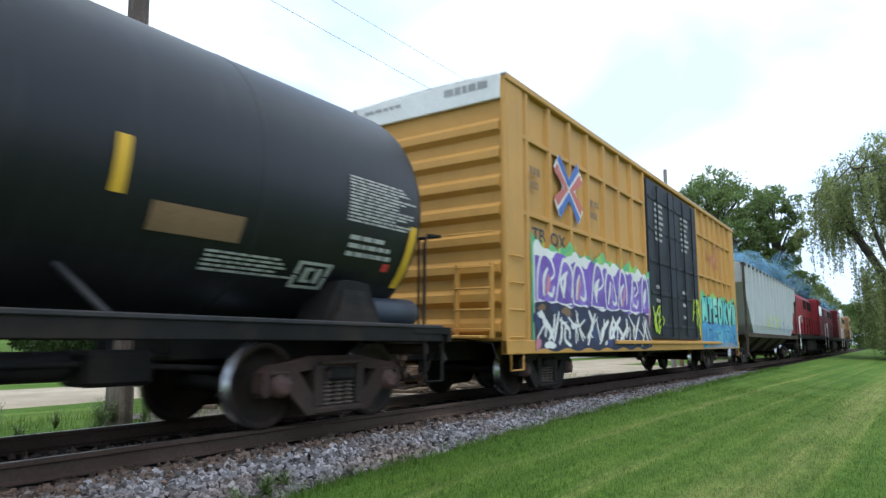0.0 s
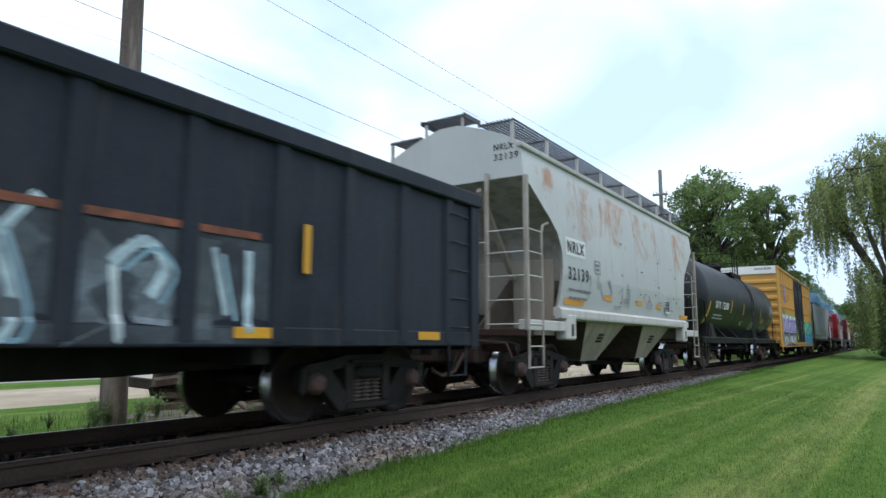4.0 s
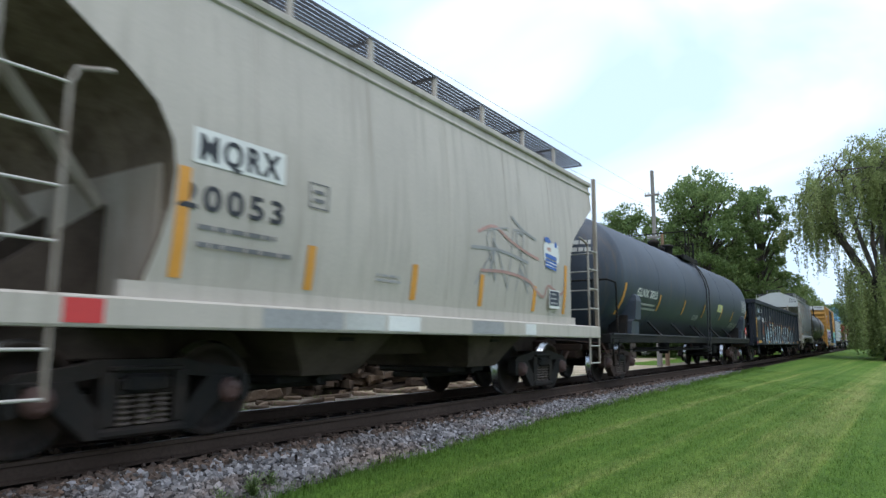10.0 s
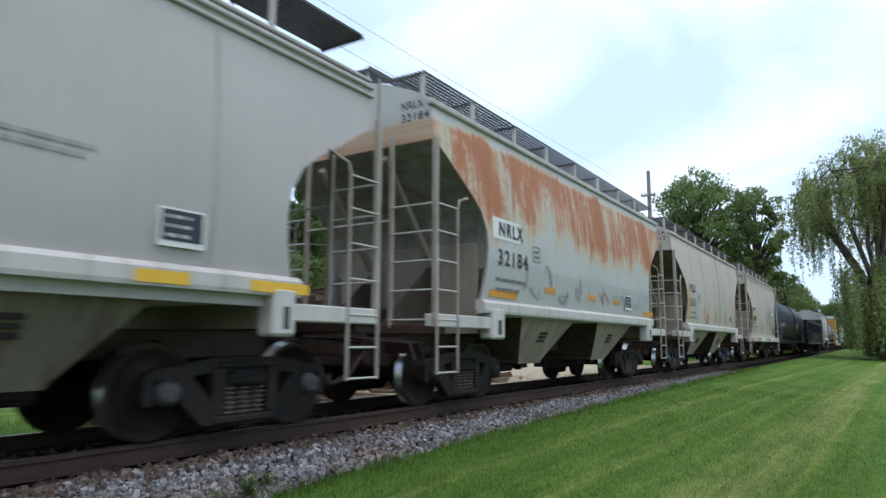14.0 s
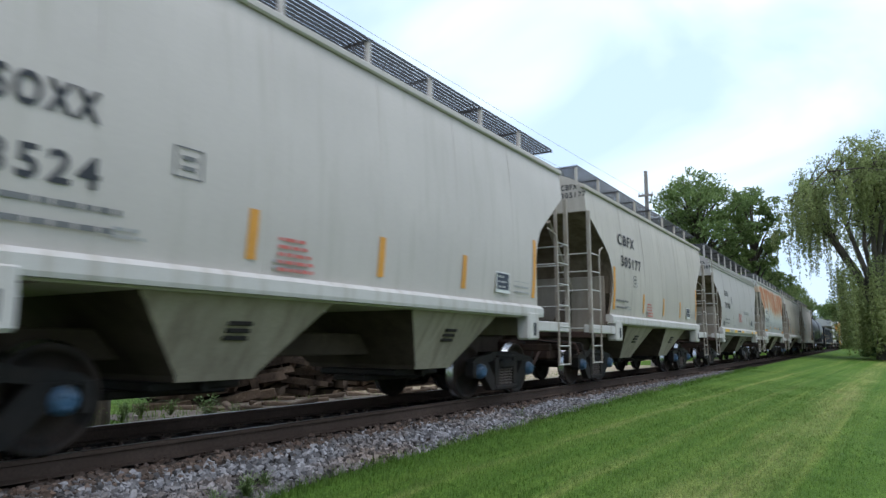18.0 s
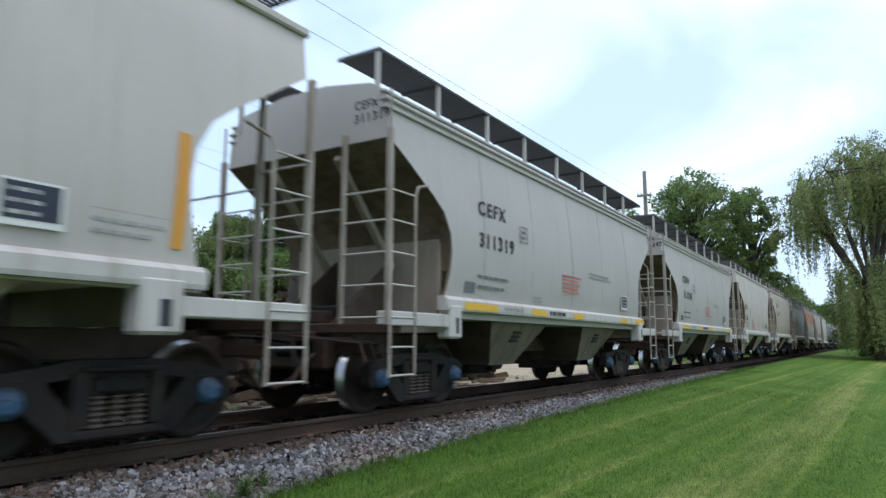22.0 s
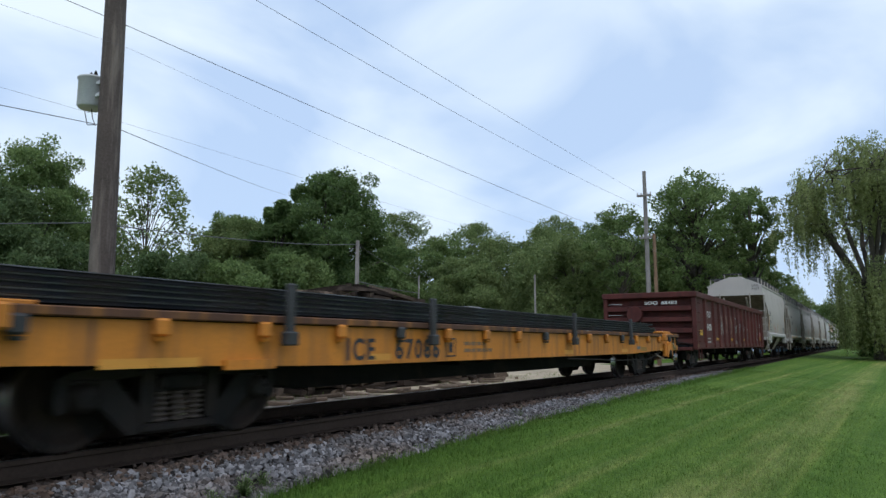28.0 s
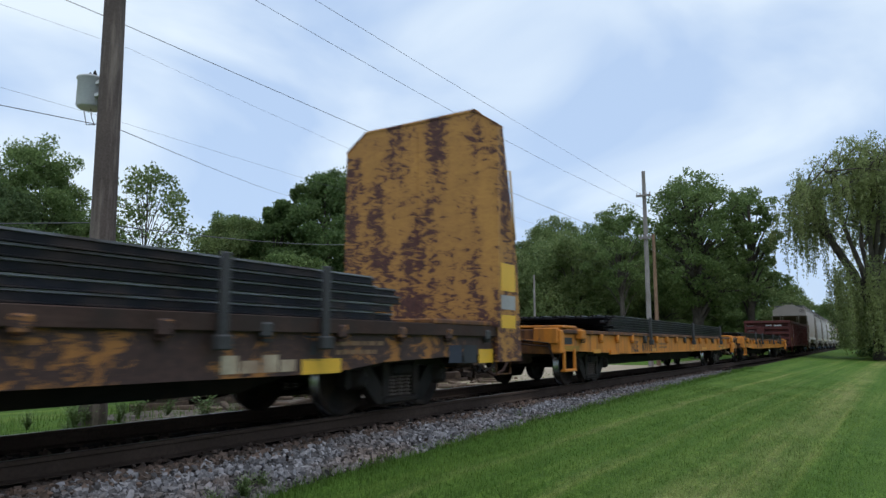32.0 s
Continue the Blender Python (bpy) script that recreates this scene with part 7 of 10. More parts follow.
        for sx in (-1, 1):
            s.rod([(sx * 1.44, y + way * 0.1, 1.0), (sx * 1.44, y + way * 0.1, 0.42), (sx * 1.44, y + way * 0.5, 0.42), (sx * 1.44, y + way * 0.5, 1.0)], 0.02, 5)
        part("stirrup", s, M["black_dull"], car)
        coupler(car, y, -way)
        end_hoses(car, y, -way)
    s = Build()
    s.turn((1.0, L - 0.75, 1.30), "y", [(-0.5, 0.12), (-0.45, 0.19), (0.45, 0.19), (0.5, 0.12)], 12)
    part("brake_cylinder", s, M["tank_grey"], car)
    # top platform, fittings, ladder
    m = L * 0.5 + 0.25
    zt = zc + R - 0.24
    for sx in (-1, 1):
        s = Build()
        s.box(min(sx * 0.55, sx * 1.12), max(sx * 0.55, sx * 1.12), m - 1.25, m + 0.75, zt - 0.02, zt + 0.03, 0.01)
        s.box(min(sx * 1.06, sx * 1.14), max(sx * 1.06, sx * 1.14), m - 1.3, m + 0.8, zt - 0.12, zt + 0.05, 0.02)
        plat = part("top_platform", s, M["black_dull"], car)
    s = Build()
    s.turn((0, m - 0.6, zt + 0.15), "z", [(-0.1, 0.30), (0.16, 0.30), (0.17, 0.34), (0.27, 0.34), (0.30, 0.28), (0.31, 0.001)], 18)
    part("manway", s, M["black_dull"], car)
    s = Build()
    s.turn((0.0, m + 0.35, zt + 0.1), "z", [(0, 0.12), (0.2, 0.12), (0.24, 0.08), (0.25, 0.001)], 12)
    part("safety_valve", s, M["black_dull"], car)
    s = Build()
    s.turn((0.25, m - 0.05, zt + 0.12), "z", [(0, 0.22), (0.34, 0.22), (0.36, 0.26), (0.42, 0.26), (0.46, 0.16), (0.47, 0.001)], 14)
    part("valve_housing", s, M["black_dull"], car)
    s = Build()
    s.turn((0.55, m - (2.75 if lad_y > 9 else 1.2), zt - 0.02), "z", [(0, 0.15), (0.26, 0.15), (0.27, 0.19), (0.35, 0.19), (0.41, 0.10), (0.42, 0.001)], 14)
    part("vent_valve", s, M["black_dull"], car)
    # guard rails round the top platform: two crosswise hoops and their posts
    s = Build().rod([(-1.06, m - 0.90, zt - 0.1), (-1.06, m - 0.90, zt + 0.78), (-0.92, m - 0.90, zt + 0.88), (0.92, m - 0.90, zt + 0.88), (1.06, m - 0.72, zt + 0.91), (1.06, m - 0.32, zt + 0.90), (1.06, m - 0.12, zt + 0.74), (1.06, m - 0.08, zt)], 0.020, 6)
    part("handrail", s, M["black_dull"], plat)
    part("handrail", Build().rod([(1.06, m + 0.42, zt + 0.60), (-1.06, m + 0.42, zt + 0.60)], 0.017, 6), M["black_dull"], plat)
    for x, y, h in ((1.06, m - 0.62, 0.91), (1.06, m + 0.42, 0.68), (1.06, m + 0.56, 0.64), (-1.06, m + 0.42, 0.66)):
        part("rail_post", Build().rod([(x, y, zt - 0.1), (x, y, zt + h)], 0.019, 6), M["black_dull"], plat)
    for sx in (-1, 1):
        s = Build()
        yl = lad_y if lad_y else m + 0.35
        for dy in (0.0, 0.40):
            pts = [(sx * 1.57, yl + dy, 1.02), (sx * 1.585, yl + dy, 1.7)]
            for k in range(6):
                a = -0.12 + k * 0.235
                pts.append((sx * (R + 0.08) * math.cos(a), yl + dy, zc + (R + 0.08) * math.sin(a)))
            s.box(min(sx * 1.54, sx * 1.57), max(sx * 1.54, sx * 1.57), yl + dy - 0.03, yl + dy + 0.03, 0.55, 1.1)
            s.rod(pts, 0.024, 5)
        for k in range(6):
            a = -0.30 + k * 0.265
            x, z = sx * (R + 0.085) * math.cos(a), zc + (R + 0.09) * math.sin(a)
            s.rod([(x, yl, z), (x, yl + 0.40, z)], 0.017, 5)
        for z in (0.60, 1.28, 1.68):
            s.rod([(sx * 1.59, yl, z), (sx * 1.59, yl + 0.40, z)], 0.017, 5)
        part("ladder", s, M["tank_trim"], car)
    s = Build()
    s.box(0.25, 0.75, L - 4.42, L - 3.80, 0.52, 0.84, 0.04)
    s.turn((0.5, L - 5.1, 0.70), "y", [(-0.45, 0.08), (-0.4, 0.13), (0.6, 0.13), (0.68, 0.06)], 12)
    valve = part("brake_valve", s, M["black_dull"], car)
    part("pull_rod", Build().rod([(0.62, 4.2, 0.70), (0.62, L - 4.4, 0.72), (0.45, L - 2.6, 0.62)], 0.035, 6), M["black_dull"], valve)
    part("hanger", Build().box(0.42, 0.56, L - 4.2, L - 4.08, 0.8, 1.1, 0.01), M["black_dull"], valve)
    s = Build()
    s.turn((0.0, m, 0.98), "z", [(-0.42, 0.16), (-0.2, 0.2), (0.1, 0.22)], 12)
    s.rod([(0.3, m - 4.5, 0.78), (0.3, m + 4.5, 0.78)], 0.022, 5)
    s.rod([(-0.35, m - 4.0, 0.72), (-0.35, m + 4.2, 0.72)], 0.022, 5)
    part("bottom_outlet", s, M["black_dull"], car)
    for y in (1.66, L - 1.66):
        truck(car, rear, y, frame_mat, cap)
    for text, hgt, y, z, wide in mark:
        lt = letters(text, hgt, 0, y, z, 1.0, 1.06, width=wide)
        lt.v = [(shell(v[2]), v[1], v[2]) for v in lt.v]
        part("lettering", lt, M["mark_white"], car)

    def print_rows(y, z, rows, w, hh=0.05, gap=0.05, key="mark_grey"):
        q = Build()
        bars(q, 0, y, z, rows, w, hh, gap, rnd)
        q.v = [(shell(v[2]), v[1], v[2]) for v in q.v]
        part("small_print", q, M[key], car)
    print_rows(y_mark, 1.95, 2, 1.8, 0.05, 0.06)
    if not extras or extras is gatx_extras:
        print_rows(L * 0.5 + 1.45, 1.86, 5, 1.1, 0.03, 0.035)
    print_rows(L - 3.7, 1.76, 5, 1.15, 0.022, 0.018)
    print_rows(L - 2.05, 2.78, 14, 1.2, 0.022, 0.016)
    print_rows(L - 1.95, 2.12, 3, 0.85, 0.05, 0.04)
    print_rows(L * 0.5 - 1.0, 1.85, 4, 0.8, 0.022, 0.022)
    fr = Build()
    for a, c, e, f in ((0, .5, 0, .05), (0, .5, .4, .45), (0, .06, 0, .45), (.44, .5, 0, .45), (.12, .2, .1, .35), (.12, .26, .1, .15), (.12, .26, .3, .35), (.3, .38, .1, .35)):
        fr.add([(0, L - 2.55 + a, 1.50 + e * 0.6), (0, L - 2.55 + c, 1.50 + e * 0.6), (0, L - 2.55 + c, 1.50 + f * 0.6), (0, L - 2.55 + a, 1.50 + f * 0.6)], [(0, 1, 2, 3)])
    fr.v = [(shell(v[2]), v[1], v[2]) for v in fr.v]
    part("outlined_box", fr, M["mark_grey"], car)
    for y in bands:
        decal(car, "reflector_stripe", 0, y, y + 0.12, band_z[0], band_z[1], stripe, shell)
    for y in (0.98, L - 0.85):
        decal(car, "reflector_stripe", 0, y - 0.07, y + 0.07, 1.60, 2.35, stripe, lambda z: shell(z))
    for s_, yy in ((-1, 0.0), (1, L)):
        qq = Build()
        ye = 0.62
        bars(qq, ye if s_ < 0 else L - ye, 0.3, 3.35, 2, 0.7, 0.1, 0.08, rnd, side=2)
        qq.v = [(v[0], (0.12 + head * (1 - math.sqrt(max(0, 1 - min(1, (math.hypot(v[0], v[2] - zc) / R)) ** 2))) - 0.015), v[2]) for v in qq.v]
        if s_ < 0:
            part("end_print", qq, M["mark_grey"], car)
    if extras:
        extras(car, L, shell, rnd)
    return car


def gatx_extras(car, L, shell, rnd):
    decal(car, "primer_patch", 0, 11.9, 12.85, 1.84, 2.08, "patch_brown", shell)
    decal(car, "red_tag", 0, 15.0, 15.12, 1.77, 1.86, "red_tape", shell)
    scrawl(car, lambda z: shell(z) + 0.002, 4.9, 7.6, 1.7, 1.95, rnd, "strap", 6, 0.012, 0.5)


def glnx_extras(car, L, shell, rnd):
    decal(car, "placard", 0, 11.85, 12.7, 2.10, 2.36, "patch_yellow", shell)
    q = Build()
    bars(q, 0, 11.95, 2.33, 4, 0.65, 0.025, 0.028, rnd)
    q.v = [(shell(v[2]) + 0.005, v[1], v[2]) for v in q.v]
    part("placard_print", q, M["mark_dim"], car)
    for y in (L - 0.95,):
        q = Build()
        q.add([(1.475, y - 0.17, 1.45), (1.475, y, 1.28), (1.475, y + 0.17, 1.45), (1.475, y, 1.62), (1.455, y - 0.17, 1.45), (1.455, y, 1.28), (1.455, y + 0.17, 1.45), (1.455, y, 1.62)],
              [(0, 1, 2, 3), (7, 6, 5, 4), (0, 4, 5, 1), (1, 5, 6, 2), (2, 6, 7, 3), (3, 7, 4, 0)])
        pl = part("hazard_placard", q, M["red_tape"], car, "red diamond placard")
        q = Build()
        q.box(1.42, 1.456, y - 0.03, y + 0.03, 1.1, 1.45, 0)
        q.box(1.476, 1.479, y - 0.09, y + 0.09, 1.41, 1.49, 0)
        part("placard_holder", q, M["mark_white"], pl)


# ---- gondolas
def gondola(label, rear, L, top, bottom, paint, seed, posts, extras, cap="red_cap", rib=0.03, proud=0.085):
    rnd = random.Random(seed)
    car = car_thing("gondola_car", label, rear, "freight car")
    W = 1.56
    for sx in (-1, 1):
        s = Build()
        s.box(min(sx * (W - 0.05), sx * W), max(sx * (W - 0.05), sx * W), 0.05, L - 0.05, bottom, top - 0.1, 0)
        part("side", s, paint, car)
        s = Build()
        s.box(min(sx * (W - 0.10), sx * (W + 0.09)), max(sx * (W - 0.10), sx * (W + 0.09)), 0.0, L, top - 0.2, top, 0.02)
        part("top_chord", s, paint, car)
        s = Build()
        s.box(min(sx * (W - 0.08), sx * (W + 0.03)), max(sx * (W - 0.08), sx * (W + 0.03)), 0.0, L, bottom - 0.03, bottom + 0.16, 0.015)
        part("side_sill", s, paint, car)
        for y in posts:
            s = Build()
            s.prism([(sx * (W - 0.01), y - 0.11), (sx * (W + proud), y - 0.075), (sx * (W + proud), y + 0.075), (sx * (W - 0.01), y + 0.11)][::-sx], bottom + 0.02, top - 0.18, "z")
            part("side_post", s, paint, car)
        for y in (0.0, L - 0.2):
            s = Build()
            s.box(min(sx * (W - 0.1), sx * (W + 0.05)), max(sx * (W - 0.1), sx * (W + 0.05)), y, y + 0.2, bottom - 0.05, top - 0.19, 0.015)
            part("corner_post", s, paint, car)
        for y in (0.3, L - 0.75):
            for k in range(5):
                z = bottom + 0.22 + k * (top - bottom - 0.5) / 4.3
                part("rung", Build().rod([(sx * (W + 0.01), y, z), (sx * (W + 0.07), y + 0.03, z), (sx * (W + 0.07), y + 0.42, z), (sx * (W + 0.01), y + 0.45, z)], 0.013, 5), paint, car)
            s = Build()
            s.rod([(sx * (W + 0.02), y, bottom), (sx * (W + 0.02), y, bottom - 0.42), (sx * (W + 0.02), y + 0.42, bottom - 0.42), (sx * (W + 0.02), y + 0.42, bottom)], 0.02, 5)
            part("ladder", s, paint, car)
    s = Build()
    s.box(-W + 0.04, W - 0.04, 0.1, L - 0.1, bottom + 0.05, bottom + 0.12, 0)
    part("floor", s, M["gon_black"], car)
    for y, way in ((0.0, -1), (L, 1)):
        s = Build()
        a, c = sorted((y - way * 0.34, y - way * 0.28))
        s.box(-W + 0.04, W - 0.04, a, c, bottom + 0.05, top - 0.1, 0)
        part("end", s, paint, car)
        s = Build()
        a, c = sorted((y - way * 0.30, y + way * 0.05))
        s.box(-W - 0.08, W + 0.08, a, c, top - 0.19, top + 0.005, 0.02)
        part("end_chord", s, paint, car)
        if rib < 0:
            # plain middle panel between two ladder wells
            a, c = sorted((y - way * 0.30, y + way * 0.01))
            part("end_panel", Build().box(-0.85, 0.80, a, c, bottom + 0.42, top - 0.19, 0.02), paint, car)
            part("end_panel", Build().box(-0.85, 0.80, min(y - way * 0.28, y - way * 0.06), max(y - way * 0.28, y - way * 0.06), bottom + 0.10, bottom + 0.30, 0.02), paint, car)
            for x0, x1 in ((0.80, 1.46), (-1.46, -0.85)):
                for k in range(5):
                    z = bottom + 0.10 + k * (top - bottom - 0.35) / 4.4
                    a, c = sorted((y - way * 0.26, y + way * 0.01))
                    part("ladder_tread", Build().box(x0, x1, a, c, z, z + 0.07, 0.01), paint, car)
            for x0 in (1.30, -1.46):
                a, c = sorted((y - way * 0.28, y + way * 0.015))
                part("ladder_post", Build().box(x0, x0 + 0.16, a, c, bottom, top - 0.19, 0.015), paint, car)
        else:
            for k in range(4):
                z = bottom + 0.22 + k * (top - bottom - 0.40) / 4
                s = Build()
                y0, y1 = y - way * 0.30, y + way * rib
                s.prism([(y0, z - 0.11), (y1, z - 0.075), (y1, z + 0.075), (y0, z + 0.11)][::-way], -W + 0.1, W - 0.1, "x")
                part("end_rib", s, paint, car)
            for k in range(4):
                z = bottom + 0.36 + k * (top - bottom - 0.6) / 3.4
                part("end_rung", Build().rod([(-1.40, y + way * 0.02, z), (-1.40, y + way * 0.10, z), (-0.92, y + way * 0.10, z), (-0.92, y + way * 0.02, z)], 0.013, 5), M["mark_dim"], car)
            part("brake_platform", Build().box(-0.95, -0.1, min(y, y + way * 0.26), max(y, y + way * 0.26), bottom + 0.30, bottom + 0.34, 0.006), M["black_dull"], car)
        s = Build()
        a, c = sorted((y, y + way * 0.22))
        s.box(-1.45, 1.45, a, c, bottom - 0.08, bottom + 0.03, 0.01)
        part("end_sill", s, paint, car)
        coupler(car, y, way)
    s = Build()
    s.turn((-0.45, -0.12 if rib >= 0 else 0.02, (top + bottom) / 2 + 0.2), "y", [(-0.03, 0.27), (0.0, 0.29), (0.03, 0.27)], 20)
    brake = part("hand_brake", s, paint, car)
    part("brake_housing", Build().box(-0.66, -0.26, -0.10 if rib >= 0 else 0.02, 0.12, (top + bottom) / 2 - 0.12, (top + bottom) / 2 + 0.46, 0.03), M["black_dull"], brake)
    part("brake_chain_rod", Build().rod([(-0.45, -0.06 if rib >= 0 else 0.05, (top + bottom) / 2 - 0.1), (-0.45, 0.05, bottom + 0.1)], 0.02, 5), M["black_dull"], brake)
    b = Build()
    b.prism([(0.05, bottom), (0.05, 0.64), (3.6, 0.62), (4.6, 0.58), (L - 4.6, 0.58), (L - 3.6, 0.62), (L - 0.05, 0.64), (L - 0.05, bottom)][::-1], -0.33, 0.33)
    part("centre_sill", b, M["black_dull"], car)
    brake_rig(car, L * 0.5)
    for k in range(5):
        y = 3.8 + k * (L - 7.6) / 4
        s = Build()
        s.box(-1.45, 1.45, y - 0.1, y + 0.1, bottom - 0.2, bottom, 0.01)
        part("cross_bearer", s, M["black_dull"], car)
    for y in (1.78, L - 1.78):
        truck(car, rear, y, "truck", cap)
    extras(car, L, W, rnd)
    return car


# strokes of the two large sprayed words on the black gondola, as (along, height)
WORD_ONE = (
    ((4.83, 1.99), (5.43, 1.92)), ((4.74, 1.73), (5.01, 1.75)), ((5.24, 1.76), (5.72, 1.69)), ((5.18, 1.62), (5.20, 1.52), (5.51, 1.53), (5.58, 1.43), (5.46, 1.35), (5.12, 1.33)),
    ((4.92, 1.26), (5.0, 1.08), (5.16, 0.78)), ((5.76, 1.37), (5.61, 1.18), (5.56, 0.95)), ((5.99, 1.94), (6.47, 1.93)), ((6.04, 1.7), (6.13, 1.65), (6.05, 1.26), (6.03, 0.78)),
    ((6.42, 1.86), (6.57, 1.48), (6.64, 1.15), (6.56, 0.83)), ((6.29, 1.3), (6.23, 0.95), (6.26, 0.8)))
WORD_TWO = (
    ((6.9, 1.91), (7.15, 1.86), (7.25, 1.67)), ((6.91, 1.46), (7.05, 1.23), (7.24, 1.03)), ((7.6, 1.58), (7.44, 1.25), (7.32, 0.96)), ((7.88, 1.94), (8.34, 1.86), (8.46, 1.52), (8.34, 1.2), (8.03, 1.0)),
    ((7.47, 1.88), (7.5, 1.64), (7.62, 1.6)), ((8.89, 1.95), (9.01, 1.88), (9.52, 1.89), (9.5, 1.62), (9.05, 1.55)), ((9.5, 1.58), (9.22, 1.41), (8.89, 1.36)), ((9.36, 1.31), (9.0, 0.89)),
    ((8.9, 1.9), (8.95, 1.4), (8.88, 0.85)), ((8.44, 1.44), (8.4, 0.8)))
WORD_THREE = (
    ((10.19, 1.75), (10.55, 1.81)), ((10.19, 1.7), (10.28, 1.44), (10.42, 1.39), (10.52, 0.8)), ((10.97, 1.8), (11.27, 1.85), (11.52, 1.8), (11.5, 1.59), (11.14, 1.52)), ((11.07, 1.37), (11.24, 1.08)),
    ((11.45, 1.39), (11.44, 0.8)), ((12.0, 1.88), (12.46, 1.91), (12.43, 1.63), (12.03, 1.6)), ((12.21, 1.36), (12.36, 1.26), (12.01, 1.2)), ((12.0, 0.99), (12.5, 1.0)), ((12.02, 1.9), (12.0, 1.0)))
WORD_FOUR = (
    ((13.11, 1.95), (13.0, 1.22), (13.22, 1.0), (13.48, 1.46), (13.45, 1.9)), ((14.16, 1.72), (14.35, 1.13), (14.2, 0.83)), ((14.45, 1.95), (14.1, 1.49)), ((15.0, 1.51), (15.26, 1.71), (15.46, 1.53), (15.33, 1.27)),
    ((15.02, 1.5), (15.1, 0.8)), ((15.92, 1.74), (16.08, 1.15)), ((16.3, 1.75), (16.32, 1.0)), ((12.95, 1.9), (13.05, 1.2)), ((14.0, 1.85), (13.98, 0.9)))


def cp_extras(car, L, W, rnd):
    x = W + 0.006
    decal(car, "reflector_stripe", W + 0.055, 0.04, 0.17, 1.22, 2.18, "stripe_amber")
    decal(car, "reflector_stripe", x + 0.03, 0.72, 1.66, 0.96, 1.07, "stripe_amber")
    decal(car, "reflector_tape", W + 0.055, 0.06, 0.2, 0.93, 1.03, "red_tape")
    part("lettering", letters("CP", 0.20, x, 2.16, 2.47, width=0.40), M["mark_white"], car)
    part("lettering", letters("3555", 0.21, x, 2.15, 2.01, width=0.76), M["mark_white"], car)
    part("lettering", letters("87", 0.21, x, 3.28, 2.02, width=0.30), M["mark_white"], car)
    s = Build()
    bars(s, x, 2.1, 1.22, 2, 0.9, 0.05, 0.1, rnd)
    bars(s, x, 0.6, 0.92, 1, 1.2, 0.03, 0, rnd)
    part("small_print", s, M["mark_grey"], car)
    s = Build()
    for pts in ([(5.2, 2.42), (5.5, 2.42)], [(5.2, 2.18), (5.5, 2.18)], [(5.2, 2.42), (5.2, 2.18)], [(5.5, 2.42), (5.5, 2.18)], [(5.3, 2.3), (5.42, 2.3)]):
        ribbon(s, pts, 0.012, lambda z: x)
    part("outlined_box", s, M["mark_grey"], car)
    scrawl(car, lambda z: x, 0.75, 1.8, 2.42, 2.70, rnd, "g_ice", 6, 0.013, 0.28)
    scrawl(car, lambda z: x, 0.75, 1.75, 2.05, 2.32, rnd, "g_ice", 5, 0.013, 0.28)
    f = lambda z: x + 0.001
    # two sprayed words over wall and sill: a thin grey field, pale blue outlines, an orange edge above
    def wall(off):
        return lambda z: x + off + (0.031 if z < 1.068 else 0.0)

    for y0, y1, z1 in ((3.2, 9.5, 1.90), (10.1, 16.6, 1.86)):
        b = Build()
        band(b, x - 0.002, y0, y1, 1.11, z1, 0.05, rnd)
        part("paint_haze", b, M["g_thin"], car)
        b = Build()
        b.add([(W + 0.0335, y0, 0.90), (W + 0.0335, y1, 0.90), (W + 0.0335, y1, 1.04), (W + 0.0335, y0, 1.04)], [(0, 1, 2, 3)])
        part("paint_haze", b, M["g_thin"], car)
    # panels of a paler fill, broken by bare strips
    for k in range(26):
        y = 3.3 + 0.5 * k + rnd.uniform(-0.08, 0.08)
        if 9.45 < y < 10.2:
            continue
        b = Build()
        z0, z1 = rnd.uniform(0.93, 1.2), rnd.uniform(1.45, 1.86)
        ribbon(b, smooth_line([(y, z0), (y + rnd.uniform(-0.12, 0.12), (z0 + z1) / 2), (y + rnd.uniform(-0.15, 0.15), z1)], 8), [rnd.uniform(0.10, 0.19) for _ in range(8)], wall(0.0006 * (k % 3)))
        part("paint_fill", b, M["g_sky" if y < 4.6 else ("g_haze", "g_fill", "g_haze")[k % 3]], car)
    for word in (WORD_ONE, WORD_TWO, WORD_THREE, WORD_FOUR):
        for i, pts in enumerate(word):
            b = Build()
            line = [(y, max(0.935, z)) for y, z in smooth_line(pts, 7 * len(pts))]
            wide = 0.048 if i % 3 == 0 else 0.036
            ribbon(b, line, [wide * rnd.uniform(0.8, 1.15) for _ in line], wall(0.004 + 0.0006 * (i % 4)))
            part("paint_outline", b, M["g_ice" if i % 4 else "g_bright"], car)
            if i % 2:
                b = Build()
                ribbon(b, [(y + 0.10, max(0.92, z - 0.05)) for y, z in line], 0.020, wall(0.007 + 0.0005 * (i % 4)))
                part("paint_stroke", b, M["g_sky"], car)
    # the first letter, in solid pale blue
    for i, (pts, w) in enumerate(((((3.35, 1.85), (3.45, 1.35), (3.4, 0.9)), 0.12), (((4.45, 1.62), (4.15, 1.42), (4.4, 1.15), (4.5, 0.86)), 0.10), (((3.5, 1.3), (3.95, 1.5), (4.4, 1.75)), 0.09), (((3.6, 1.2), (3.95, 0.95), (4.1, 0.82)), 0.10))):
        b = Build()
        ribbon(b, [(y, max(0.985, z)) for y, z in smooth_line(pts, 14)], w, wall(0.003 + 0.0007 * i))
        part("paint_shape", b, M["g_ice" if i % 2 else "g_sky"], car)
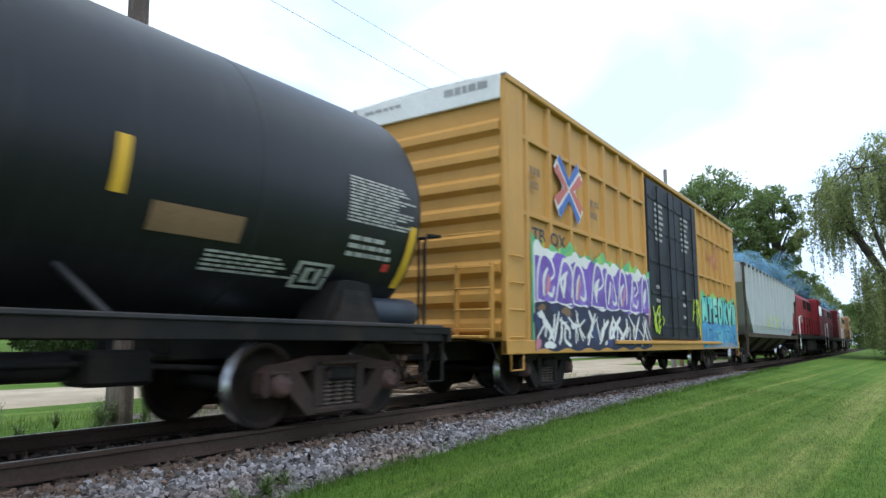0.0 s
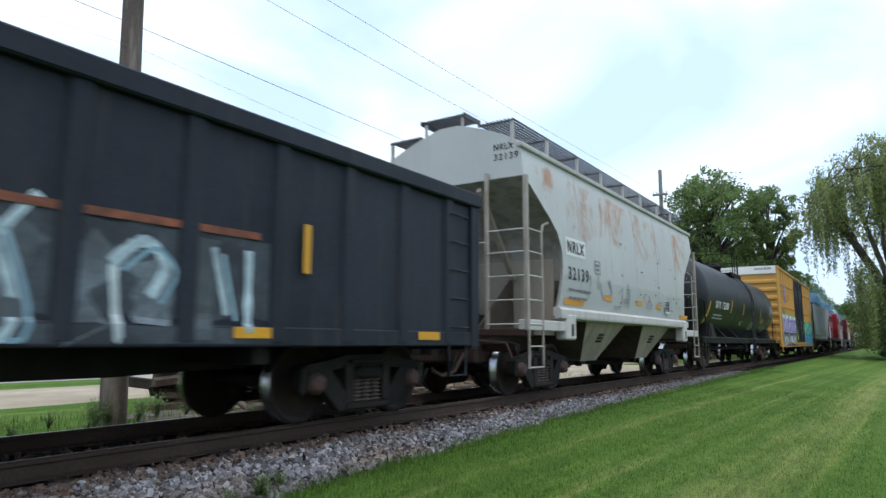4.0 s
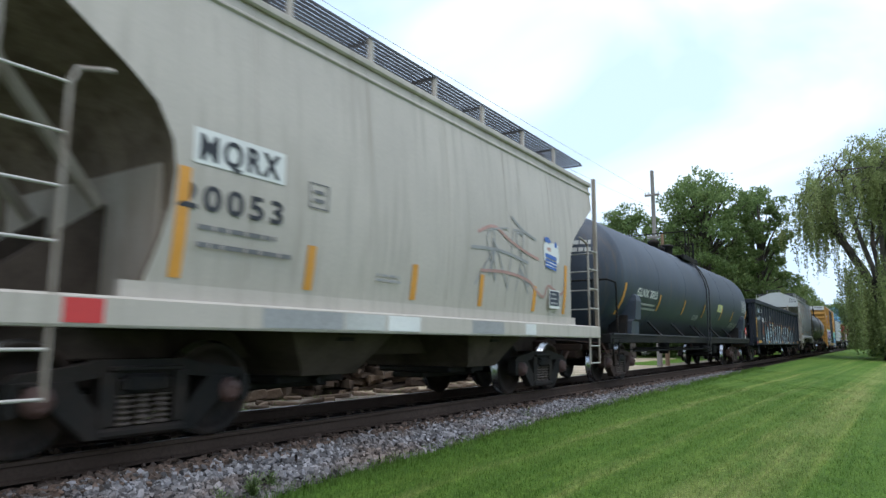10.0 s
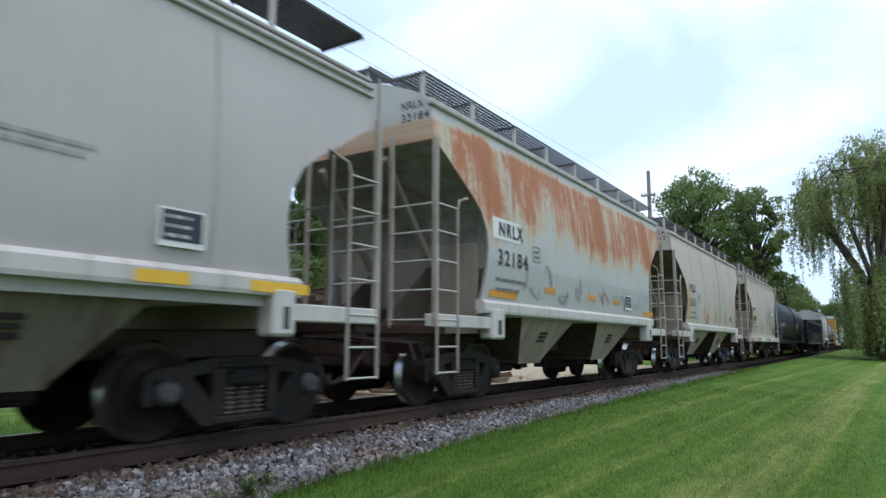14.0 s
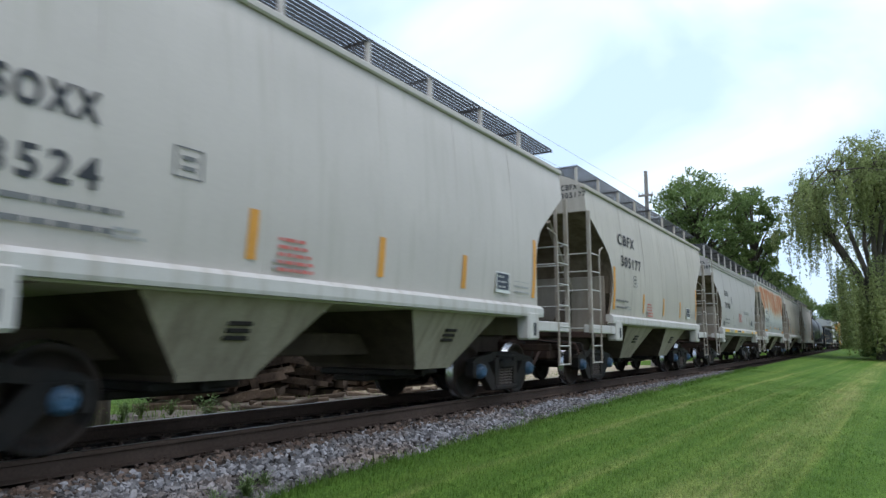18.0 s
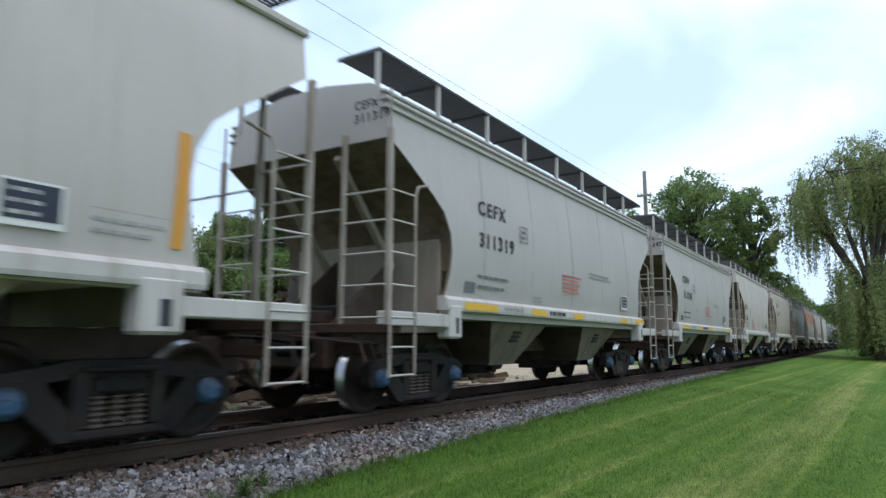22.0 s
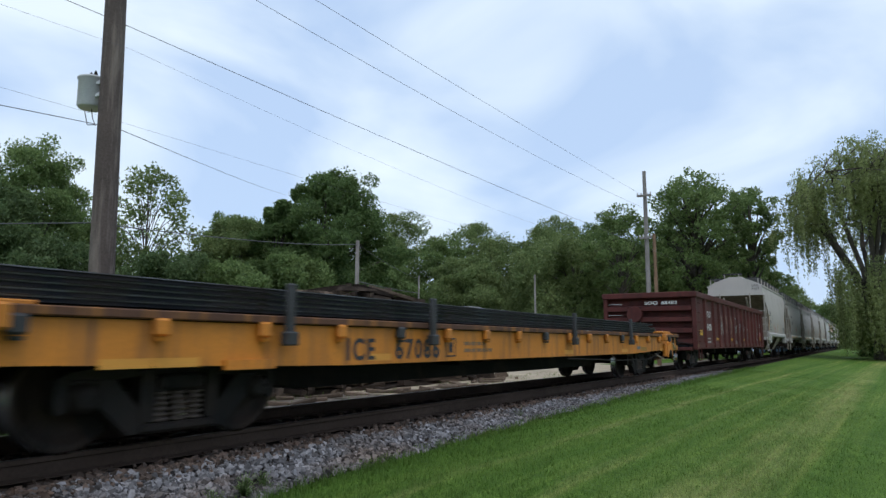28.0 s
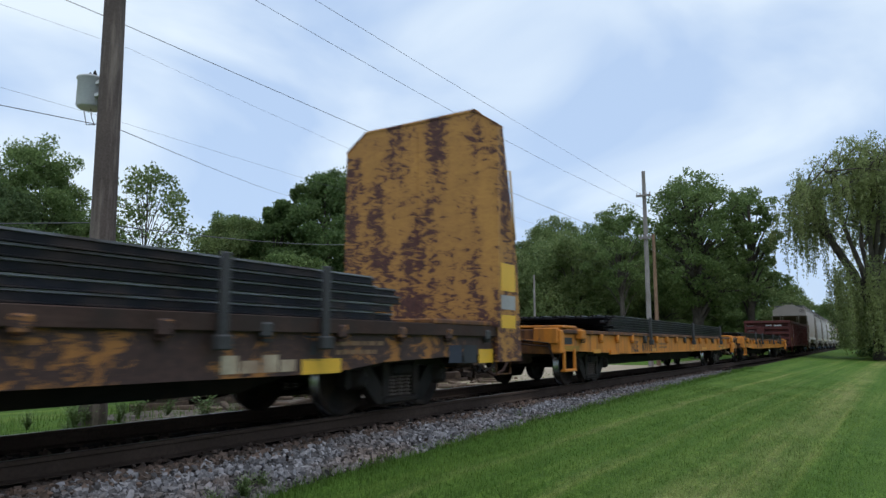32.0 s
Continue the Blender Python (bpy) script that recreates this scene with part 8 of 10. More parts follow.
    # the orange edge with its peaks, painted over panels and posts
    for i, pts in enumerate((((3.02, 1.75), (3.2, 1.93), (3.75, 1.98), (4.3, 1.88), (4.56, 2.05), (4.72, 2.08), (5.08, 2.08), (5.72, 2.02)), ((5.72, 2.02), (6.27, 2.05), (6.68, 2.01), (7.13, 1.99), (7.25, 1.91), (7.75, 2.05)),
                             ((7.75, 2.05), (8.46, 1.99), (8.93, 1.97), (9.62, 1.96), (9.66, 1.84), (9.4, 1.4), (9.55, 0.98), (9.38, 0.82)), ((10.02, 1.51), (10.12, 1.2), (10.2, 0.98)),
                             ((10.1, 1.80), (10.82, 1.92), (11.6, 1.95), (12.5, 1.98), (13.4, 1.98), (14.11, 1.89), (15.19, 1.89), (16.42, 1.9)),
                             ((3.16, 0.92), (3.12, 1.42), (2.98, 1.46)), ((2.1, 1.5), (2.5, 1.72), (2.95, 1.62)), ((2.35, 2.05), (2.55, 1.7), (2.8, 1.3)), ((2.5, 1.3), (2.62, 1.6), (2.72, 1.9)))):
        b = Build()
        ribbon(b, [(y, max(0.93, z)) for y, z in smooth_line(pts, 9 * len(pts))], 0.034, wall(0.010 + 0.0004 * i))
        part("paint_edge", b, M["g_rust"], car)
    for y, z, ry, rz in ((4.46, 1.72, 0.12, 0.2), (5.31, 1.12, 0.07, 0.16), (7.22, 1.45, 0.09, 0.15), (6.72, 1.22, 0.14, 0.12), (7.98, 1.2, 0.04, 0.25), (13.3, 1.3, 0.06, 0.3), (10.05, 1.4, 0.05, 0.2)):
        b = Build()
        blob(b, x + 0.009, y, z, ry, rz, rnd, 12, 0.25, 0.2)
        part("paint_spot", b, M["g_rust"], car)
    for y in (5.92, 9.90, 13.96, 16.95):
        decal(car, "reflector_stripe", W + 0.052, y, y + 0.10, 1.60, 2.10, "stripe_amber")
    scrawl(car, f, 2.25, 2.95, 1.25, 1.9, rnd, "g_rust", 5, 0.03, 0.6)
    for y in (4.11, 7.12, 10.11, 13.12, 16.15, 18.95):
        decal(car, "reflector_stripe", W + 0.038, y, y + 0.46, 0.95, 1.05, "stripe_amber")


def soo_extras(car, L, W, rnd):
    x = W + 0.006
    part("lettering", letters("SOO", 0.22, x, 1.84, 1.87, gap=1.3, width=0.79), M["mark_white"], car)
    part("lettering", letters("68483", 0.23, x, 1.67, 1.40, gap=1.25, width=1.06), M["mark_white"], car)
    part("end_lettering", letters("SOO  68483", 0.11, -0.1, -0.036, 2.26, side=2, width=1.1), M["mark_white"], car)
    decal(car, "reflector_stripe", x, 0.68, 1.14, 1.2, 1.38, "stripe")
    s = Build()
    bars(s, x, 1.7, 1.12, 2, 1.0, 0.05, 0.07, rnd)
    part("small_print", s, M["mark_grey"], car)
    for c in (4.66, 5.74, 6.87):
        b = Build()
        ribbon(b, [(c + 0.30 * math.cos(a * 0.3), 1.68 + 0.32 * math.sin(a * 0.3)) for a in range(22)], 0.075, lambda z: x)
        part("faded_ring", b, M["ring_tan"], car)
    scrawl(car, lambda z: x + 0.004, 4.4, 4.95, 1.25, 1.9, rnd, "mark_dim", 4, 0.021, 0.5)
    for c, text, wide, key in ((8.90, "L", 0.60, "letter_worn"), (9.95, "I", 0.20, "letter_worn"), (10.98, "N", 0.70, "letter_worn"), (12.06, "E", 0.66, "letter_faded")):
        part("faded_letter", letters(text, 0.82, x, c - wide / 2, 1.30, width=wide), M[key], car)
    # thin white scrawl over them
    for pts in ([(8.25, 1.98), (7.95, 2.02), (7.72, 1.85), (7.98, 1.66), (8.22, 1.5), (8.0, 1.34), (7.68, 1.32)], [(8.30, 1.4), (8.36, 1.72), (8.44, 1.5)], [(8.62, 1.9), (8.78, 1.45), (8.92, 1.8)],
                [(9.0, 1.45), (9.1, 1.8), (9.18, 1.42)], [(9.25, 1.6), (9.45, 1.78), (9.55, 1.3)], [(9.75, 1.85), (9.85, 1.5), (9.98, 1.7)], [(10.0, 1.45), (10.12, 1.78), (10.22, 1.45)], [(10.35, 1.5), (10.5, 1.75), (10.62, 1.5)],
                [(10.82, 1.5), (11.0, 1.75), (11.3, 1.55), (11.6, 1.62)], [(14.12, 1.45), (14.08, 1.8), (14.2, 1.98), (14.34, 1.8), (14.3, 1.45)], [(14.3, 1.8), (14.45, 1.95), (14.55, 1.75), (14.4, 1.6)],
                [(14.5, 1.9), (14.72, 2.08), (14.9, 1.85), (14.72, 1.68), (14.92, 1.55), (14.76, 1.38), (14.55, 1.48)], [(14.12, 1.45), (14.3, 1.42), (14.55, 1.46)],
                [(15.50, 1.74), (15.60, 1.95), (15.70, 1.76)], [(15.78, 1.72), (15.82, 1.96)], [(15.88, 1.72), (15.98, 1.95), (16.08, 1.72)], [(16.16, 1.72), (16.26, 1.92), (16.36, 1.74)]):
        b = Build()
        ribbon(b, smooth_line(pts, 6 * len(pts)), 0.026 if pts[0][0] < 9 else 0.02, lambda z, o=pts[0][0]: x + 0.003 + 0.0004 * o)
        part("painted_scrawl", b, M["mark_dim"], car)
    b = Build()
    blob(b, x + 0.001, 15.85, 1.38, 0.22, 0.14, rnd, 14, 0.2, 0)
    part("paint_patch", b, M["g_pink"], car)
    scrawl(car, lambda z: x + 0.002, 11.1, 11.6, 1.1, 1.45, rnd, "g_fill", 3, 0.022, 0.35)
    scrawl(car, lambda z: x + 0.001, 13.1, 13.8, 1.5, 1.98, rnd, "ring_tan", 5, 0.018, 0.4)
    for y, z in ((13.1, 2.32), (8.8, 1.14), (7.6, 1.12), (13.2, 0.92), (16.1, 0.92)):
        b = Build()
        bars(b, x, y, z, 2, 0.6, 0.035, 0.05, rnd)
        tagged(part("small_print", b, M["mark_dim"], car), kind="stuff")
    for y, z0, z1 in ((3.6, 1.04, 1.13), (6.68, 1.04, 1.13), (10.0, 1.04, 1.13), (12.94, 1.08, 1.19), (15.48, 1.07, 1.26)):
        decal(car, "reflector_stripe", x + 0.002, y, y + 0.5, z0, z1, "stripe_amber")
    s = Build()
    bars(s, x, 8.0, 1.02, 2, 0.6, 0.03, 0.04, rnd)
    part("small_print", s, M["mark_grey"], car)
    decal(car, "white_stencil", x, 14.15, 14.73, 0.86, 1.16, "mark_white")
    decal(car, "stencil_panel", x + 0.004, 14.20, 14.68, 0.93, 1.13, "navy")
    s = Build()
    bars(s, x + 0.007, 14.25, 1.09, 2, 0.4, 0.035, 0.05, rnd)
    part("stencil_lines", s, M["mark_grey"], car)
    decal(car, "tape", W + 0.055, 0.05, 0.18, 0.8, 0.9, "patch_brown")


# ---- flat cars
RAILBAR = Build().prism([(-0.065, 0.0), (0.065, 0.0), (0.065, 0.012), (0.012, 0.028), (0.009, 0.115), (0.033, 0.125), (0.033, 0.155), (-0.033, 0.155), (-0.033, 0.125), (-0.009, 0.115), (-0.012, 0.028), (-0.065, 0.012)], 0.0, 1.0, "y")


def rail_stack(car_y, z, x_half, y0, y1, layers, rnd, label, pitch=0.162):
    """Used rails lying side by side in layers, as load on a flat car."""
    t = thing("rail_stack", label, "steel rails", pose(0, car_y, z))
    TRAIN.append((t, car_y))
    n = int(2 * x_half / 0.15)
    for k in range(layers):
        for i in range(n):
            x = -x_half + 0.075 + i * 2 * (x_half - 0.075) / (n - 1)
            if k < layers - 1 and 1 < i < n - 2:
                continue
            b = Build()
            a, c = y0 + rnd.uniform(-0.25, 0.3), y1 + (rnd.uniform(0.10, 0.22) if layers > 5 else rnd.uniform(-0.5, 0.3))
            b.add([(x + p[0], a + p[1] * (c - a), (p[2] + k * 0.162) * pitch / 0.162) for p in RAILBAR.v], RAILBAR.f)
            me = b.mesh("steel_rail")
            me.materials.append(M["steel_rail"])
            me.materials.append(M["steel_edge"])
            # heads coloured paler than the webs, painting the light on each layer
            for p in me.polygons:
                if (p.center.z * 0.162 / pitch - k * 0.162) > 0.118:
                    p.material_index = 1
            part("steel_rail", me, None, t)
    return t


def flat_car(label, rear, L, seed, mark, y_mark, bulk=False, cap="truck"):
    rnd = random.Random(seed)
    car = car_thing("flat_car", label, rear, "freight car")
    W, deck, bot = 1.45, 1.16, 0.68
    paint = M["bulk_sill"] if bulk else M["flat_orange"]
    b = Build()
    b.box(-W, W, 0.0, L, deck - 0.07, deck, 0.01)
    part("deck", b, M["tie"], car, "worn dark timber deck")
    for sx in (-1, 1):
        b = Build()
        b.prism([(0.0, deck - 0.07), (0.0, 0.76), (1.4, 0.74), (3.6, bot), (4.6, bot - (0.10 if bulk else 0.02)), (L - 4.6, bot - (0.10 if bulk else 0.02)), (L - 3.6, bot), (L - 1.4, 0.74), (L, 0.76), (L, deck - 0.07)][::-1],
                min(sx * (W - 0.06), sx * W), max(sx * (W - 0.06), sx * W))
        side = part("side_sill", b, paint, car)
        b = Build()
        b.box(min(sx * (W - 0.02), sx * (W + 0.06)), max(sx * (W - 0.02), sx * (W + 0.06)), 0.0, L, deck - (0.15 if bulk else 0.06), deck + 0.015, 0.01)
        part("deck_edge", b, M["truck_rust" if bulk else "rust_brown"], side)
        n = 17
        for k in range(n):
            y = 1.1 + k * (L - 2.2) / (n - 1)
            b = Build()
            b.box(min(sx * W, sx * (W + 0.085)), max(sx * W, sx * (W + 0.085)), y - 0.07, y + 0.07, deck - 0.20, deck - 0.05, 0.02)
            b.turn((sx * (W + 0.05), y, deck - 0.21), "z", [(-0.03, 0.05), (0.0, 0.06)], 8)
            part("stake_pocket", b, paint if k % 4 else M["strap"], side)
        for y in (0.15, L - 0.75):
            b = Build()
            b.box(min(sx * (W - 0.02), sx * (W + 0.03)), max(sx * (W - 0.02), sx * (W + 0.03)), y, y + 0.06, 0.40, 0.8, 0.01)
            b.box(min(sx * (W - 0.02), sx * (W + 0.03)), max(sx * (W - 0.02), sx * (W + 0.03)), y + 0.54, y + 0.6, 0.40, 0.8, 0.01)
            b.box(min(sx * (W - 0.06), sx * (W + 0.05)), max(sx * (W - 0.06), sx * (W + 0.05)), y, y + 0.6, 0.36, 0.41, 0.01)
            if y > 1:
                b = Build().rod([(sx * (W + 0.01), y, 0.8), (sx * (W + 0.01), y + 0.02, 0.42), (sx * (W + 0.01), y + 0.5, 0.42), (sx * (W + 0.01), y + 0.52, 0.8)], 0.016, 5)
            part("stirrup", b, paint if y < 1 else M["rust_brown"], side)
        b = Build()
        b.prism([(2.9, bot - 0.02), (3.5, bot - 0.02), (3.5, bot + 0.07), (2.9, bot + 0.07)], min(sx * W, sx * (W + 0.04)), max(sx * W, sx * (W + 0.04)))
        part("pull_plate", b, paint, side)
        b = Build()
        b.rod([(sx * (W + 0.05), L * 0.55, 0.62), (sx * (W + 0.05), L * 0.7, 0.52), (sx * (W + 0.05), L * 0.83, 0.50), (sx * (W + 0.05), L - 2.2, 0.66)], 0.012, 5)
        if seed == 21:
            part("train_line", b, M["truck"], side)
    for y, way in ((0.0, -1), (L, 1)):
        b = Build()
        a, c = sorted((y, y + way * 0.06))
        b.box(-W, W, a, c, 0.70, deck + 0.02, 0.015)
        part("end_sill", b, M["rust_brown"] if way < 0 else paint, car)
        part("draft_box", Build().box(-0.42, 0.42, min(y, y + way * 0.35), max(y, y + way * 0.35), 0.66, 1.05, 0.03), M["rust_brown"], car)
        part("end_block", Build().box(-W, -W + 0.5, min(y, y + way * 0.14), max(y, y + way * 0.14), 0.9, deck + 0.05, 0.02), M["rust_brown"] if way < 0 else paint, car)
        part("end_block", Build().box(W - 0.5, W, min(y, y + way * 0.14), max(y, y + way * 0.14), 0.9, deck + 0.05, 0.02), M["rust_brown"] if way > 0 else paint, car)
        b = Build()
        b.box(-W + 0.02, W - 0.02, min(y - way * 0.4, y - way * 1.25), max(y - way * 0.4, y - way * 1.25), deck, deck + 0.05, 0.01)
        part("end_plate", b, paint, car)
        coupler(car, y + way * 0.3, way, 0.86, 0.6, "truck_rust")
        end_hoses(car, y, way, 0.80)
    b = Build()
    b.prism([(0.3, deck - 0.08), (0.3, 0.62), (3.7, 0.60), (4.9, 0.34), (L - 4.9, 0.34), (L - 3.7, 0.60), (L - 0.3, 0.62), (L - 0.3, deck - 0.08)][::-1], -0.36, 0.36)
    part("centre_sill", b, M["black_dull"], car)
    brake_rig(car, L * 0.42)
    for k in range(8):
        y = 2.6 + k * (L - 5.2) / 7
        b = Build()
        b.box(-W + 0.06, W - 0.06, y - 0.08, y + 0.08, 0.78, deck - 0.08, 0.01)
        part("cross_bearer", b, M["black_dull"], car)
    for y in (2.75, L - 2.75):
        truck(car, rear, y, "truck", cap)
    x = W + 0.006
    for text, hgt, y, z, wide in mark:
        part("lettering", letters(text, hgt, x, y, z, gap=1.25, width=wide), M["mark_black"], car)
    s = Build()
    bars(s, x, y_mark + 2.6, 0.93, 2, 0.9, 0.05, 0.05, rnd)
    part("small_print", s, M["patch_brown"], car)
    fr = Build()
    for a, c, e, f in ((0, .26, 0, .02), (0, .26, .24, .26), (0, .02, 0, .26), (.24, .26, 0, .26), (.08, .18, .06, .2)):
        fr.add([(x, y_mark + 2.1 + a, 0.72 + e), (x, y_mark + 2.1 + c, 0.72 + e), (x, y_mark + 2.1 + c, 0.72 + f), (x, y_mark + 2.1 + a, 0.72 + f)], [(0, 1, 2, 3)])
    part("outlined_box", fr, M["mark_black"], car)
    for k in range(0 if bulk else 7):
        y = rnd.uniform(1.0, L - 2)
        decal(car, "reflector_stripe", x, y, y + 0.45, 0.70, 0.78, "stripe_orange")
    if not bulk:
        decal(car, "grey_patch", x, L - 4.25, L - 3.97, 0.76, 0.84, "mark_mid")
        decal(car, "ochre_patch", x, L - 1.1, L - 0.10, 0.72, 0.85, "patch_ochre")
        decal(car, "ochre_patch", x, L - 3.9, L - 3.4, 0.72, 0.82, "patch_ochre")
        decal(car, "ochre_patch", x, 0.04, 1.0, 0.765, 0.86, "patch_ochre")
    else:
        for k, (a, c) in enumerate(((14.04, 14.24), (14.27, 14.50), (14.53, 14.74), (14.77, 14.98))):
            decal(car, "cream_patch", x, a, c, 0.62, 0.79 - 0.05 * (k % 2), "patch_cream")
        decal(car, "yellow_patch", x, 15.07, 15.68, 0.58, 0.74, "stripe")
        decal(car, "dark_patch", x, 17.96, 18.32, 0.63, 0.88, "navy")
        decal(car, "dark_patch", x, 18.36, 18.75, 0.62, 0.88, "mark_black")
        decal(car, "yellow_patch", x, 18.81, 19.26, 0.61, 0.82, "stripe")
    decal(car, "black_patch", x, 0.18, 0.62, 0.89, 1.02, "mark_black")
    if not bulk:
        # rear end: corner posts, recessed draft pocket, ledge, raised plates and the brake stand
        for sx in (-1, 1):
            part("corner_post", Build().box(min(sx * 1.30, sx * 1.51), max(sx * 1.30, sx * 1.51), -0.10, 0.10, 0.72, 1.17, 0.02), paint, car)
            part("side_bracket", Build().box(min(sx * 1.44, sx * 1.60), max(sx * 1.44, sx * 1.60), 0.80, 1.02, 0.99, 1.18, 0.02), paint, car)
            part("side_bracket", Build().box(min(sx * 1.44, sx * 1.60), max(sx * 1.44, sx * 1.60), L - 1.95, L - 1.72, 0.99, 1.18, 0.02), paint, car)
        part("raised_plate", Build().box(0.35, 1.46, 0.12, 0.88, deck + 0.045, deck + 0.10, 0.015), paint, car)
        part("raised_plate", Build().box(-0.3, 1.40, L - 1.45, L - 0.55, deck + 0.045, deck + 0.11, 0.015), paint, car)
        part("deck_block", Build().box(-0.9, 0.0, 0.05, 0.5, deck + 0.045, deck + 0.12, 0.02), M["rust_brown"], car)
        part("draft_pocket", Build().box(-0.50, 0.32, -0.075, -0.055, 0.78, 1.02, 0.01), M["black_dull"], car)
        part("end_ledge", Build().box(0.45, 1.25, -0.10, -0.05, 0.95, 0.98, 0.008), paint, car)
        if seed == 22:
            stand = part("brake_stand", Build().rod([(-1.50, -0.10, 1.62), (-0.52, -0.10, 1.62)], 0.020, 6), paint, car)
            part("lower_bar", Build().rod([(-1.50, -0.10, 1.24), (-0.52, -0.10, 1.24)], 0.014, 6), paint, stand)
            for x_ in (-1.50, -0.52):
                part("post", Build().rod([(x_, -0.10, 0.95), (x_, -0.10, 1.62)], 0.022, 6), paint, stand)
                part("sleeve", Build().box(x_ - 0.05, x_ + 0.05, -0.14, -0.06, 1.1, 1.46, 0.012), paint, stand)
        for y_ in (-0.08, L - 0.12)[seed - 21:]:
            stand = part("uncoupling_bar", Build().rod([(-1.42, y_, 1.32), (-0.72, y_, 1.32)], 0.014, 6), M["mark_grey"], car)
            for x_ in (-1.42, -0.72):
                part("post", Build().rod([(x_, y_, 1.1), (x_, y_, 1.32)], 0.014, 6), M["mark_grey"], stand)
        # front end: a cranked brake lever on the side sill, its pivot, hoses and stays
        for sx in (-1, 1):
            xo = sx * (W + 0.07)
            lever = part("brake_lever", Build().prism([(L - 1.66, 0.56), (L - 1.55, 0.52), (L - 1.40, 0.80), (L - 1.26, 0.96), (L - 1.14, 0.92), (L - 1.02, 0.58), (L - 1.12, 0.55), (L - 1.20, 0.76), (L - 1.30, 0.70), (L - 1.46, 0.98), (L - 1.56, 0.92), (L - 1.66, 0.70)],
                                                   min(xo, xo + sx * 0.05), max(xo, xo + sx * 0.05)), paint, car)
            part("bracket", Build().box(min(sx * W, xo + sx * 0.02), max(sx * W, xo + sx * 0.02), L - 1.74, L - 1.58, 0.54, 0.90, 0.02), paint, lever)
            part("pivot", Build().turn((xo + sx * 0.02, L - 1.36, 0.63), "x", [(-0.05, 0.001), (-0.05, 0.10), (0.05, 0.10), (0.07, 0.07), (0.071, 0.001)], 14), M["black_dull"], lever)
            part("lever_arm", Build().rod([(xo, L - 1.05, 0.93), (xo, L - 0.80, 0.90), (xo, L - 0.62, 0.76)], 0.022, 6), M["patch_cream"], lever)
            part("stay", Build().box(min(sx * (W + 0.01), sx * (W + 0.05)), max(sx * (W + 0.01), sx * (W + 0.05)), L - 0.62, L - 0.55, 0.86, 1.16, 0.008), M["black_dull"], car)
            part("stay", Build().box(min(sx * (W + 0.01), sx * (W + 0.05)), max(sx * (W + 0.01), sx * (W + 0.05)), L - 0.16, L - 0.09, 0.86, 1.14, 0.008), M["black_dull"], car)
            part("air_hose", Build().rod([(sx * 1.3, L - 2.0, 0.62), (sx * 1.42, L - 1.75, 0.50), (sx * 1.36, L - 1.3, 0.47), (sx * 1.2, L - 0.9, 0.52), (sx * 0.6, L - 0.3, 0.58)], 0.018, 6), M["patch_cream"], car)
            part("brake_beam", Build().rod([(sx * 1.15, L - 1.5, 0.45), (sx * 1.15, L - 0.25, 0.55)], 0.035, 6), M["rust_brown"], car)
    if bulk:
        b = Build()
        e = L + 0.35
        for xx in (0.55, 1.25):
            b.rod([(xx, L - 0.1, 0.9), (xx, e, 0.9), (xx, e, deck + 0.62)], 0.035, 6)
        b.rod([(0.55, e, deck + 0.62), (1.25, e, deck + 0.62)], 0.025, 6)
        b.rod([(0.55, e, deck + 0.2), (1.25, e, deck + 0.2)], 0.018, 6)
        part("brake_stand", b, paint, car)
    return car


def stakes(rear, ys, z0, z1, W=1.5):
    for y in ys:
        for sx in (-1, 1):
            t = thing("stake", "grey steel stake holding a stack of rails", "stake", pose(0, rear + y, 0), "stakes of the rail load")
            TRAIN.append((t, rear + y))
            b = Build()
            b.box(min(sx * (W + 0.035), sx * (W + 0.10)), max(sx * (W + 0.035), sx * (W + 0.10)), -0.05, 0.05, z0, z1, 0.012)
            part("bar", b, M["strap"], t)
            b = Build()
            b.box(min(sx * (W + 0.02), sx * (W + 0.13)), max(sx * (W + 0.02), sx * (W + 0.13)), -0.08, 0.08, z0 - 0.04, z0 + 0.10, 0.015)
            part("foot", b, M["strap"], t)


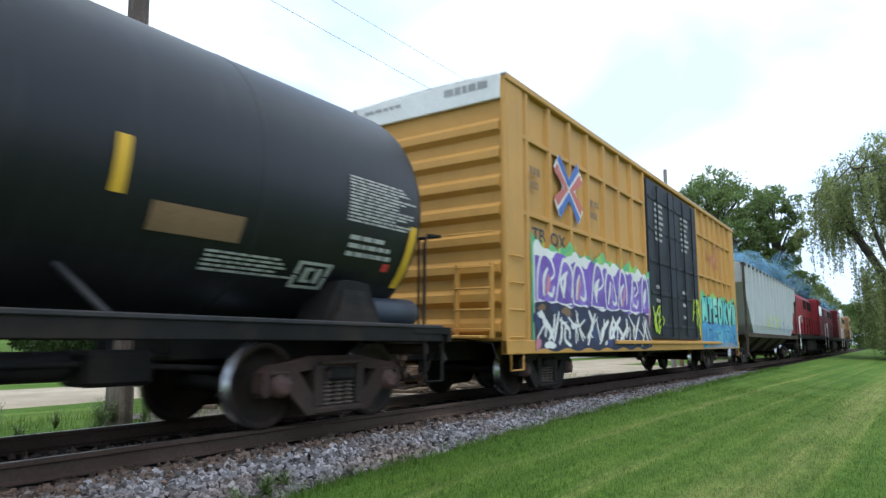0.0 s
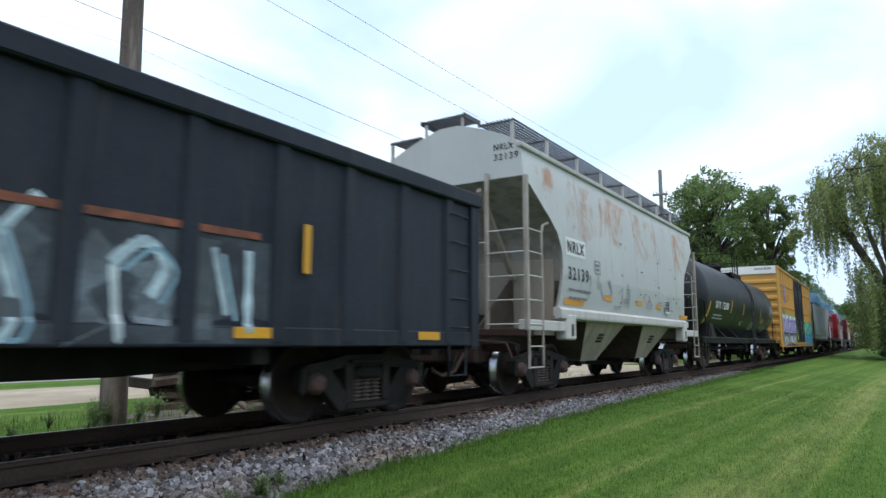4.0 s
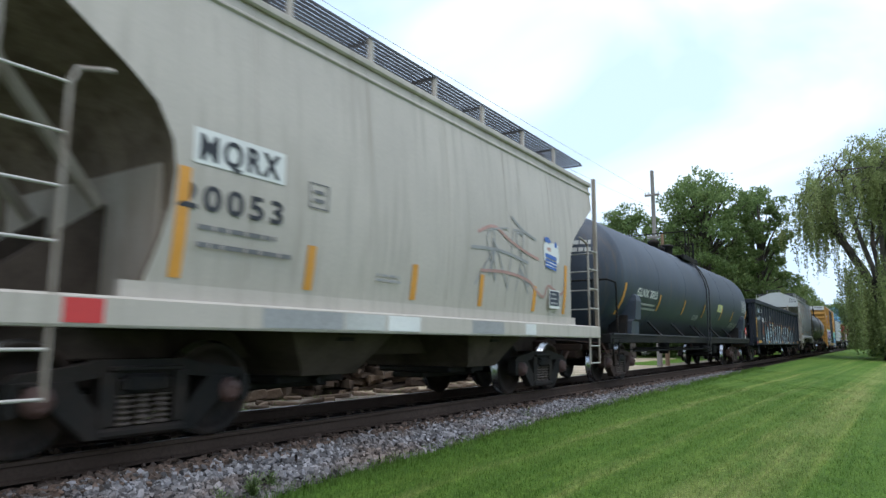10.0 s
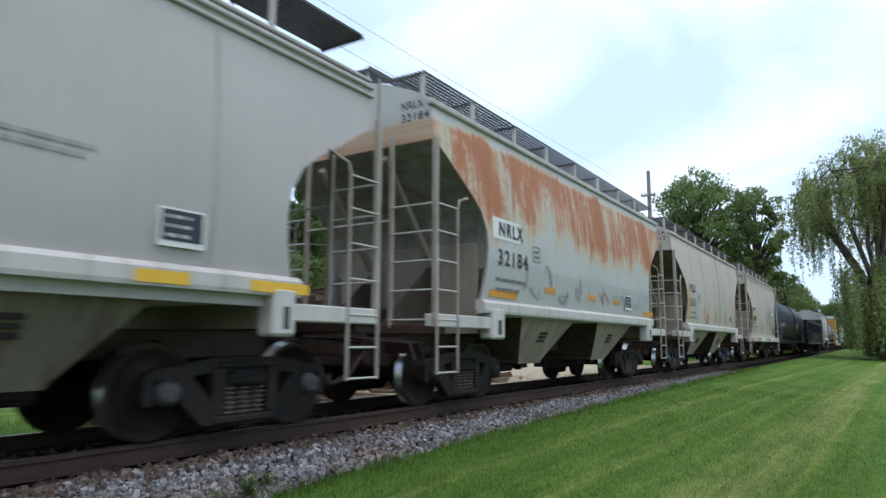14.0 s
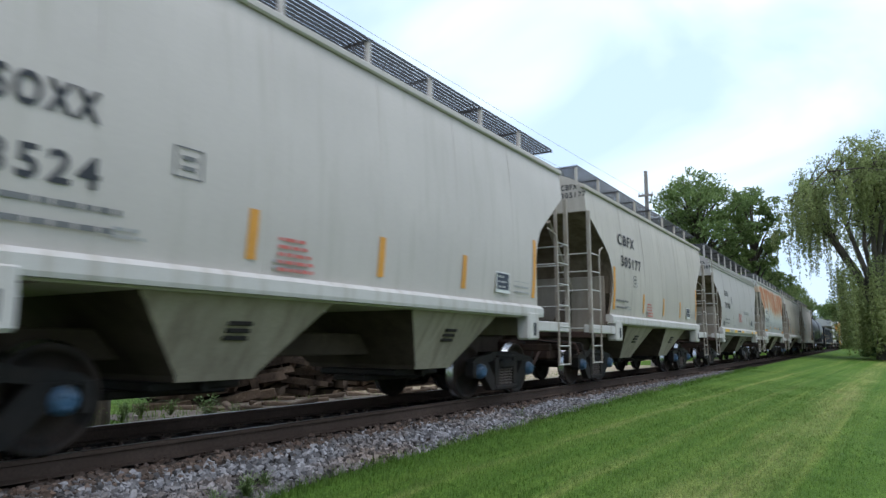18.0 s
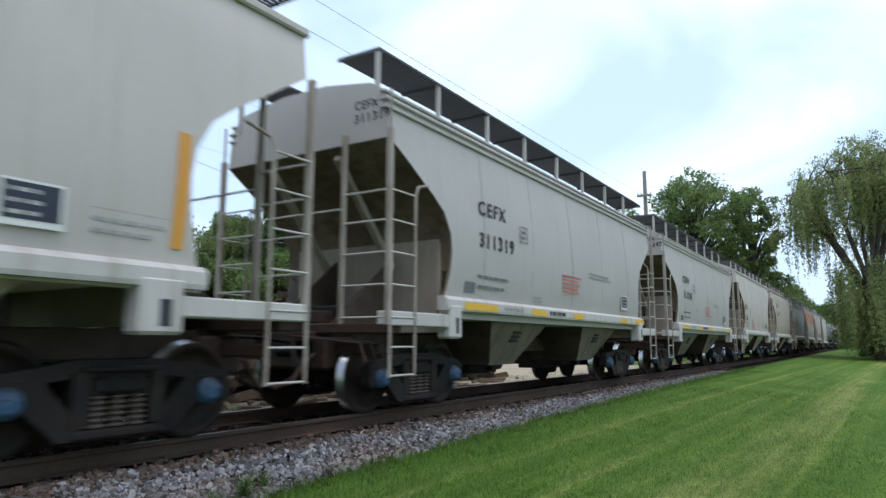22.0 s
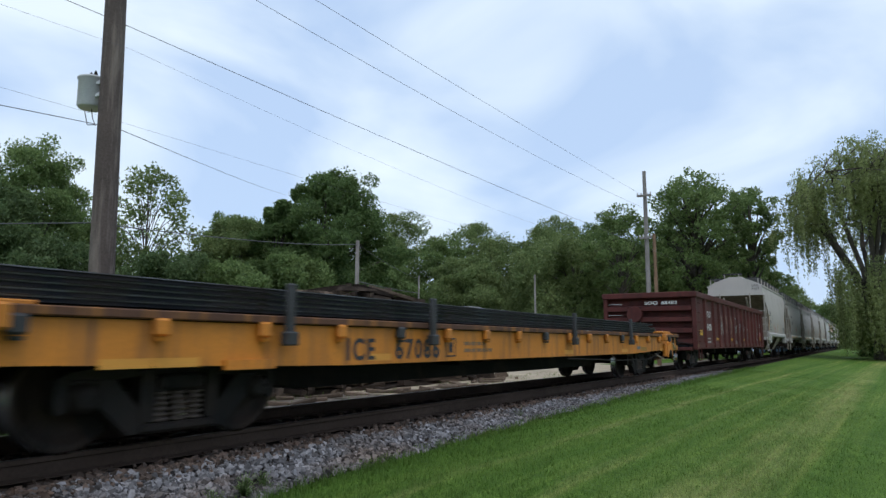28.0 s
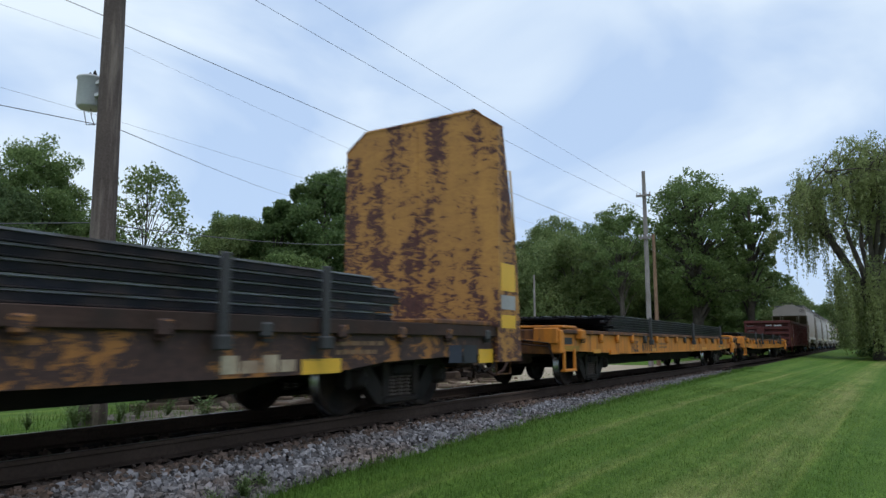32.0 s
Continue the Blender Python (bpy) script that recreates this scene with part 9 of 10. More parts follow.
def bulkhead(car, L, y0):
    """The tall end wall of a bulkhead flat: a steel plate on raking side frames."""
    W, deck = 1.60, 1.16
    b = Build()
    b.prism([(-W, deck), (W, deck), (W, 4.46), (W - 0.42, 4.76), (-W + 0.42, 4.76), (-W, 4.46)], y0, y0 + 0.08, "y")
    w = part("bulkhead", b, M["bulk_plate"], car, "tall rust-flaked yellow steel bulkhead")
    b = Build()
    b.prism([(-W + 0.42, 4.75), (W - 0.42, 4.75), (W - 0.42, 4.79), (-W + 0.42, 4.79)], y0 - 0.015, y0 + 0.20, "y")
    part("top_cap", b, M["bulk_plate"], w)
    for sx in (-1, 1):
        b = Build()
        b.prism([(sx * W, 4.47), (sx * (W - 0.42), 4.77), (sx * (W - 0.42), 4.74), (sx * (W + 0.0), 4.43)][::sx], y0 - 0.012, y0 + 0.20, "y")
        part("corner_cap", b, M["rust_brown"], w)
    b = Build()
    b.prism([(-0.03, deck), (0.03, deck), (0.03, 4.68), (-0.03, 4.68)], y0 - 0.010, y0 + 0.0, "y")
    part("weld_strip", b, M["bulk_plate"], w)
    part("stop_beam", Build().box(-1.5, 1.52, y0 - 1.75, y0 - 0.06, deck + 0.005, deck + 0.085, 0.02), M["rust_brown"], w)
    for sx in (-1, 1):
        b = Build()
        b.prism([(y0 + 0.08, 0.62), (y0 + 0.92, 0.62), (y0 + 0.80, 2.2), (y0 + 0.30, 4.50), (y0 + 0.08, 4.50)], min(sx * (W - 0.12), sx * (W - 0.06)), max(sx * (W - 0.12), sx * (W - 0.06)))
        part("side_frame", b, M["bulk_plate"], w)
        b = Build()
        b.rod([(sx * (W - 0.08), y0 + 0.38, 3.75), (sx * (W + 0.02), y0 + 0.40, 3.75), (sx * (W + 0.02), y0 + 0.56, 2.6), (sx * (W - 0.08), y0 + 0.58, 2.6)], 0.018, 5)
        part("grab_iron", b, M["bulk_yellow"], w)
        for z0, z1, key in ((1.75, 2.2, "stripe"), (1.45, 1.68, "mark_dim"), (1.15, 1.36, "stripe")):
            d = Build()
            d.box(min(sx * (W - 0.062), sx * (W - 0.055)), max(sx * (W - 0.062), sx * (W - 0.055)), y0 + 0.20, y0 + 0.70, z0, z1)
            part("reflector_patch", d, M[key], w)


# ---- ribbed grain hopper and locomotives, far ahead
def ribbed_hopper(rear):
    L = 16.2
    car = car_thing("ribbed_hopper_car", "pale blue-grey ribbed covered hopper car with sloped bays", rear, "freight car")
    b = Build()
    rings = []
    for z, x, c in ((1.25, 1.45, 2.2), (1.7, 1.5, 1.5), (2.6, 1.5, 0.75), (3.4, 1.5, 0.1), (4.15, 1.5, 0.05), (4.3, 1.2, 0.05), (4.4, 0.4, 0.05)):
        rings.append([(x, c, z), (x, L - c, z), (-x, L - c, z), (-x, c, z)])
    b.loft(rings, smooth=False)
    part("body", b, M["hop_d"], car)
    for sx in (-1, 1):
        for k in range(17):
            y = 0.5 + k * (L - 1.0) / 16
            z = 1.7 if 1.5 < y < L - 1.5 else 2.7 if 0.7 < y < L - 0.7 else 3.4
            e = Build()
            e.prism([(sx * 1.48, y - 0.13), (sx * 1.63, y - 0.08), (sx * 1.63, y + 0.08), (sx * 1.48, y + 0.13)][::-sx], z, 4.18, "z")
            part("side_rib", e, M["hop_d"], car)
        e = Build()
        e.box(min(sx * 1.45, sx * 1.6), max(sx * 1.45, sx * 1.6), 0, L, 1.18, 1.36, 0.01)
        e.box(min(sx * 1.45, sx * 1.6), max(sx * 1.45, sx * 1.6), 0, L, 4.1, 4.2, 0.01)
        part("side_sill", e, M["hop_under"], car)
        for y in (0.05, L - 0.05):
            e = Build()
            e.box(min(sx * 1.5, sx * 1.58), max(sx * 1.5, sx * 1.58), y - 0.04, y + 0.04, 0.6, 4.1, 0.01)
            part("corner_post", e, M["hop_under"], car)
    for k in range(4):
        m_ = 3.2 + k * (L - 6.4) / 3
        o = Build()
        o.loft([[(hx, m_ - hy, z), (hx, m_ + hy, z), (-hx, m_ + hy, z), (-hx, m_ - hy, z)] for z, hx, hy in ((1.3, 1.4, 1.35), (0.55, 0.6, 0.4))], smooth=False)
        part("hopper_bay", o, M["hop_under"], car)
    underframe(car, L, 0, L, 0.75, 1.2)
    g = Build()
    g.box(-0.45, 0.45, 0.1, L - 0.1, 4.55, 4.6)
    part("roof_walk", g, M["hop_d"], car)
    coupler(car, 0, -1)
    coupler(car, L, 1)
    for y in (1.8, L - 1.8):
        truck(car, rear, y, "truck", "red_cap")
    rnd = random.Random(8)
    scrawl(car, lambda z: 1.636, 4.5, 9.5, 1.6, 2.3, rnd, "g_lime", 6, 0.03, 0.7)
    scrawl(car, lambda z: 1.638, 8.5, 14.5, 1.5, 2.0, rnd, "g_blue", 6, 0.025, 0.7)


def locomotive(rear, colour, label):
    """A six-axle road engine: walkway, long hood, cab, short nose, fuel tank."""
    L = 20.2
    car = car_thing("locomotive", label, rear, "locomotive")
    part("frame", Build().box(-1.5, 1.5, 0.4, L - 0.4, 1.25, 1.55, 0.03), M["black_dull"], car)
    hood = Build()
    hood.loft([[(-1.0, y, 1.55), (-1.0, y, 4.15), (-0.75, y, 4.45), (0.75, y, 4.45), (1.0, y, 4.15), (1.0, y, 1.55)] for y in (1.3, 14.2)], smooth=False)
    h = part("hood", hood, M[colour], car)
    for k in range(9):
        y = 2.0 + k * 1.32
        part("hood_door", Build().box(1.0, 1.025, y, y + 1.15, 1.75, 3.5, 0.02), M[colour], h)
    for y, w in ((1.6, 2.4), (8.5, 1.5), (11.0, 2.2)):
        part("grille", Build().box(0.98, 1.04, y, y + w, 3.45, 4.1, 0.01), M["black_dull"], h)
    for y in (2.3, 4.0, 5.7):
        part("radiator_fan", Build().turn((0, y, 4.42), "z", [(0, 0.7), (0.18, 0.7), (0.2, 0.6), (0.201, 0.001)], 18), M["black_dull"], h)
    part("exhaust_stack", Build().box(-0.2, 0.2, 9.2, 10.0, 4.4, 4.75, 0.03), M["black_dull"], h)
    c = part("cab", Build().box(-1.5, 1.5, 14.2, 16.9, 1.55, 4.5, 0.12), M[colour], car)
    for y in (14.5, 15.7):
        part("cab_window", Build().box(1.495, 1.51, y, y + 0.9, 3.2, 3.95, 0.02), M["glass"], c)
    part("nose", Build().box(-1.0, 1.0, 16.9, 19.2, 1.55, 3.1, 0.15), M[colour], car)
    part("fuel_tank", Build().box(-1.35, 1.35, 7.6, 12.6, 0.35, 1.25, 0.15), M["black_dull"], car)
    part("stripe_patch", Build().box(1.03, 1.04, 6.0, 7.0, 2.4, 2.9), M["mark_white"], car)
    for sx in (-1, 1):
        for y in (0.45, L - 1.15):
            s = Build()
            for k in range(4):
                s.box(min(sx * 1.1, sx * 1.5), max(sx * 1.1, sx * 1.5), y, y + 0.7, 0.45 + k * 0.27, 0.49 + k * 0.27)
            part("steps", s, M["black_dull"], car)
        r = Build()
        pts = [(sx * 1.48, 0.9, 0.6), (sx * 1.48, 0.9, 2.6), (sx * 1.48, 1.3, 2.65), (sx * 1.48, 14.0, 2.65)]
        r.rod(pts[:3], 0.03, 5)
        part("end_handrail", r, M["mark_white"], car)
        r = Build()
        r.rod(pts[2:], 0.02, 5)
        for k in range(8):
            r.rod([(sx * 1.48, 2 + k * 1.65, 1.5), (sx * 1.48, 2 + k * 1.65, 2.65)], 0.022, 5)
        part("handrail", r, M["black_dull"], car)
        part("end_handrail", Build().rod([(sx * 1.48, L - 0.9, 0.6), (sx * 1.48, L - 0.9, 2.6)], 0.03, 5), M["mark_white"], car)
    for y in (4.0, L - 4.0):
        t = part("truck", Build().box(-1.05, 1.05, y - 2.5, y + 2.5, 0.55, 0.95, 0.06), M["black_dull"], car)
        for e in (-2.0, 0.0, 2.0):
            for sx, wh in ((1, WHEEL_R), (-1, WHEEL_L)):
                part("wheel", wh, None, t, at=pose(sx * 0.752, y + e, 0.457))
            part("journal_box", Build().box(0.95, 1.2, y + e - 0.2, y + e + 0.2, 0.3, 0.75, 0.04), M["black_dull"], t)
    coupler(car, 0.3, -1)
    coupler(car, L - 0.3, 1)
    return car


def smoke(y, z, seed):
    """Exhaust haze: thin see-through puffs that trail off behind the engine."""
    m = bpy.data.materials.get("exhaust_haze")
    if not m:
        m = bpy.data.materials.new("exhaust_haze")
        m.use_nodes = True
        nt = m.node_tree
        out = nt.nodes["Material Output"]
        nt.nodes.remove(nt.nodes["Principled BSDF"])
        tr = nt.nodes.new("ShaderNodeBsdfTransparent")
        df = nt.nodes.new("ShaderNodeBsdfDiffuse")
        df.inputs["Color"].default_value = (0.40, 0.74, 1.0, 1)
        tl = nt.nodes.new("ShaderNodeBsdfTranslucent")
        tl.inputs["Color"].default_value = (0.40, 0.74, 1.0, 1)
        both = nt.nodes.new("ShaderNodeMixShader")
        nt.links.new(df.outputs["BSDF"], both.inputs[1])
        nt.links.new(tl.outputs["BSDF"], both.inputs[2])
        co = nt.nodes.new("ShaderNodeTexCoord")
        n = noise_tex(nt, co.outputs["Object"], 1.1, 5, 0.6, distortion=0.8)
        r = ramp(nt, [(0.40, (0.0, 0.0, 0.0)), (0.68, (0.17, 0.17, 0.17))])
        nt.links.new(n.outputs["Fac"], r.inputs["Fac"])
        mx = nt.nodes.new("ShaderNodeMixShader")
        nt.links.new(r.outputs["Color"], mx.inputs[0])
        nt.links.new(tr.outputs["BSDF"], mx.inputs[1])
        nt.links.new(both.outputs["Shader"], mx.inputs[2])
        nt.links.new(mx.outputs["Shader"], out.inputs["Surface"])
    rnd = random.Random(seed)
    t = thing("exhaust_smoke", "thin blue-grey diesel exhaust haze over the locomotives", "smoke", pose(0, y, z))
    TRAIN.append((t, y))
    for k in range(110):
        u = (k + 0.5) / 110
        b = Build()
        r = (0.22 + 0.42 * u) * rnd.uniform(0.7, 1.3)
        c = Vector((rnd.gauss(0, 0.25 + 0.6 * u) - 0.6 * u, -60 * u + rnd.gauss(0, 1.0), 0.2 + 0.8 * u ** 0.8 + rnd.gauss(0, 0.12 + 0.45 * u)))
        prof = [(-r * 3.0 * math.cos(math.pi * i / 6), max(0.002, r * math.sin(math.pi * i / 6) * (1 + 0.25 * math.sin(i * 2.3 + k)))) for i in range(7)]
        b.turn(tuple(c), "y", prof, 9)
        part("puff", b, m, t)


# ---------------------------------------------------------------- the place
def make_roadside():
    strip("sand_yard", -13.6, -8.3, -30, 60, -0.385, M["sand"], "pale sandy gravel yard beside the track")
    strip("verge", -5.2, -2.75, 6.6, 60, -0.40, M["verge"], "dirty gravel and wood chips along the track", steps=60, wob=0.5)
    strip("road", -25.0, -17.0, -200, 300, -0.35, M["road"], "pale paved road behind the track", steps=90, wob=0.2)
    strip("yard", -17.5, -3.6, 13.5, 40, -0.39, M["sand"], "sandy gravel lot with scattered wood scraps", steps=40, wob=0.8)


def make_tie_pile(x, y0, y1, seed):
    """Old sleepers, split and heaped: high in the middle, low at the ends."""
    rnd = random.Random(seed)
    pile = thing("tie_pile", "long heap of old weathered split railway ties", "timber pile", pose(x, y0, -0.44))

    def crest(y):
        pts = ((0, 0.5), (0.5, 1.1), (1.5, 1.6), (3.3, 2.4), (4.8, 2.8), (6.5, 3.05), (8.3, 3.0), (9.2, 2.65), (10.0, 1.9), (13.6, 1.6), (14.4, 0.6))
        for (a, za), (c, zc) in zip(pts, pts[1:]):
            if a <= y <= c:
                return za + (zc - za) * (y - a) / (c - a)
        return 0.4
    shapes = []
    for k in range(14):
        b = Build()
        l, w, h = rnd.uniform(0.35, 1.0), rnd.uniform(0.07, 0.13), rnd.uniform(0.05, 0.105)
        v = []
        for sx in (-1, 1):
            for sy in (-1, 1):
                for sz in (-1, 1):
                    v.append((sx * l + rnd.uniform(-0.09, 0.09), sy * w * rnd.uniform(0.75, 1.1), sz * h * rnd.uniform(0.75, 1.1)))
        b.add(v, [(0, 1, 3, 2), (4, 6, 7, 5), (0, 4, 5, 1), (2, 3, 7, 6), (0, 2, 6, 4), (1, 5, 7, 3)])
        shapes.append(b.mesh("timber"))
    length = y1 - y0
    z, k = 0.09, 0
    while z < 3.0:
        y = 0.05
        while y < length:
            if z < crest(y) - 0.08:
                along = rnd.random() < 0.55
                face = 0.75 - 0.22 * z
                turn = rnd.uniform(-26, 26) + (90 if along else 0)
                # past 3.2 m, timbers well below the crest take the darker wood
                part("timber", rnd.choice(shapes), M["dark_tie" if y > 3.2 and z < crest(y) - 0.55 else "old_tie"], pile, at=pose(face - (0.25 if along else 0.9) + rnd.uniform(-0.25, 0.2), y, z, rnd.uniform(-12, 12), rnd.uniform(-10, 10), turn))
            y += rnd.uniform(0.24, 0.46)
        z += 0.185
    core = Build()
    for (a, c, hgt) in ((0.8, 3.2, 1.0), (3.2, 9.2, 2.15), (9.2, 13.6, 1.3)):
        core.box(-1.4, 0.15, a, c, 0.0, hgt, 0.1)
    part("heap_core", core, M["dark_tie"], pile)
    for i in range(34):
        l = rnd.uniform(0.2, 0.55)
        part("wood_scrap", Build().box(-l, l, -0.06, 0.06, -0.05, 0.05, 0.02), M["old_tie"], pile,
             at=pose(rnd.uniform(0.9, 2.3), rnd.uniform(0, length), 0.07, rnd.uniform(-8, 8), rnd.uniform(-8, 8), rnd.uniform(0, 180)))


def make_sign(x, y, z):
    s = thing("warning_sign", "small white and red warning sign on the wooden pole", "sign", pose(x, y, z, 0, 0, 62))
    part("plate", Build().box(-0.14, 0.14, -0.006, 0.006, -0.22, 0.22, 0.003), M["mark_white"], s)
    part("red_band", Build().box(-0.14, 0.14, -0.011, -0.0062, 0.13, 0.22), M["mark_red"], s)
    part("pictogram", Build().box(-0.10, 0.0, -0.0105, -0.0062, -0.06, 0.06, 0.002), M["mark_blue"], s)
    part("pictogram", Build().box(0.02, 0.10, -0.0105, -0.0062, -0.02, 0.05, 0.002), M["mark_black"], s)
    for k in range(2):
        part("print_line", Build().box(-0.10, 0.10 - 0.03 * k, -0.0105, -0.0062, -0.10 - k * 0.045, -0.085 - k * 0.045), M["mark_dim"], s)
    part("print_line", Build().box(-0.10, 0.08, -0.0105, -0.0062, 0.085, 0.105), M["mark_dim"], s)
    part("red_foot", Build().box(-0.14, 0.14, -0.011, -0.0062, -0.22, -0.17), M["mark_red"], s)


def make_transformer(x, y, z):
    t = thing("transformer", "grey can transformer hung on the pole", "transformer", pose(x, y, z))
    part("can", Build().turn((0, 0, 0), "z", [(-0.28, 0.001), (-0.28, 0.19), (-0.25, 0.22), (0.22, 0.22), (0.23, 0.24), (0.26, 0.24), (0.30, 0.15), (0.31, 0.001)], 18), M["trafo"], t)
    for dx in (-0.06, 0.08):
        part("bushing", Build().turn((dx, 0, 0.28), "z", [(0, 0.03), (0.05, 0.035), (0.1, 0.02), (0.13, 0.001)], 8), M["black_dull"], t)
    for dz in (-0.09, 0.13):
        part("bracket", Build().box(0.18, 0.42, -0.05, 0.05, dz - 0.03, dz + 0.03), M["trafo"], t)
    for line in ([(-0.06, 0, 0.4), (-0.22, 0.02, 0.25), (-0.25, 0.02, -0.2), (-0.1, 0.02, -0.55), (0.2, 0, -0.6)], [(0.0, 0.02, -0.28), (0.05, 0.02, -0.45), (0.2, 0, -0.62)]):
        part("lead", Build().rod(line, 0.008, 4), M["black_dull"], t)


def make_house(x, y, z):
    """A low dwelling with a hipped roof, half hidden beyond the tracks."""
    h = thing("house", "small dark grey house with pale hipped roof and white windows", "house", pose(x, y, z))
    wx, wy, eave, ridge = 1.85, 2.6, 3.98, 4.66
    for name, box in (("wall_front", (-wx, wx, -wy, -wy + 0.15)), ("wall_back", (-wx, wx, wy - 0.15, wy)), ("wall_side", (-wx, -wx + 0.15, -wy + 0.15, wy - 0.15)), ("wall_side", (wx - 0.15, wx, -wy + 0.15, wy - 0.15))):
        part("wall", Build().box(*box, 0.0, eave, 0), M["house_wall"], h)
    b = Build()
    o = 0.28
    v = [(-wx - o, -wy - o, eave), (wx + o, -wy - o, eave), (wx + o, wy + o, eave), (-wx - o, wy + o, eave), (-0.9, -0.7, ridge), (0.9, -0.7, ridge), (0.9, 0.7, ridge), (-0.9, 0.7, ridge)]
    b.add(v, [(0, 1, 5, 4), (1, 2, 6, 5), (2, 3, 7, 6), (3, 0, 4, 7), (4, 5, 6, 7), (3, 2, 1, 0)])
    roof = part("roof", b, M["house_roof"], h, "pale grey shingle roof")
    part("fascia", Build().box(-wx - o, wx + o, -wy - o, -wy - o + 0.04, eave - 0.14, eave - 0.003, 0), M["mark_white"], roof)
    part("fascia", Build().box(wx + o - 0.04, wx + o, -wy - o + 0.05, wy + o, eave - 0.14, eave - 0.003, 0), M["mark_white"], roof)
    for cx in (-1.0, 0.15, 1.15):
        w = part("window", Build().box(cx - 0.32, cx + 0.32, -wy - 0.03, -wy + 0.02, 2.75, 3.75, 0.01), M["mark_white"], h, "white window frame")
        part("pane", Build().box(cx - 0.22, cx + 0.22, -wy - 0.04, -wy - 0.028, 2.85, 3.22, 0), M["glass"], w)
        part("pane", Build().box(cx - 0.22, cx + 0.22, -wy - 0.04, -wy - 0.028, 3.28, 3.65, 0), M["glass"], w)
    for cy in (-1.3, 0.8):
        w = part("window", Build().box(wx - 0.02, wx + 0.03, cy - 0.35, cy + 0.35, 2.75, 3.75, 0.01), M["mark_white"], h, "white window frame")
        part("pane", Build().box(wx + 0.028, wx + 0.04, cy - 0.25, cy + 0.25, 2.85, 3.65, 0), M["glass"], w)


M["house_wall"] = coat("dark_grey_siding", (0.07, 0.075, 0.085), 0.8, 0, 0.15, (0.05, 0.05, 0.055), 0.3, bump=0.1)
M["house_roof"] = coat("grey_shingles", (0.16, 0.16, 0.165), 0.9, 0, 0.2, (0.11, 0.11, 0.115), 0.35, bump=0.3)

make_ground()
make_roadside()
make_house(-24.6, 52.6, -0.45)
make_pole(-4.19, 6.16, -0.42, 11.5, 0.215, (-0.011, -0.018), "tall weathered wooden utility pole beside the track", [(8.65, 1.1), (9.5, 0.9)])
make_transformer(-4.72, 5.98, 5.22)
make_sign(-3.93, 5.86, 1.60)
make_pole(-3.98, 38.3, -0.42, 11.4, 0.15, (0, 0), "tall grey wooden utility pole farther along the track", [(9.9, 0.42), (7.4, 0.36)], "pole_grey")
make_pole(-4.17, 40.7, -0.42, 8.0, 0.13, (0.0, 0.0), "short bare wooden pole beside the utility pole", wood="pole_brown")
make_pole(-14.6, 25.0, -0.42, 6.35, 0.13, (0.0, 0.0), "short grey wooden service pole near the road", wood="pole_grey")
make_pole(-14.65, 46.0, -0.42, 6.5, 0.10, (0.0, 0.0), "thin grey service pole in front of the trees", wood="pole_grey")
make_pole(-17.25, 34.2, -0.42, 5.5, 0.07, (0.0, 0.0), "thin short service pole by the road", wood="pole_grey")
for near, far, r, sag in (((-5.0, 6.1, 8.86), (-4.35, 38.3, 8.95), 0.006, 0.30), ((-5.1, 6.1, 9.75), (-4.1, 38.3, 9.55), 0.006, 0.10), ((-4.3, 6.1, 6.50), (-3.98, 38.3, 6.45), 0.0065, 0.10)):
    wire([(near[0], -30.0, near[2]), near, far, (far[0], 85, far[2])], r, "thin dark power line along the track", sag)
wire([(-4.0, -30.0, 5.9), (-4.0, 6.2, 5.95), (-3.98, 38.3, 5.9)], 0.0022, "very thin grey wire along the track", 0.5)
wire([(-4.3, -30.0, 4.75), (-4.3, 6.2, 4.72), (-4.15, 38.3, 4.7)], 0.0022, "very thin grey wire along the track", 0.1)
wire([(-9.0, -20.0, 4.2), (-4.2, 6.2, 4.55), (-35.0, 40.0, 13.5)], 0.007, "thin dark cable from the pole to the trees", 0.12)
wire([(-4.35, 6.1, 2.88), (-14.6, 25.0, 5.75), (-17.25, 34.2, 4.9)], 0.012, "thin service cable to the short pole", 0.15)
wire([(-30, -2, 4.6), (-4.35, 6.1, 2.9)], 0.011, "thin service cable crossing to the pole", 0.2)
wire([(-14.6, 25.0, 3.9), (-17.25, 34.2, 4.0)], 0.02, "thin service cable between short poles", 0.05)

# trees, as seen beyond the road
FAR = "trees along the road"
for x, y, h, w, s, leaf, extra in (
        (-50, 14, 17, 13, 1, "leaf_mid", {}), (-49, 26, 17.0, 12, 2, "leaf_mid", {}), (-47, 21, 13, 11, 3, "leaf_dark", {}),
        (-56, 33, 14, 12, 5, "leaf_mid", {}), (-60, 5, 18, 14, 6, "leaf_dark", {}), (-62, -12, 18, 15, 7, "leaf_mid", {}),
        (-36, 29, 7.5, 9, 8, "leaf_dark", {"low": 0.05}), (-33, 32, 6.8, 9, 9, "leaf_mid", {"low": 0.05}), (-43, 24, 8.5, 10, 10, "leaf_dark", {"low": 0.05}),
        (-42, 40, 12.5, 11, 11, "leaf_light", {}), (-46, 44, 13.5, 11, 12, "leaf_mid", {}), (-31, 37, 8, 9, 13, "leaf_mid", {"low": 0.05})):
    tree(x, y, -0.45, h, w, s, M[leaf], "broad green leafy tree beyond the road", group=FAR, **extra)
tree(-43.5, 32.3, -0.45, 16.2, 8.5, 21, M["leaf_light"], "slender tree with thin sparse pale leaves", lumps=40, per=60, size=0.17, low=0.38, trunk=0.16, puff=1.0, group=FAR)
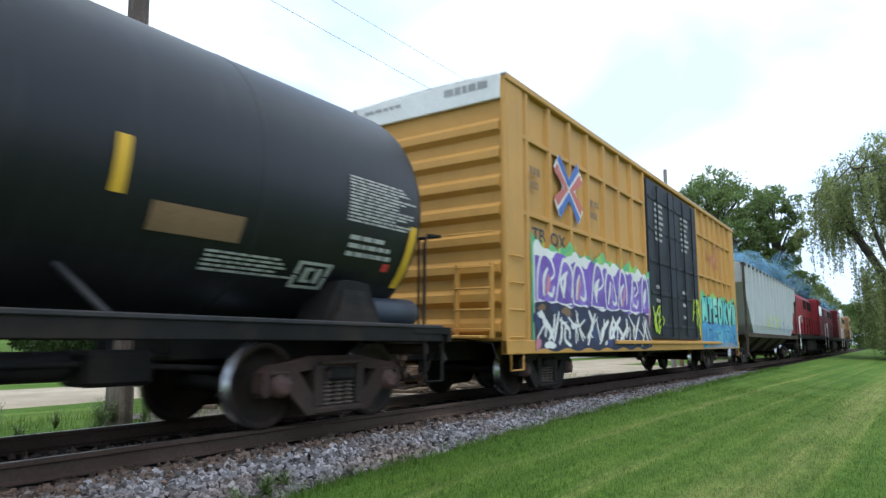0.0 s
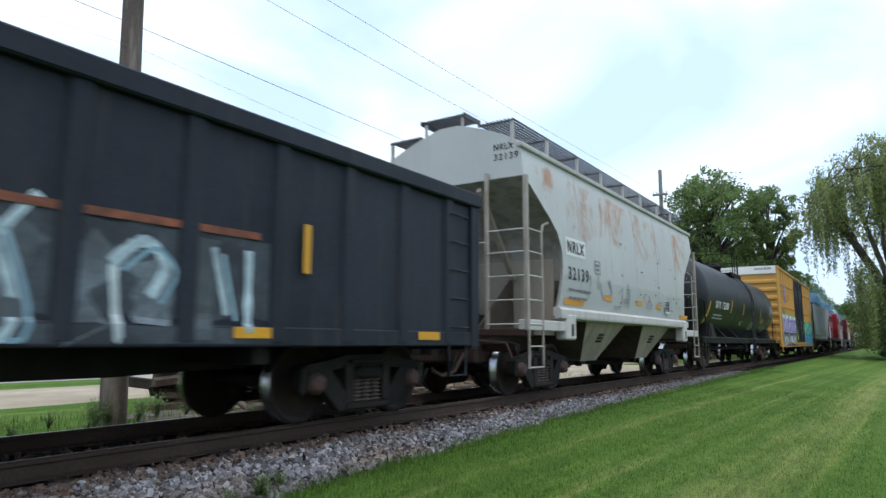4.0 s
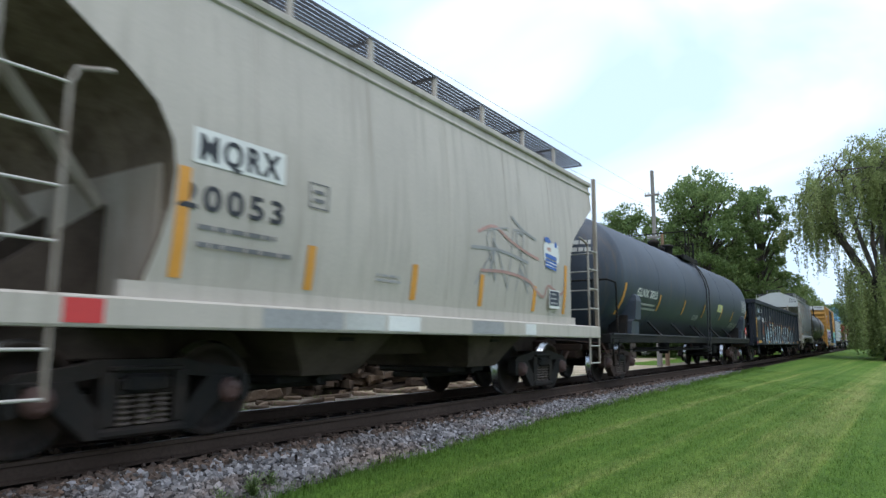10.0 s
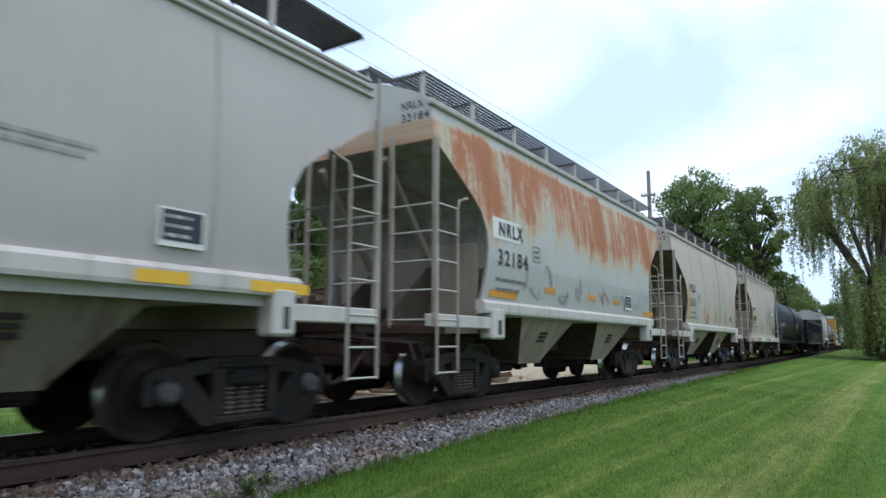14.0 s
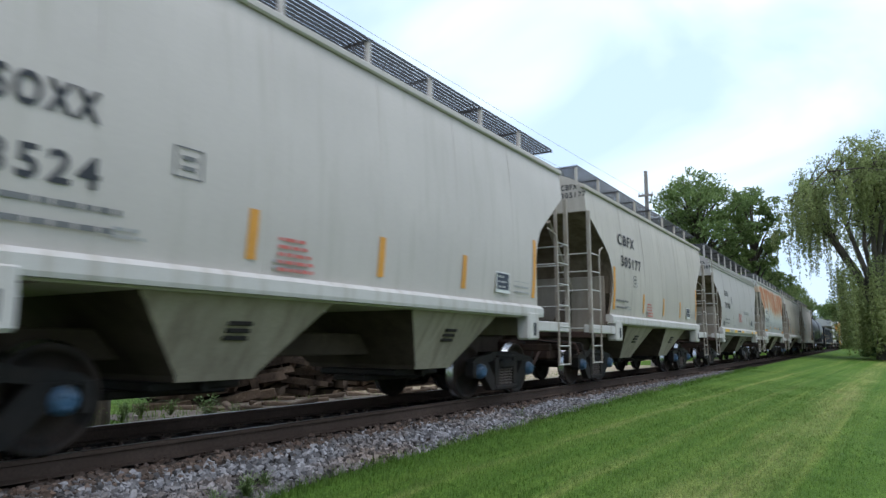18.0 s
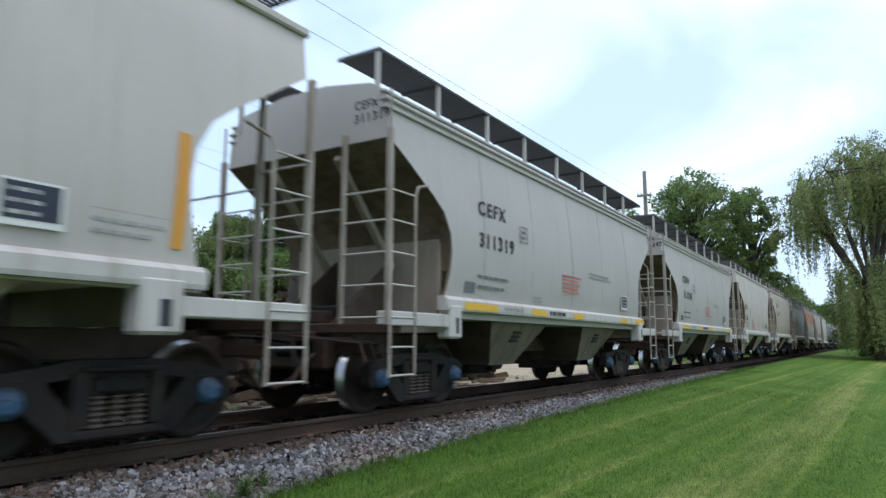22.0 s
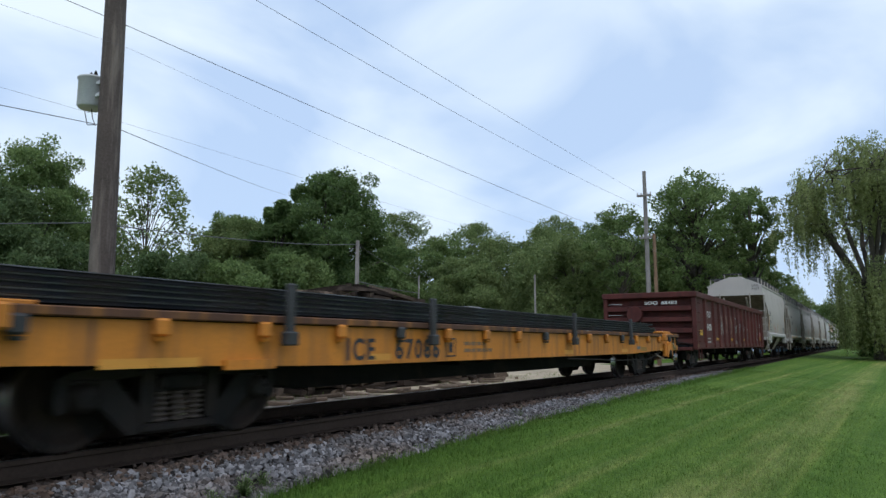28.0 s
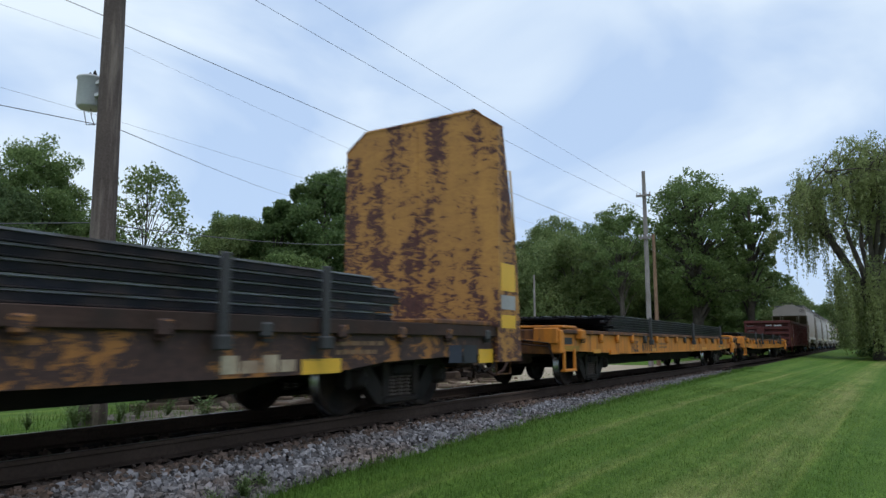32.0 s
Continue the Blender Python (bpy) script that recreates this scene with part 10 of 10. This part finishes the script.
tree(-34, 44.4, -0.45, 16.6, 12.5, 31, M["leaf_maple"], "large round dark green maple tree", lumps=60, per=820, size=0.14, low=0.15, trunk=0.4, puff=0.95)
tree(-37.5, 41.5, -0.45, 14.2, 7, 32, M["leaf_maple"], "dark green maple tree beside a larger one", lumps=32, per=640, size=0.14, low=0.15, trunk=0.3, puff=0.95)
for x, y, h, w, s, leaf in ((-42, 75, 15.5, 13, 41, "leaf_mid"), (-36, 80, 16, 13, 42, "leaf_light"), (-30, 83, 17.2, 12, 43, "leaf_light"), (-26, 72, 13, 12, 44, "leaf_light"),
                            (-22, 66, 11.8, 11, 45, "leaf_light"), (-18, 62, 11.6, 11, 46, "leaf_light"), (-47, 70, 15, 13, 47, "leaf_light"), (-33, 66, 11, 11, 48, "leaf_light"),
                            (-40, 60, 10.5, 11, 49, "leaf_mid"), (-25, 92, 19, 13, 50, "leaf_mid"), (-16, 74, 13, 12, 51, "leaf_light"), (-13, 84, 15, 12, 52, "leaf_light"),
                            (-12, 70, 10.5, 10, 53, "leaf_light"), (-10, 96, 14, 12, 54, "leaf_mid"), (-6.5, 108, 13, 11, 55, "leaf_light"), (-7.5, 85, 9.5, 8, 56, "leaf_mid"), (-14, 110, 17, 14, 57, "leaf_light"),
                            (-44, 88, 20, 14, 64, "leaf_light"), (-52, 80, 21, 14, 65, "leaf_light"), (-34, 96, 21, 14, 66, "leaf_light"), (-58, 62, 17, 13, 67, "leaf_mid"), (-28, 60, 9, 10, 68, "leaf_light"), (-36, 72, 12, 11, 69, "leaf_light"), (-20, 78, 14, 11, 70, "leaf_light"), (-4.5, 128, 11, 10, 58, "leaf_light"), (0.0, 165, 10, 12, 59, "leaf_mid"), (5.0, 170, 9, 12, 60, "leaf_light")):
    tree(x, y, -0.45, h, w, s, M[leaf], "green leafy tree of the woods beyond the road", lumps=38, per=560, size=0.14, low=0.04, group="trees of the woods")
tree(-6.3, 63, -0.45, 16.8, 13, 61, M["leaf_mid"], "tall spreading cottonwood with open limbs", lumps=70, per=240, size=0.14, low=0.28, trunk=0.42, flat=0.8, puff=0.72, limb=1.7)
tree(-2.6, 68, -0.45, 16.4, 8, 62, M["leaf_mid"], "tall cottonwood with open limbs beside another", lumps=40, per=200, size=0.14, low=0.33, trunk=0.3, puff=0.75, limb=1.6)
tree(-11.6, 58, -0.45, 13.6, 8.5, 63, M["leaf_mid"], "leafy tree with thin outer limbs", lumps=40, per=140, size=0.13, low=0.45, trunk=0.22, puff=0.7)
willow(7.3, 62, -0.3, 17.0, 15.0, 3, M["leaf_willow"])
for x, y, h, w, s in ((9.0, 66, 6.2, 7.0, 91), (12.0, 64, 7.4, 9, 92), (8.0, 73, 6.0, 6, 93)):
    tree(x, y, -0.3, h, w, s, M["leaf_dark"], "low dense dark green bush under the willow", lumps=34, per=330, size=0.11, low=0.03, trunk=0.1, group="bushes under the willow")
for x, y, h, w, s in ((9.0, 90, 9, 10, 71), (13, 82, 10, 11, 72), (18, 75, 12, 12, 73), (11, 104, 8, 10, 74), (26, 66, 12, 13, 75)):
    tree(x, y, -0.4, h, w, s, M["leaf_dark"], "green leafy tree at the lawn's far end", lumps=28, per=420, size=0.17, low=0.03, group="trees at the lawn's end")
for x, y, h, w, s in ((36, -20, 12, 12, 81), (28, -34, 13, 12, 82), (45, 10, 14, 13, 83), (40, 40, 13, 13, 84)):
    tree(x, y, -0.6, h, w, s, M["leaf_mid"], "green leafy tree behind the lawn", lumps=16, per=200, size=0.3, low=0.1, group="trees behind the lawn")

# ---------------------------------------------------------------- the train, front to rear
locomotive(46.4, "loco_red", "bright red diesel locomotive with black running gear")
locomotive(67.4, "loco_dark", "dark red diesel locomotive with black running gear")
locomotive(88.4, "loco_tan", "weathered tan diesel locomotive with black running gear")
smoke(96.0, 4.5, 5)
ribbed_hopper(28.7)
boxcar(8.8)
tank_car("black tank car with yellow stripes and white lettering", -8.85, 16.25, M["black"], [("GATX", 0.23, 1.86, 2.17, 0.86), ("72588", 0.245, 2.99, 2.17, 1.08)], 1.9, seed=4, extras=gatx_extras, bands=(4.62, 7.15, 9.55, 11.52), braces=(3.93, 6.27, 11.64), lad_y=8.78)
hopper("pale grey covered hopper car with patches of rust", -21.8, 11.55, M["hop_some_rust"], cap="red_cap",
       number=[("NRLX", 0.22, 1.66, 2.60, 0.80, "mark_black"), ("32139", 0.23, 1.70, 2.10, 0.99, "mark_black")], extras=stripes_scraped, seed=2)
gondola("long black ribbed gondola car with faded graffiti", -43.76, 20.4, 3.05, 0.90, M["gon_black"], 6, [1.95, 3.08] + [3.74 + k * 0.994 for k in range(17)], cp_extras, rib=-0.04, proud=0.045)
tank_car("dark grey tank car with orange stripes and white lettering", -64.0, 18.95, M["tank_grey"], [("GLNX 3015", 0.20, 1.95, 2.10, 1.78)], 2.15, seed=5, stripe="stripe_orange", extras=glnx_extras, bands=(4.0, 6.8, 9.62, 12.65, 14.95), band_z=(1.80, 2.24), braces=(4.39, 6.92, 9.38, 9.95, 12.5, 15.0), lad_y=9.5)
hopper("cream covered hopper car with orange stripes and scrawls", -76.7, 11.5, M["hop_c"], "straight", number=[("MQRX", 0.23, 1.68, 2.50, 0.92, "mark_black"), ("20053", 0.22, 1.50, 2.06, 1.17, "mark_black")],
       extras=ribs_grey, seed=3, cap="red_cap", post_mat="body")
hopper("cream covered hopper car with orange stripes", -90.2, 11.6, M["hop_c"], number=[("TILX", 0.25, 1.80, 2.58, 0.80, "navy_letter"), ("3313", 0.25, 1.78, 2.12, 0.84, "navy_letter")], extras=stripes_streak, seed=4)
hopper("pale covered hopper car heavily streaked with rust", -103.2, 11.6, M["hop_rust"], cap="truck", number=[("NRLX", 0.22, 1.80, 2.6, 0.84, "mark_black"), ("32184", 0.24, 1.78, 2.14, 1.05, "mark_black")],
       extras=stripes_low_orange, seed=5)
hopper("cool grey covered hopper car with yellow sill stripes", -116.25, 11.85, M["hop_b"], "low", "grey_cap", number=[("CEFX", 0.21, 2.23, 2.86, 0.90, "mark_black"), ("311385", 0.22, 2.24, 2.36, 1.14, "mark_black")], extras=stripes_sill, seed=6)
hopper("cream covered hopper car with orange stripes", -129.5, 11.6, M["hop_c"], number=[("CBFX", 0.25, 1.98, 3.26, 1.30, "mark_black"), ("305177", 0.25, 2.10, 2.74, 1.60, "mark_black")], extras=stripes_orange, seed=7)
hopper("pale grey covered hopper car with orange stripes", -142.46, 11.75, M["hop_a"], number=[("SOXX", 0.24, 1.60, 2.56, 0.76, "mark_black"), ("3524", 0.24, 1.60, 2.05, 0.80, "mark_black")], extras=stripes_orange, seed=8)
hopper("cool grey covered hopper car with yellow sill stripes", -155.68, 11.85, M["hop_b"], "low", "blue_cap", number=[("CEFX", 0.21, 2.23, 2.86, 0.90, "mark_black"), ("311245", 0.22, 2.24, 2.36, 1.14, "mark_black")], extras=stripes_sill, seed=9)
hopper("cool grey covered hopper car with yellow sill stripes", -168.9, 11.93, M["hop_b"], "low", "blue_cap", number=[("CEFX", 0.21, 2.23, 2.86, 0.90, "mark_black"), ("311319", 0.22, 2.24, 2.36, 1.14, "mark_black")], extras=stripes_sill, seed=10)
hopper("pale grey covered hopper car with orange stripes", -182.0, 11.75, M["hop_a"], number=[("SOXX", 0.24, 1.66, 2.57, 0.82, "mark_black"), ("3627", 0.24, 1.70, 2.06, 0.83, "mark_black")], extras=stripes_orange, seed=11)
gondola("dark maroon ribbed gondola car with white lettering", -200.6, 17.0, 2.68, 0.76, M["gon_brown"], 7, [1.48, 3.07] + [4.16 + k * 1.09 for k in range(12)], soo_extras)

flat_car("weathered orange flat car loaded with used rails", -222.9, 20.1, 21, [("ICE", 0.24, 4.6, 0.72, 0.5), ("67086", 0.24, 5.52, 0.72, 1.0)], 4.6)
rail_stack(-222.9, 1.20, 1.36, 0.4, 17.9, 5, random.Random(31), "dark stacked steel rails lying on the orange flat car", 0.052)
stakes(-222.9, (3.6, 6.2, 11.3, 15.0), 0.92, 1.50)
flat_car("weathered orange flat car loaded with dark rails", -245.4, 20.5, 22, [("ICE", 0.26, 4.66, 0.71, 0.5), ("67110", 0.26, 5.52, 0.71, 0.95)], 4.6)
rail_stack(-245.4, 1.19, 1.36, 3.5, 17.5, 6, random.Random(32), "dark stacked steel rails lying on the orange flat car", 0.066)
stakes(-245.4, (6.0, 11.2, 16.05), 0.92, 1.60)
b_car = flat_car("rust-flaked yellow bulkhead flat car loaded with rails", -267.4, 20.1, 23, [], 13.0, bulk=True)
bulkhead(b_car, 20.1, 19.20)
rail_stack(-267.4, 1.19, 1.36, 0.8, 16.8, 5, random.Random(33), "dark stacked steel rails before a yellow bulkhead", 0.108)
stakes(-267.4, (13.95, 15.29, 9.0, 4.5), 0.88, 1.73)

make_tie_pile(-5.9, 8.2, 22.4, 3)
make_weed(1.93, 3.95, -0.40, 0.24, 46, 1)
make_weed(1.86, 4.22, -0.38, 0.19, 36, 2)
make_weed(1.98, 3.6, -0.41, 0.2, 30, 8)
make_weed(1.75, 9.6, -0.32, 0.26, 5, 3)
make_weed(-4.9, 4.6, -0.42, 0.45, 40, 4)
make_weed(-4.6, 6.9, -0.42, 0.38, 40, 5)
make_weed(-4.3, 7.6, -0.42, 0.35, 40, 6)
WEEDS = random.Random(77)
for k in range(12):
    make_weed(-2.9 - WEEDS.random() * 1.9, 3.9 + WEEDS.random() * 4.2, -0.43, 0.28 + 0.3 * WEEDS.random(), 34, 20 + k)
for ob in list(bpy.data.objects):
    if ob.name.split(".")[0] in ("stencil_lines", "door_print", "small_print", "slogan_print", "end_print", "outlined_box"):
        tagged(ob, kind="stuff")
make_track()
make_grass()


def motions():
    times = list(range(0, 33))
    for car, rear in TRAIN:
        z = car.matrix_basis.translation.z
        walk(car, [(t, pose(0, rear + run(t), z)) for t in times])
    # wheels turn while they pass near
    steps = [k / 15 for k in range(0, 481)]
    for w, start, x, e in WHEELS:
        rows = []
        for t in steps:
            y = start + run(t)
            if -1.0 < y < 42 or t in (0.0, 32.0):
                yy = min(max(y, -1.0), 42.0)
                rows.append((t, pose(x, e, 0.457, -math.degrees(yy / 0.457))))
        walk(w, rows)


motions()
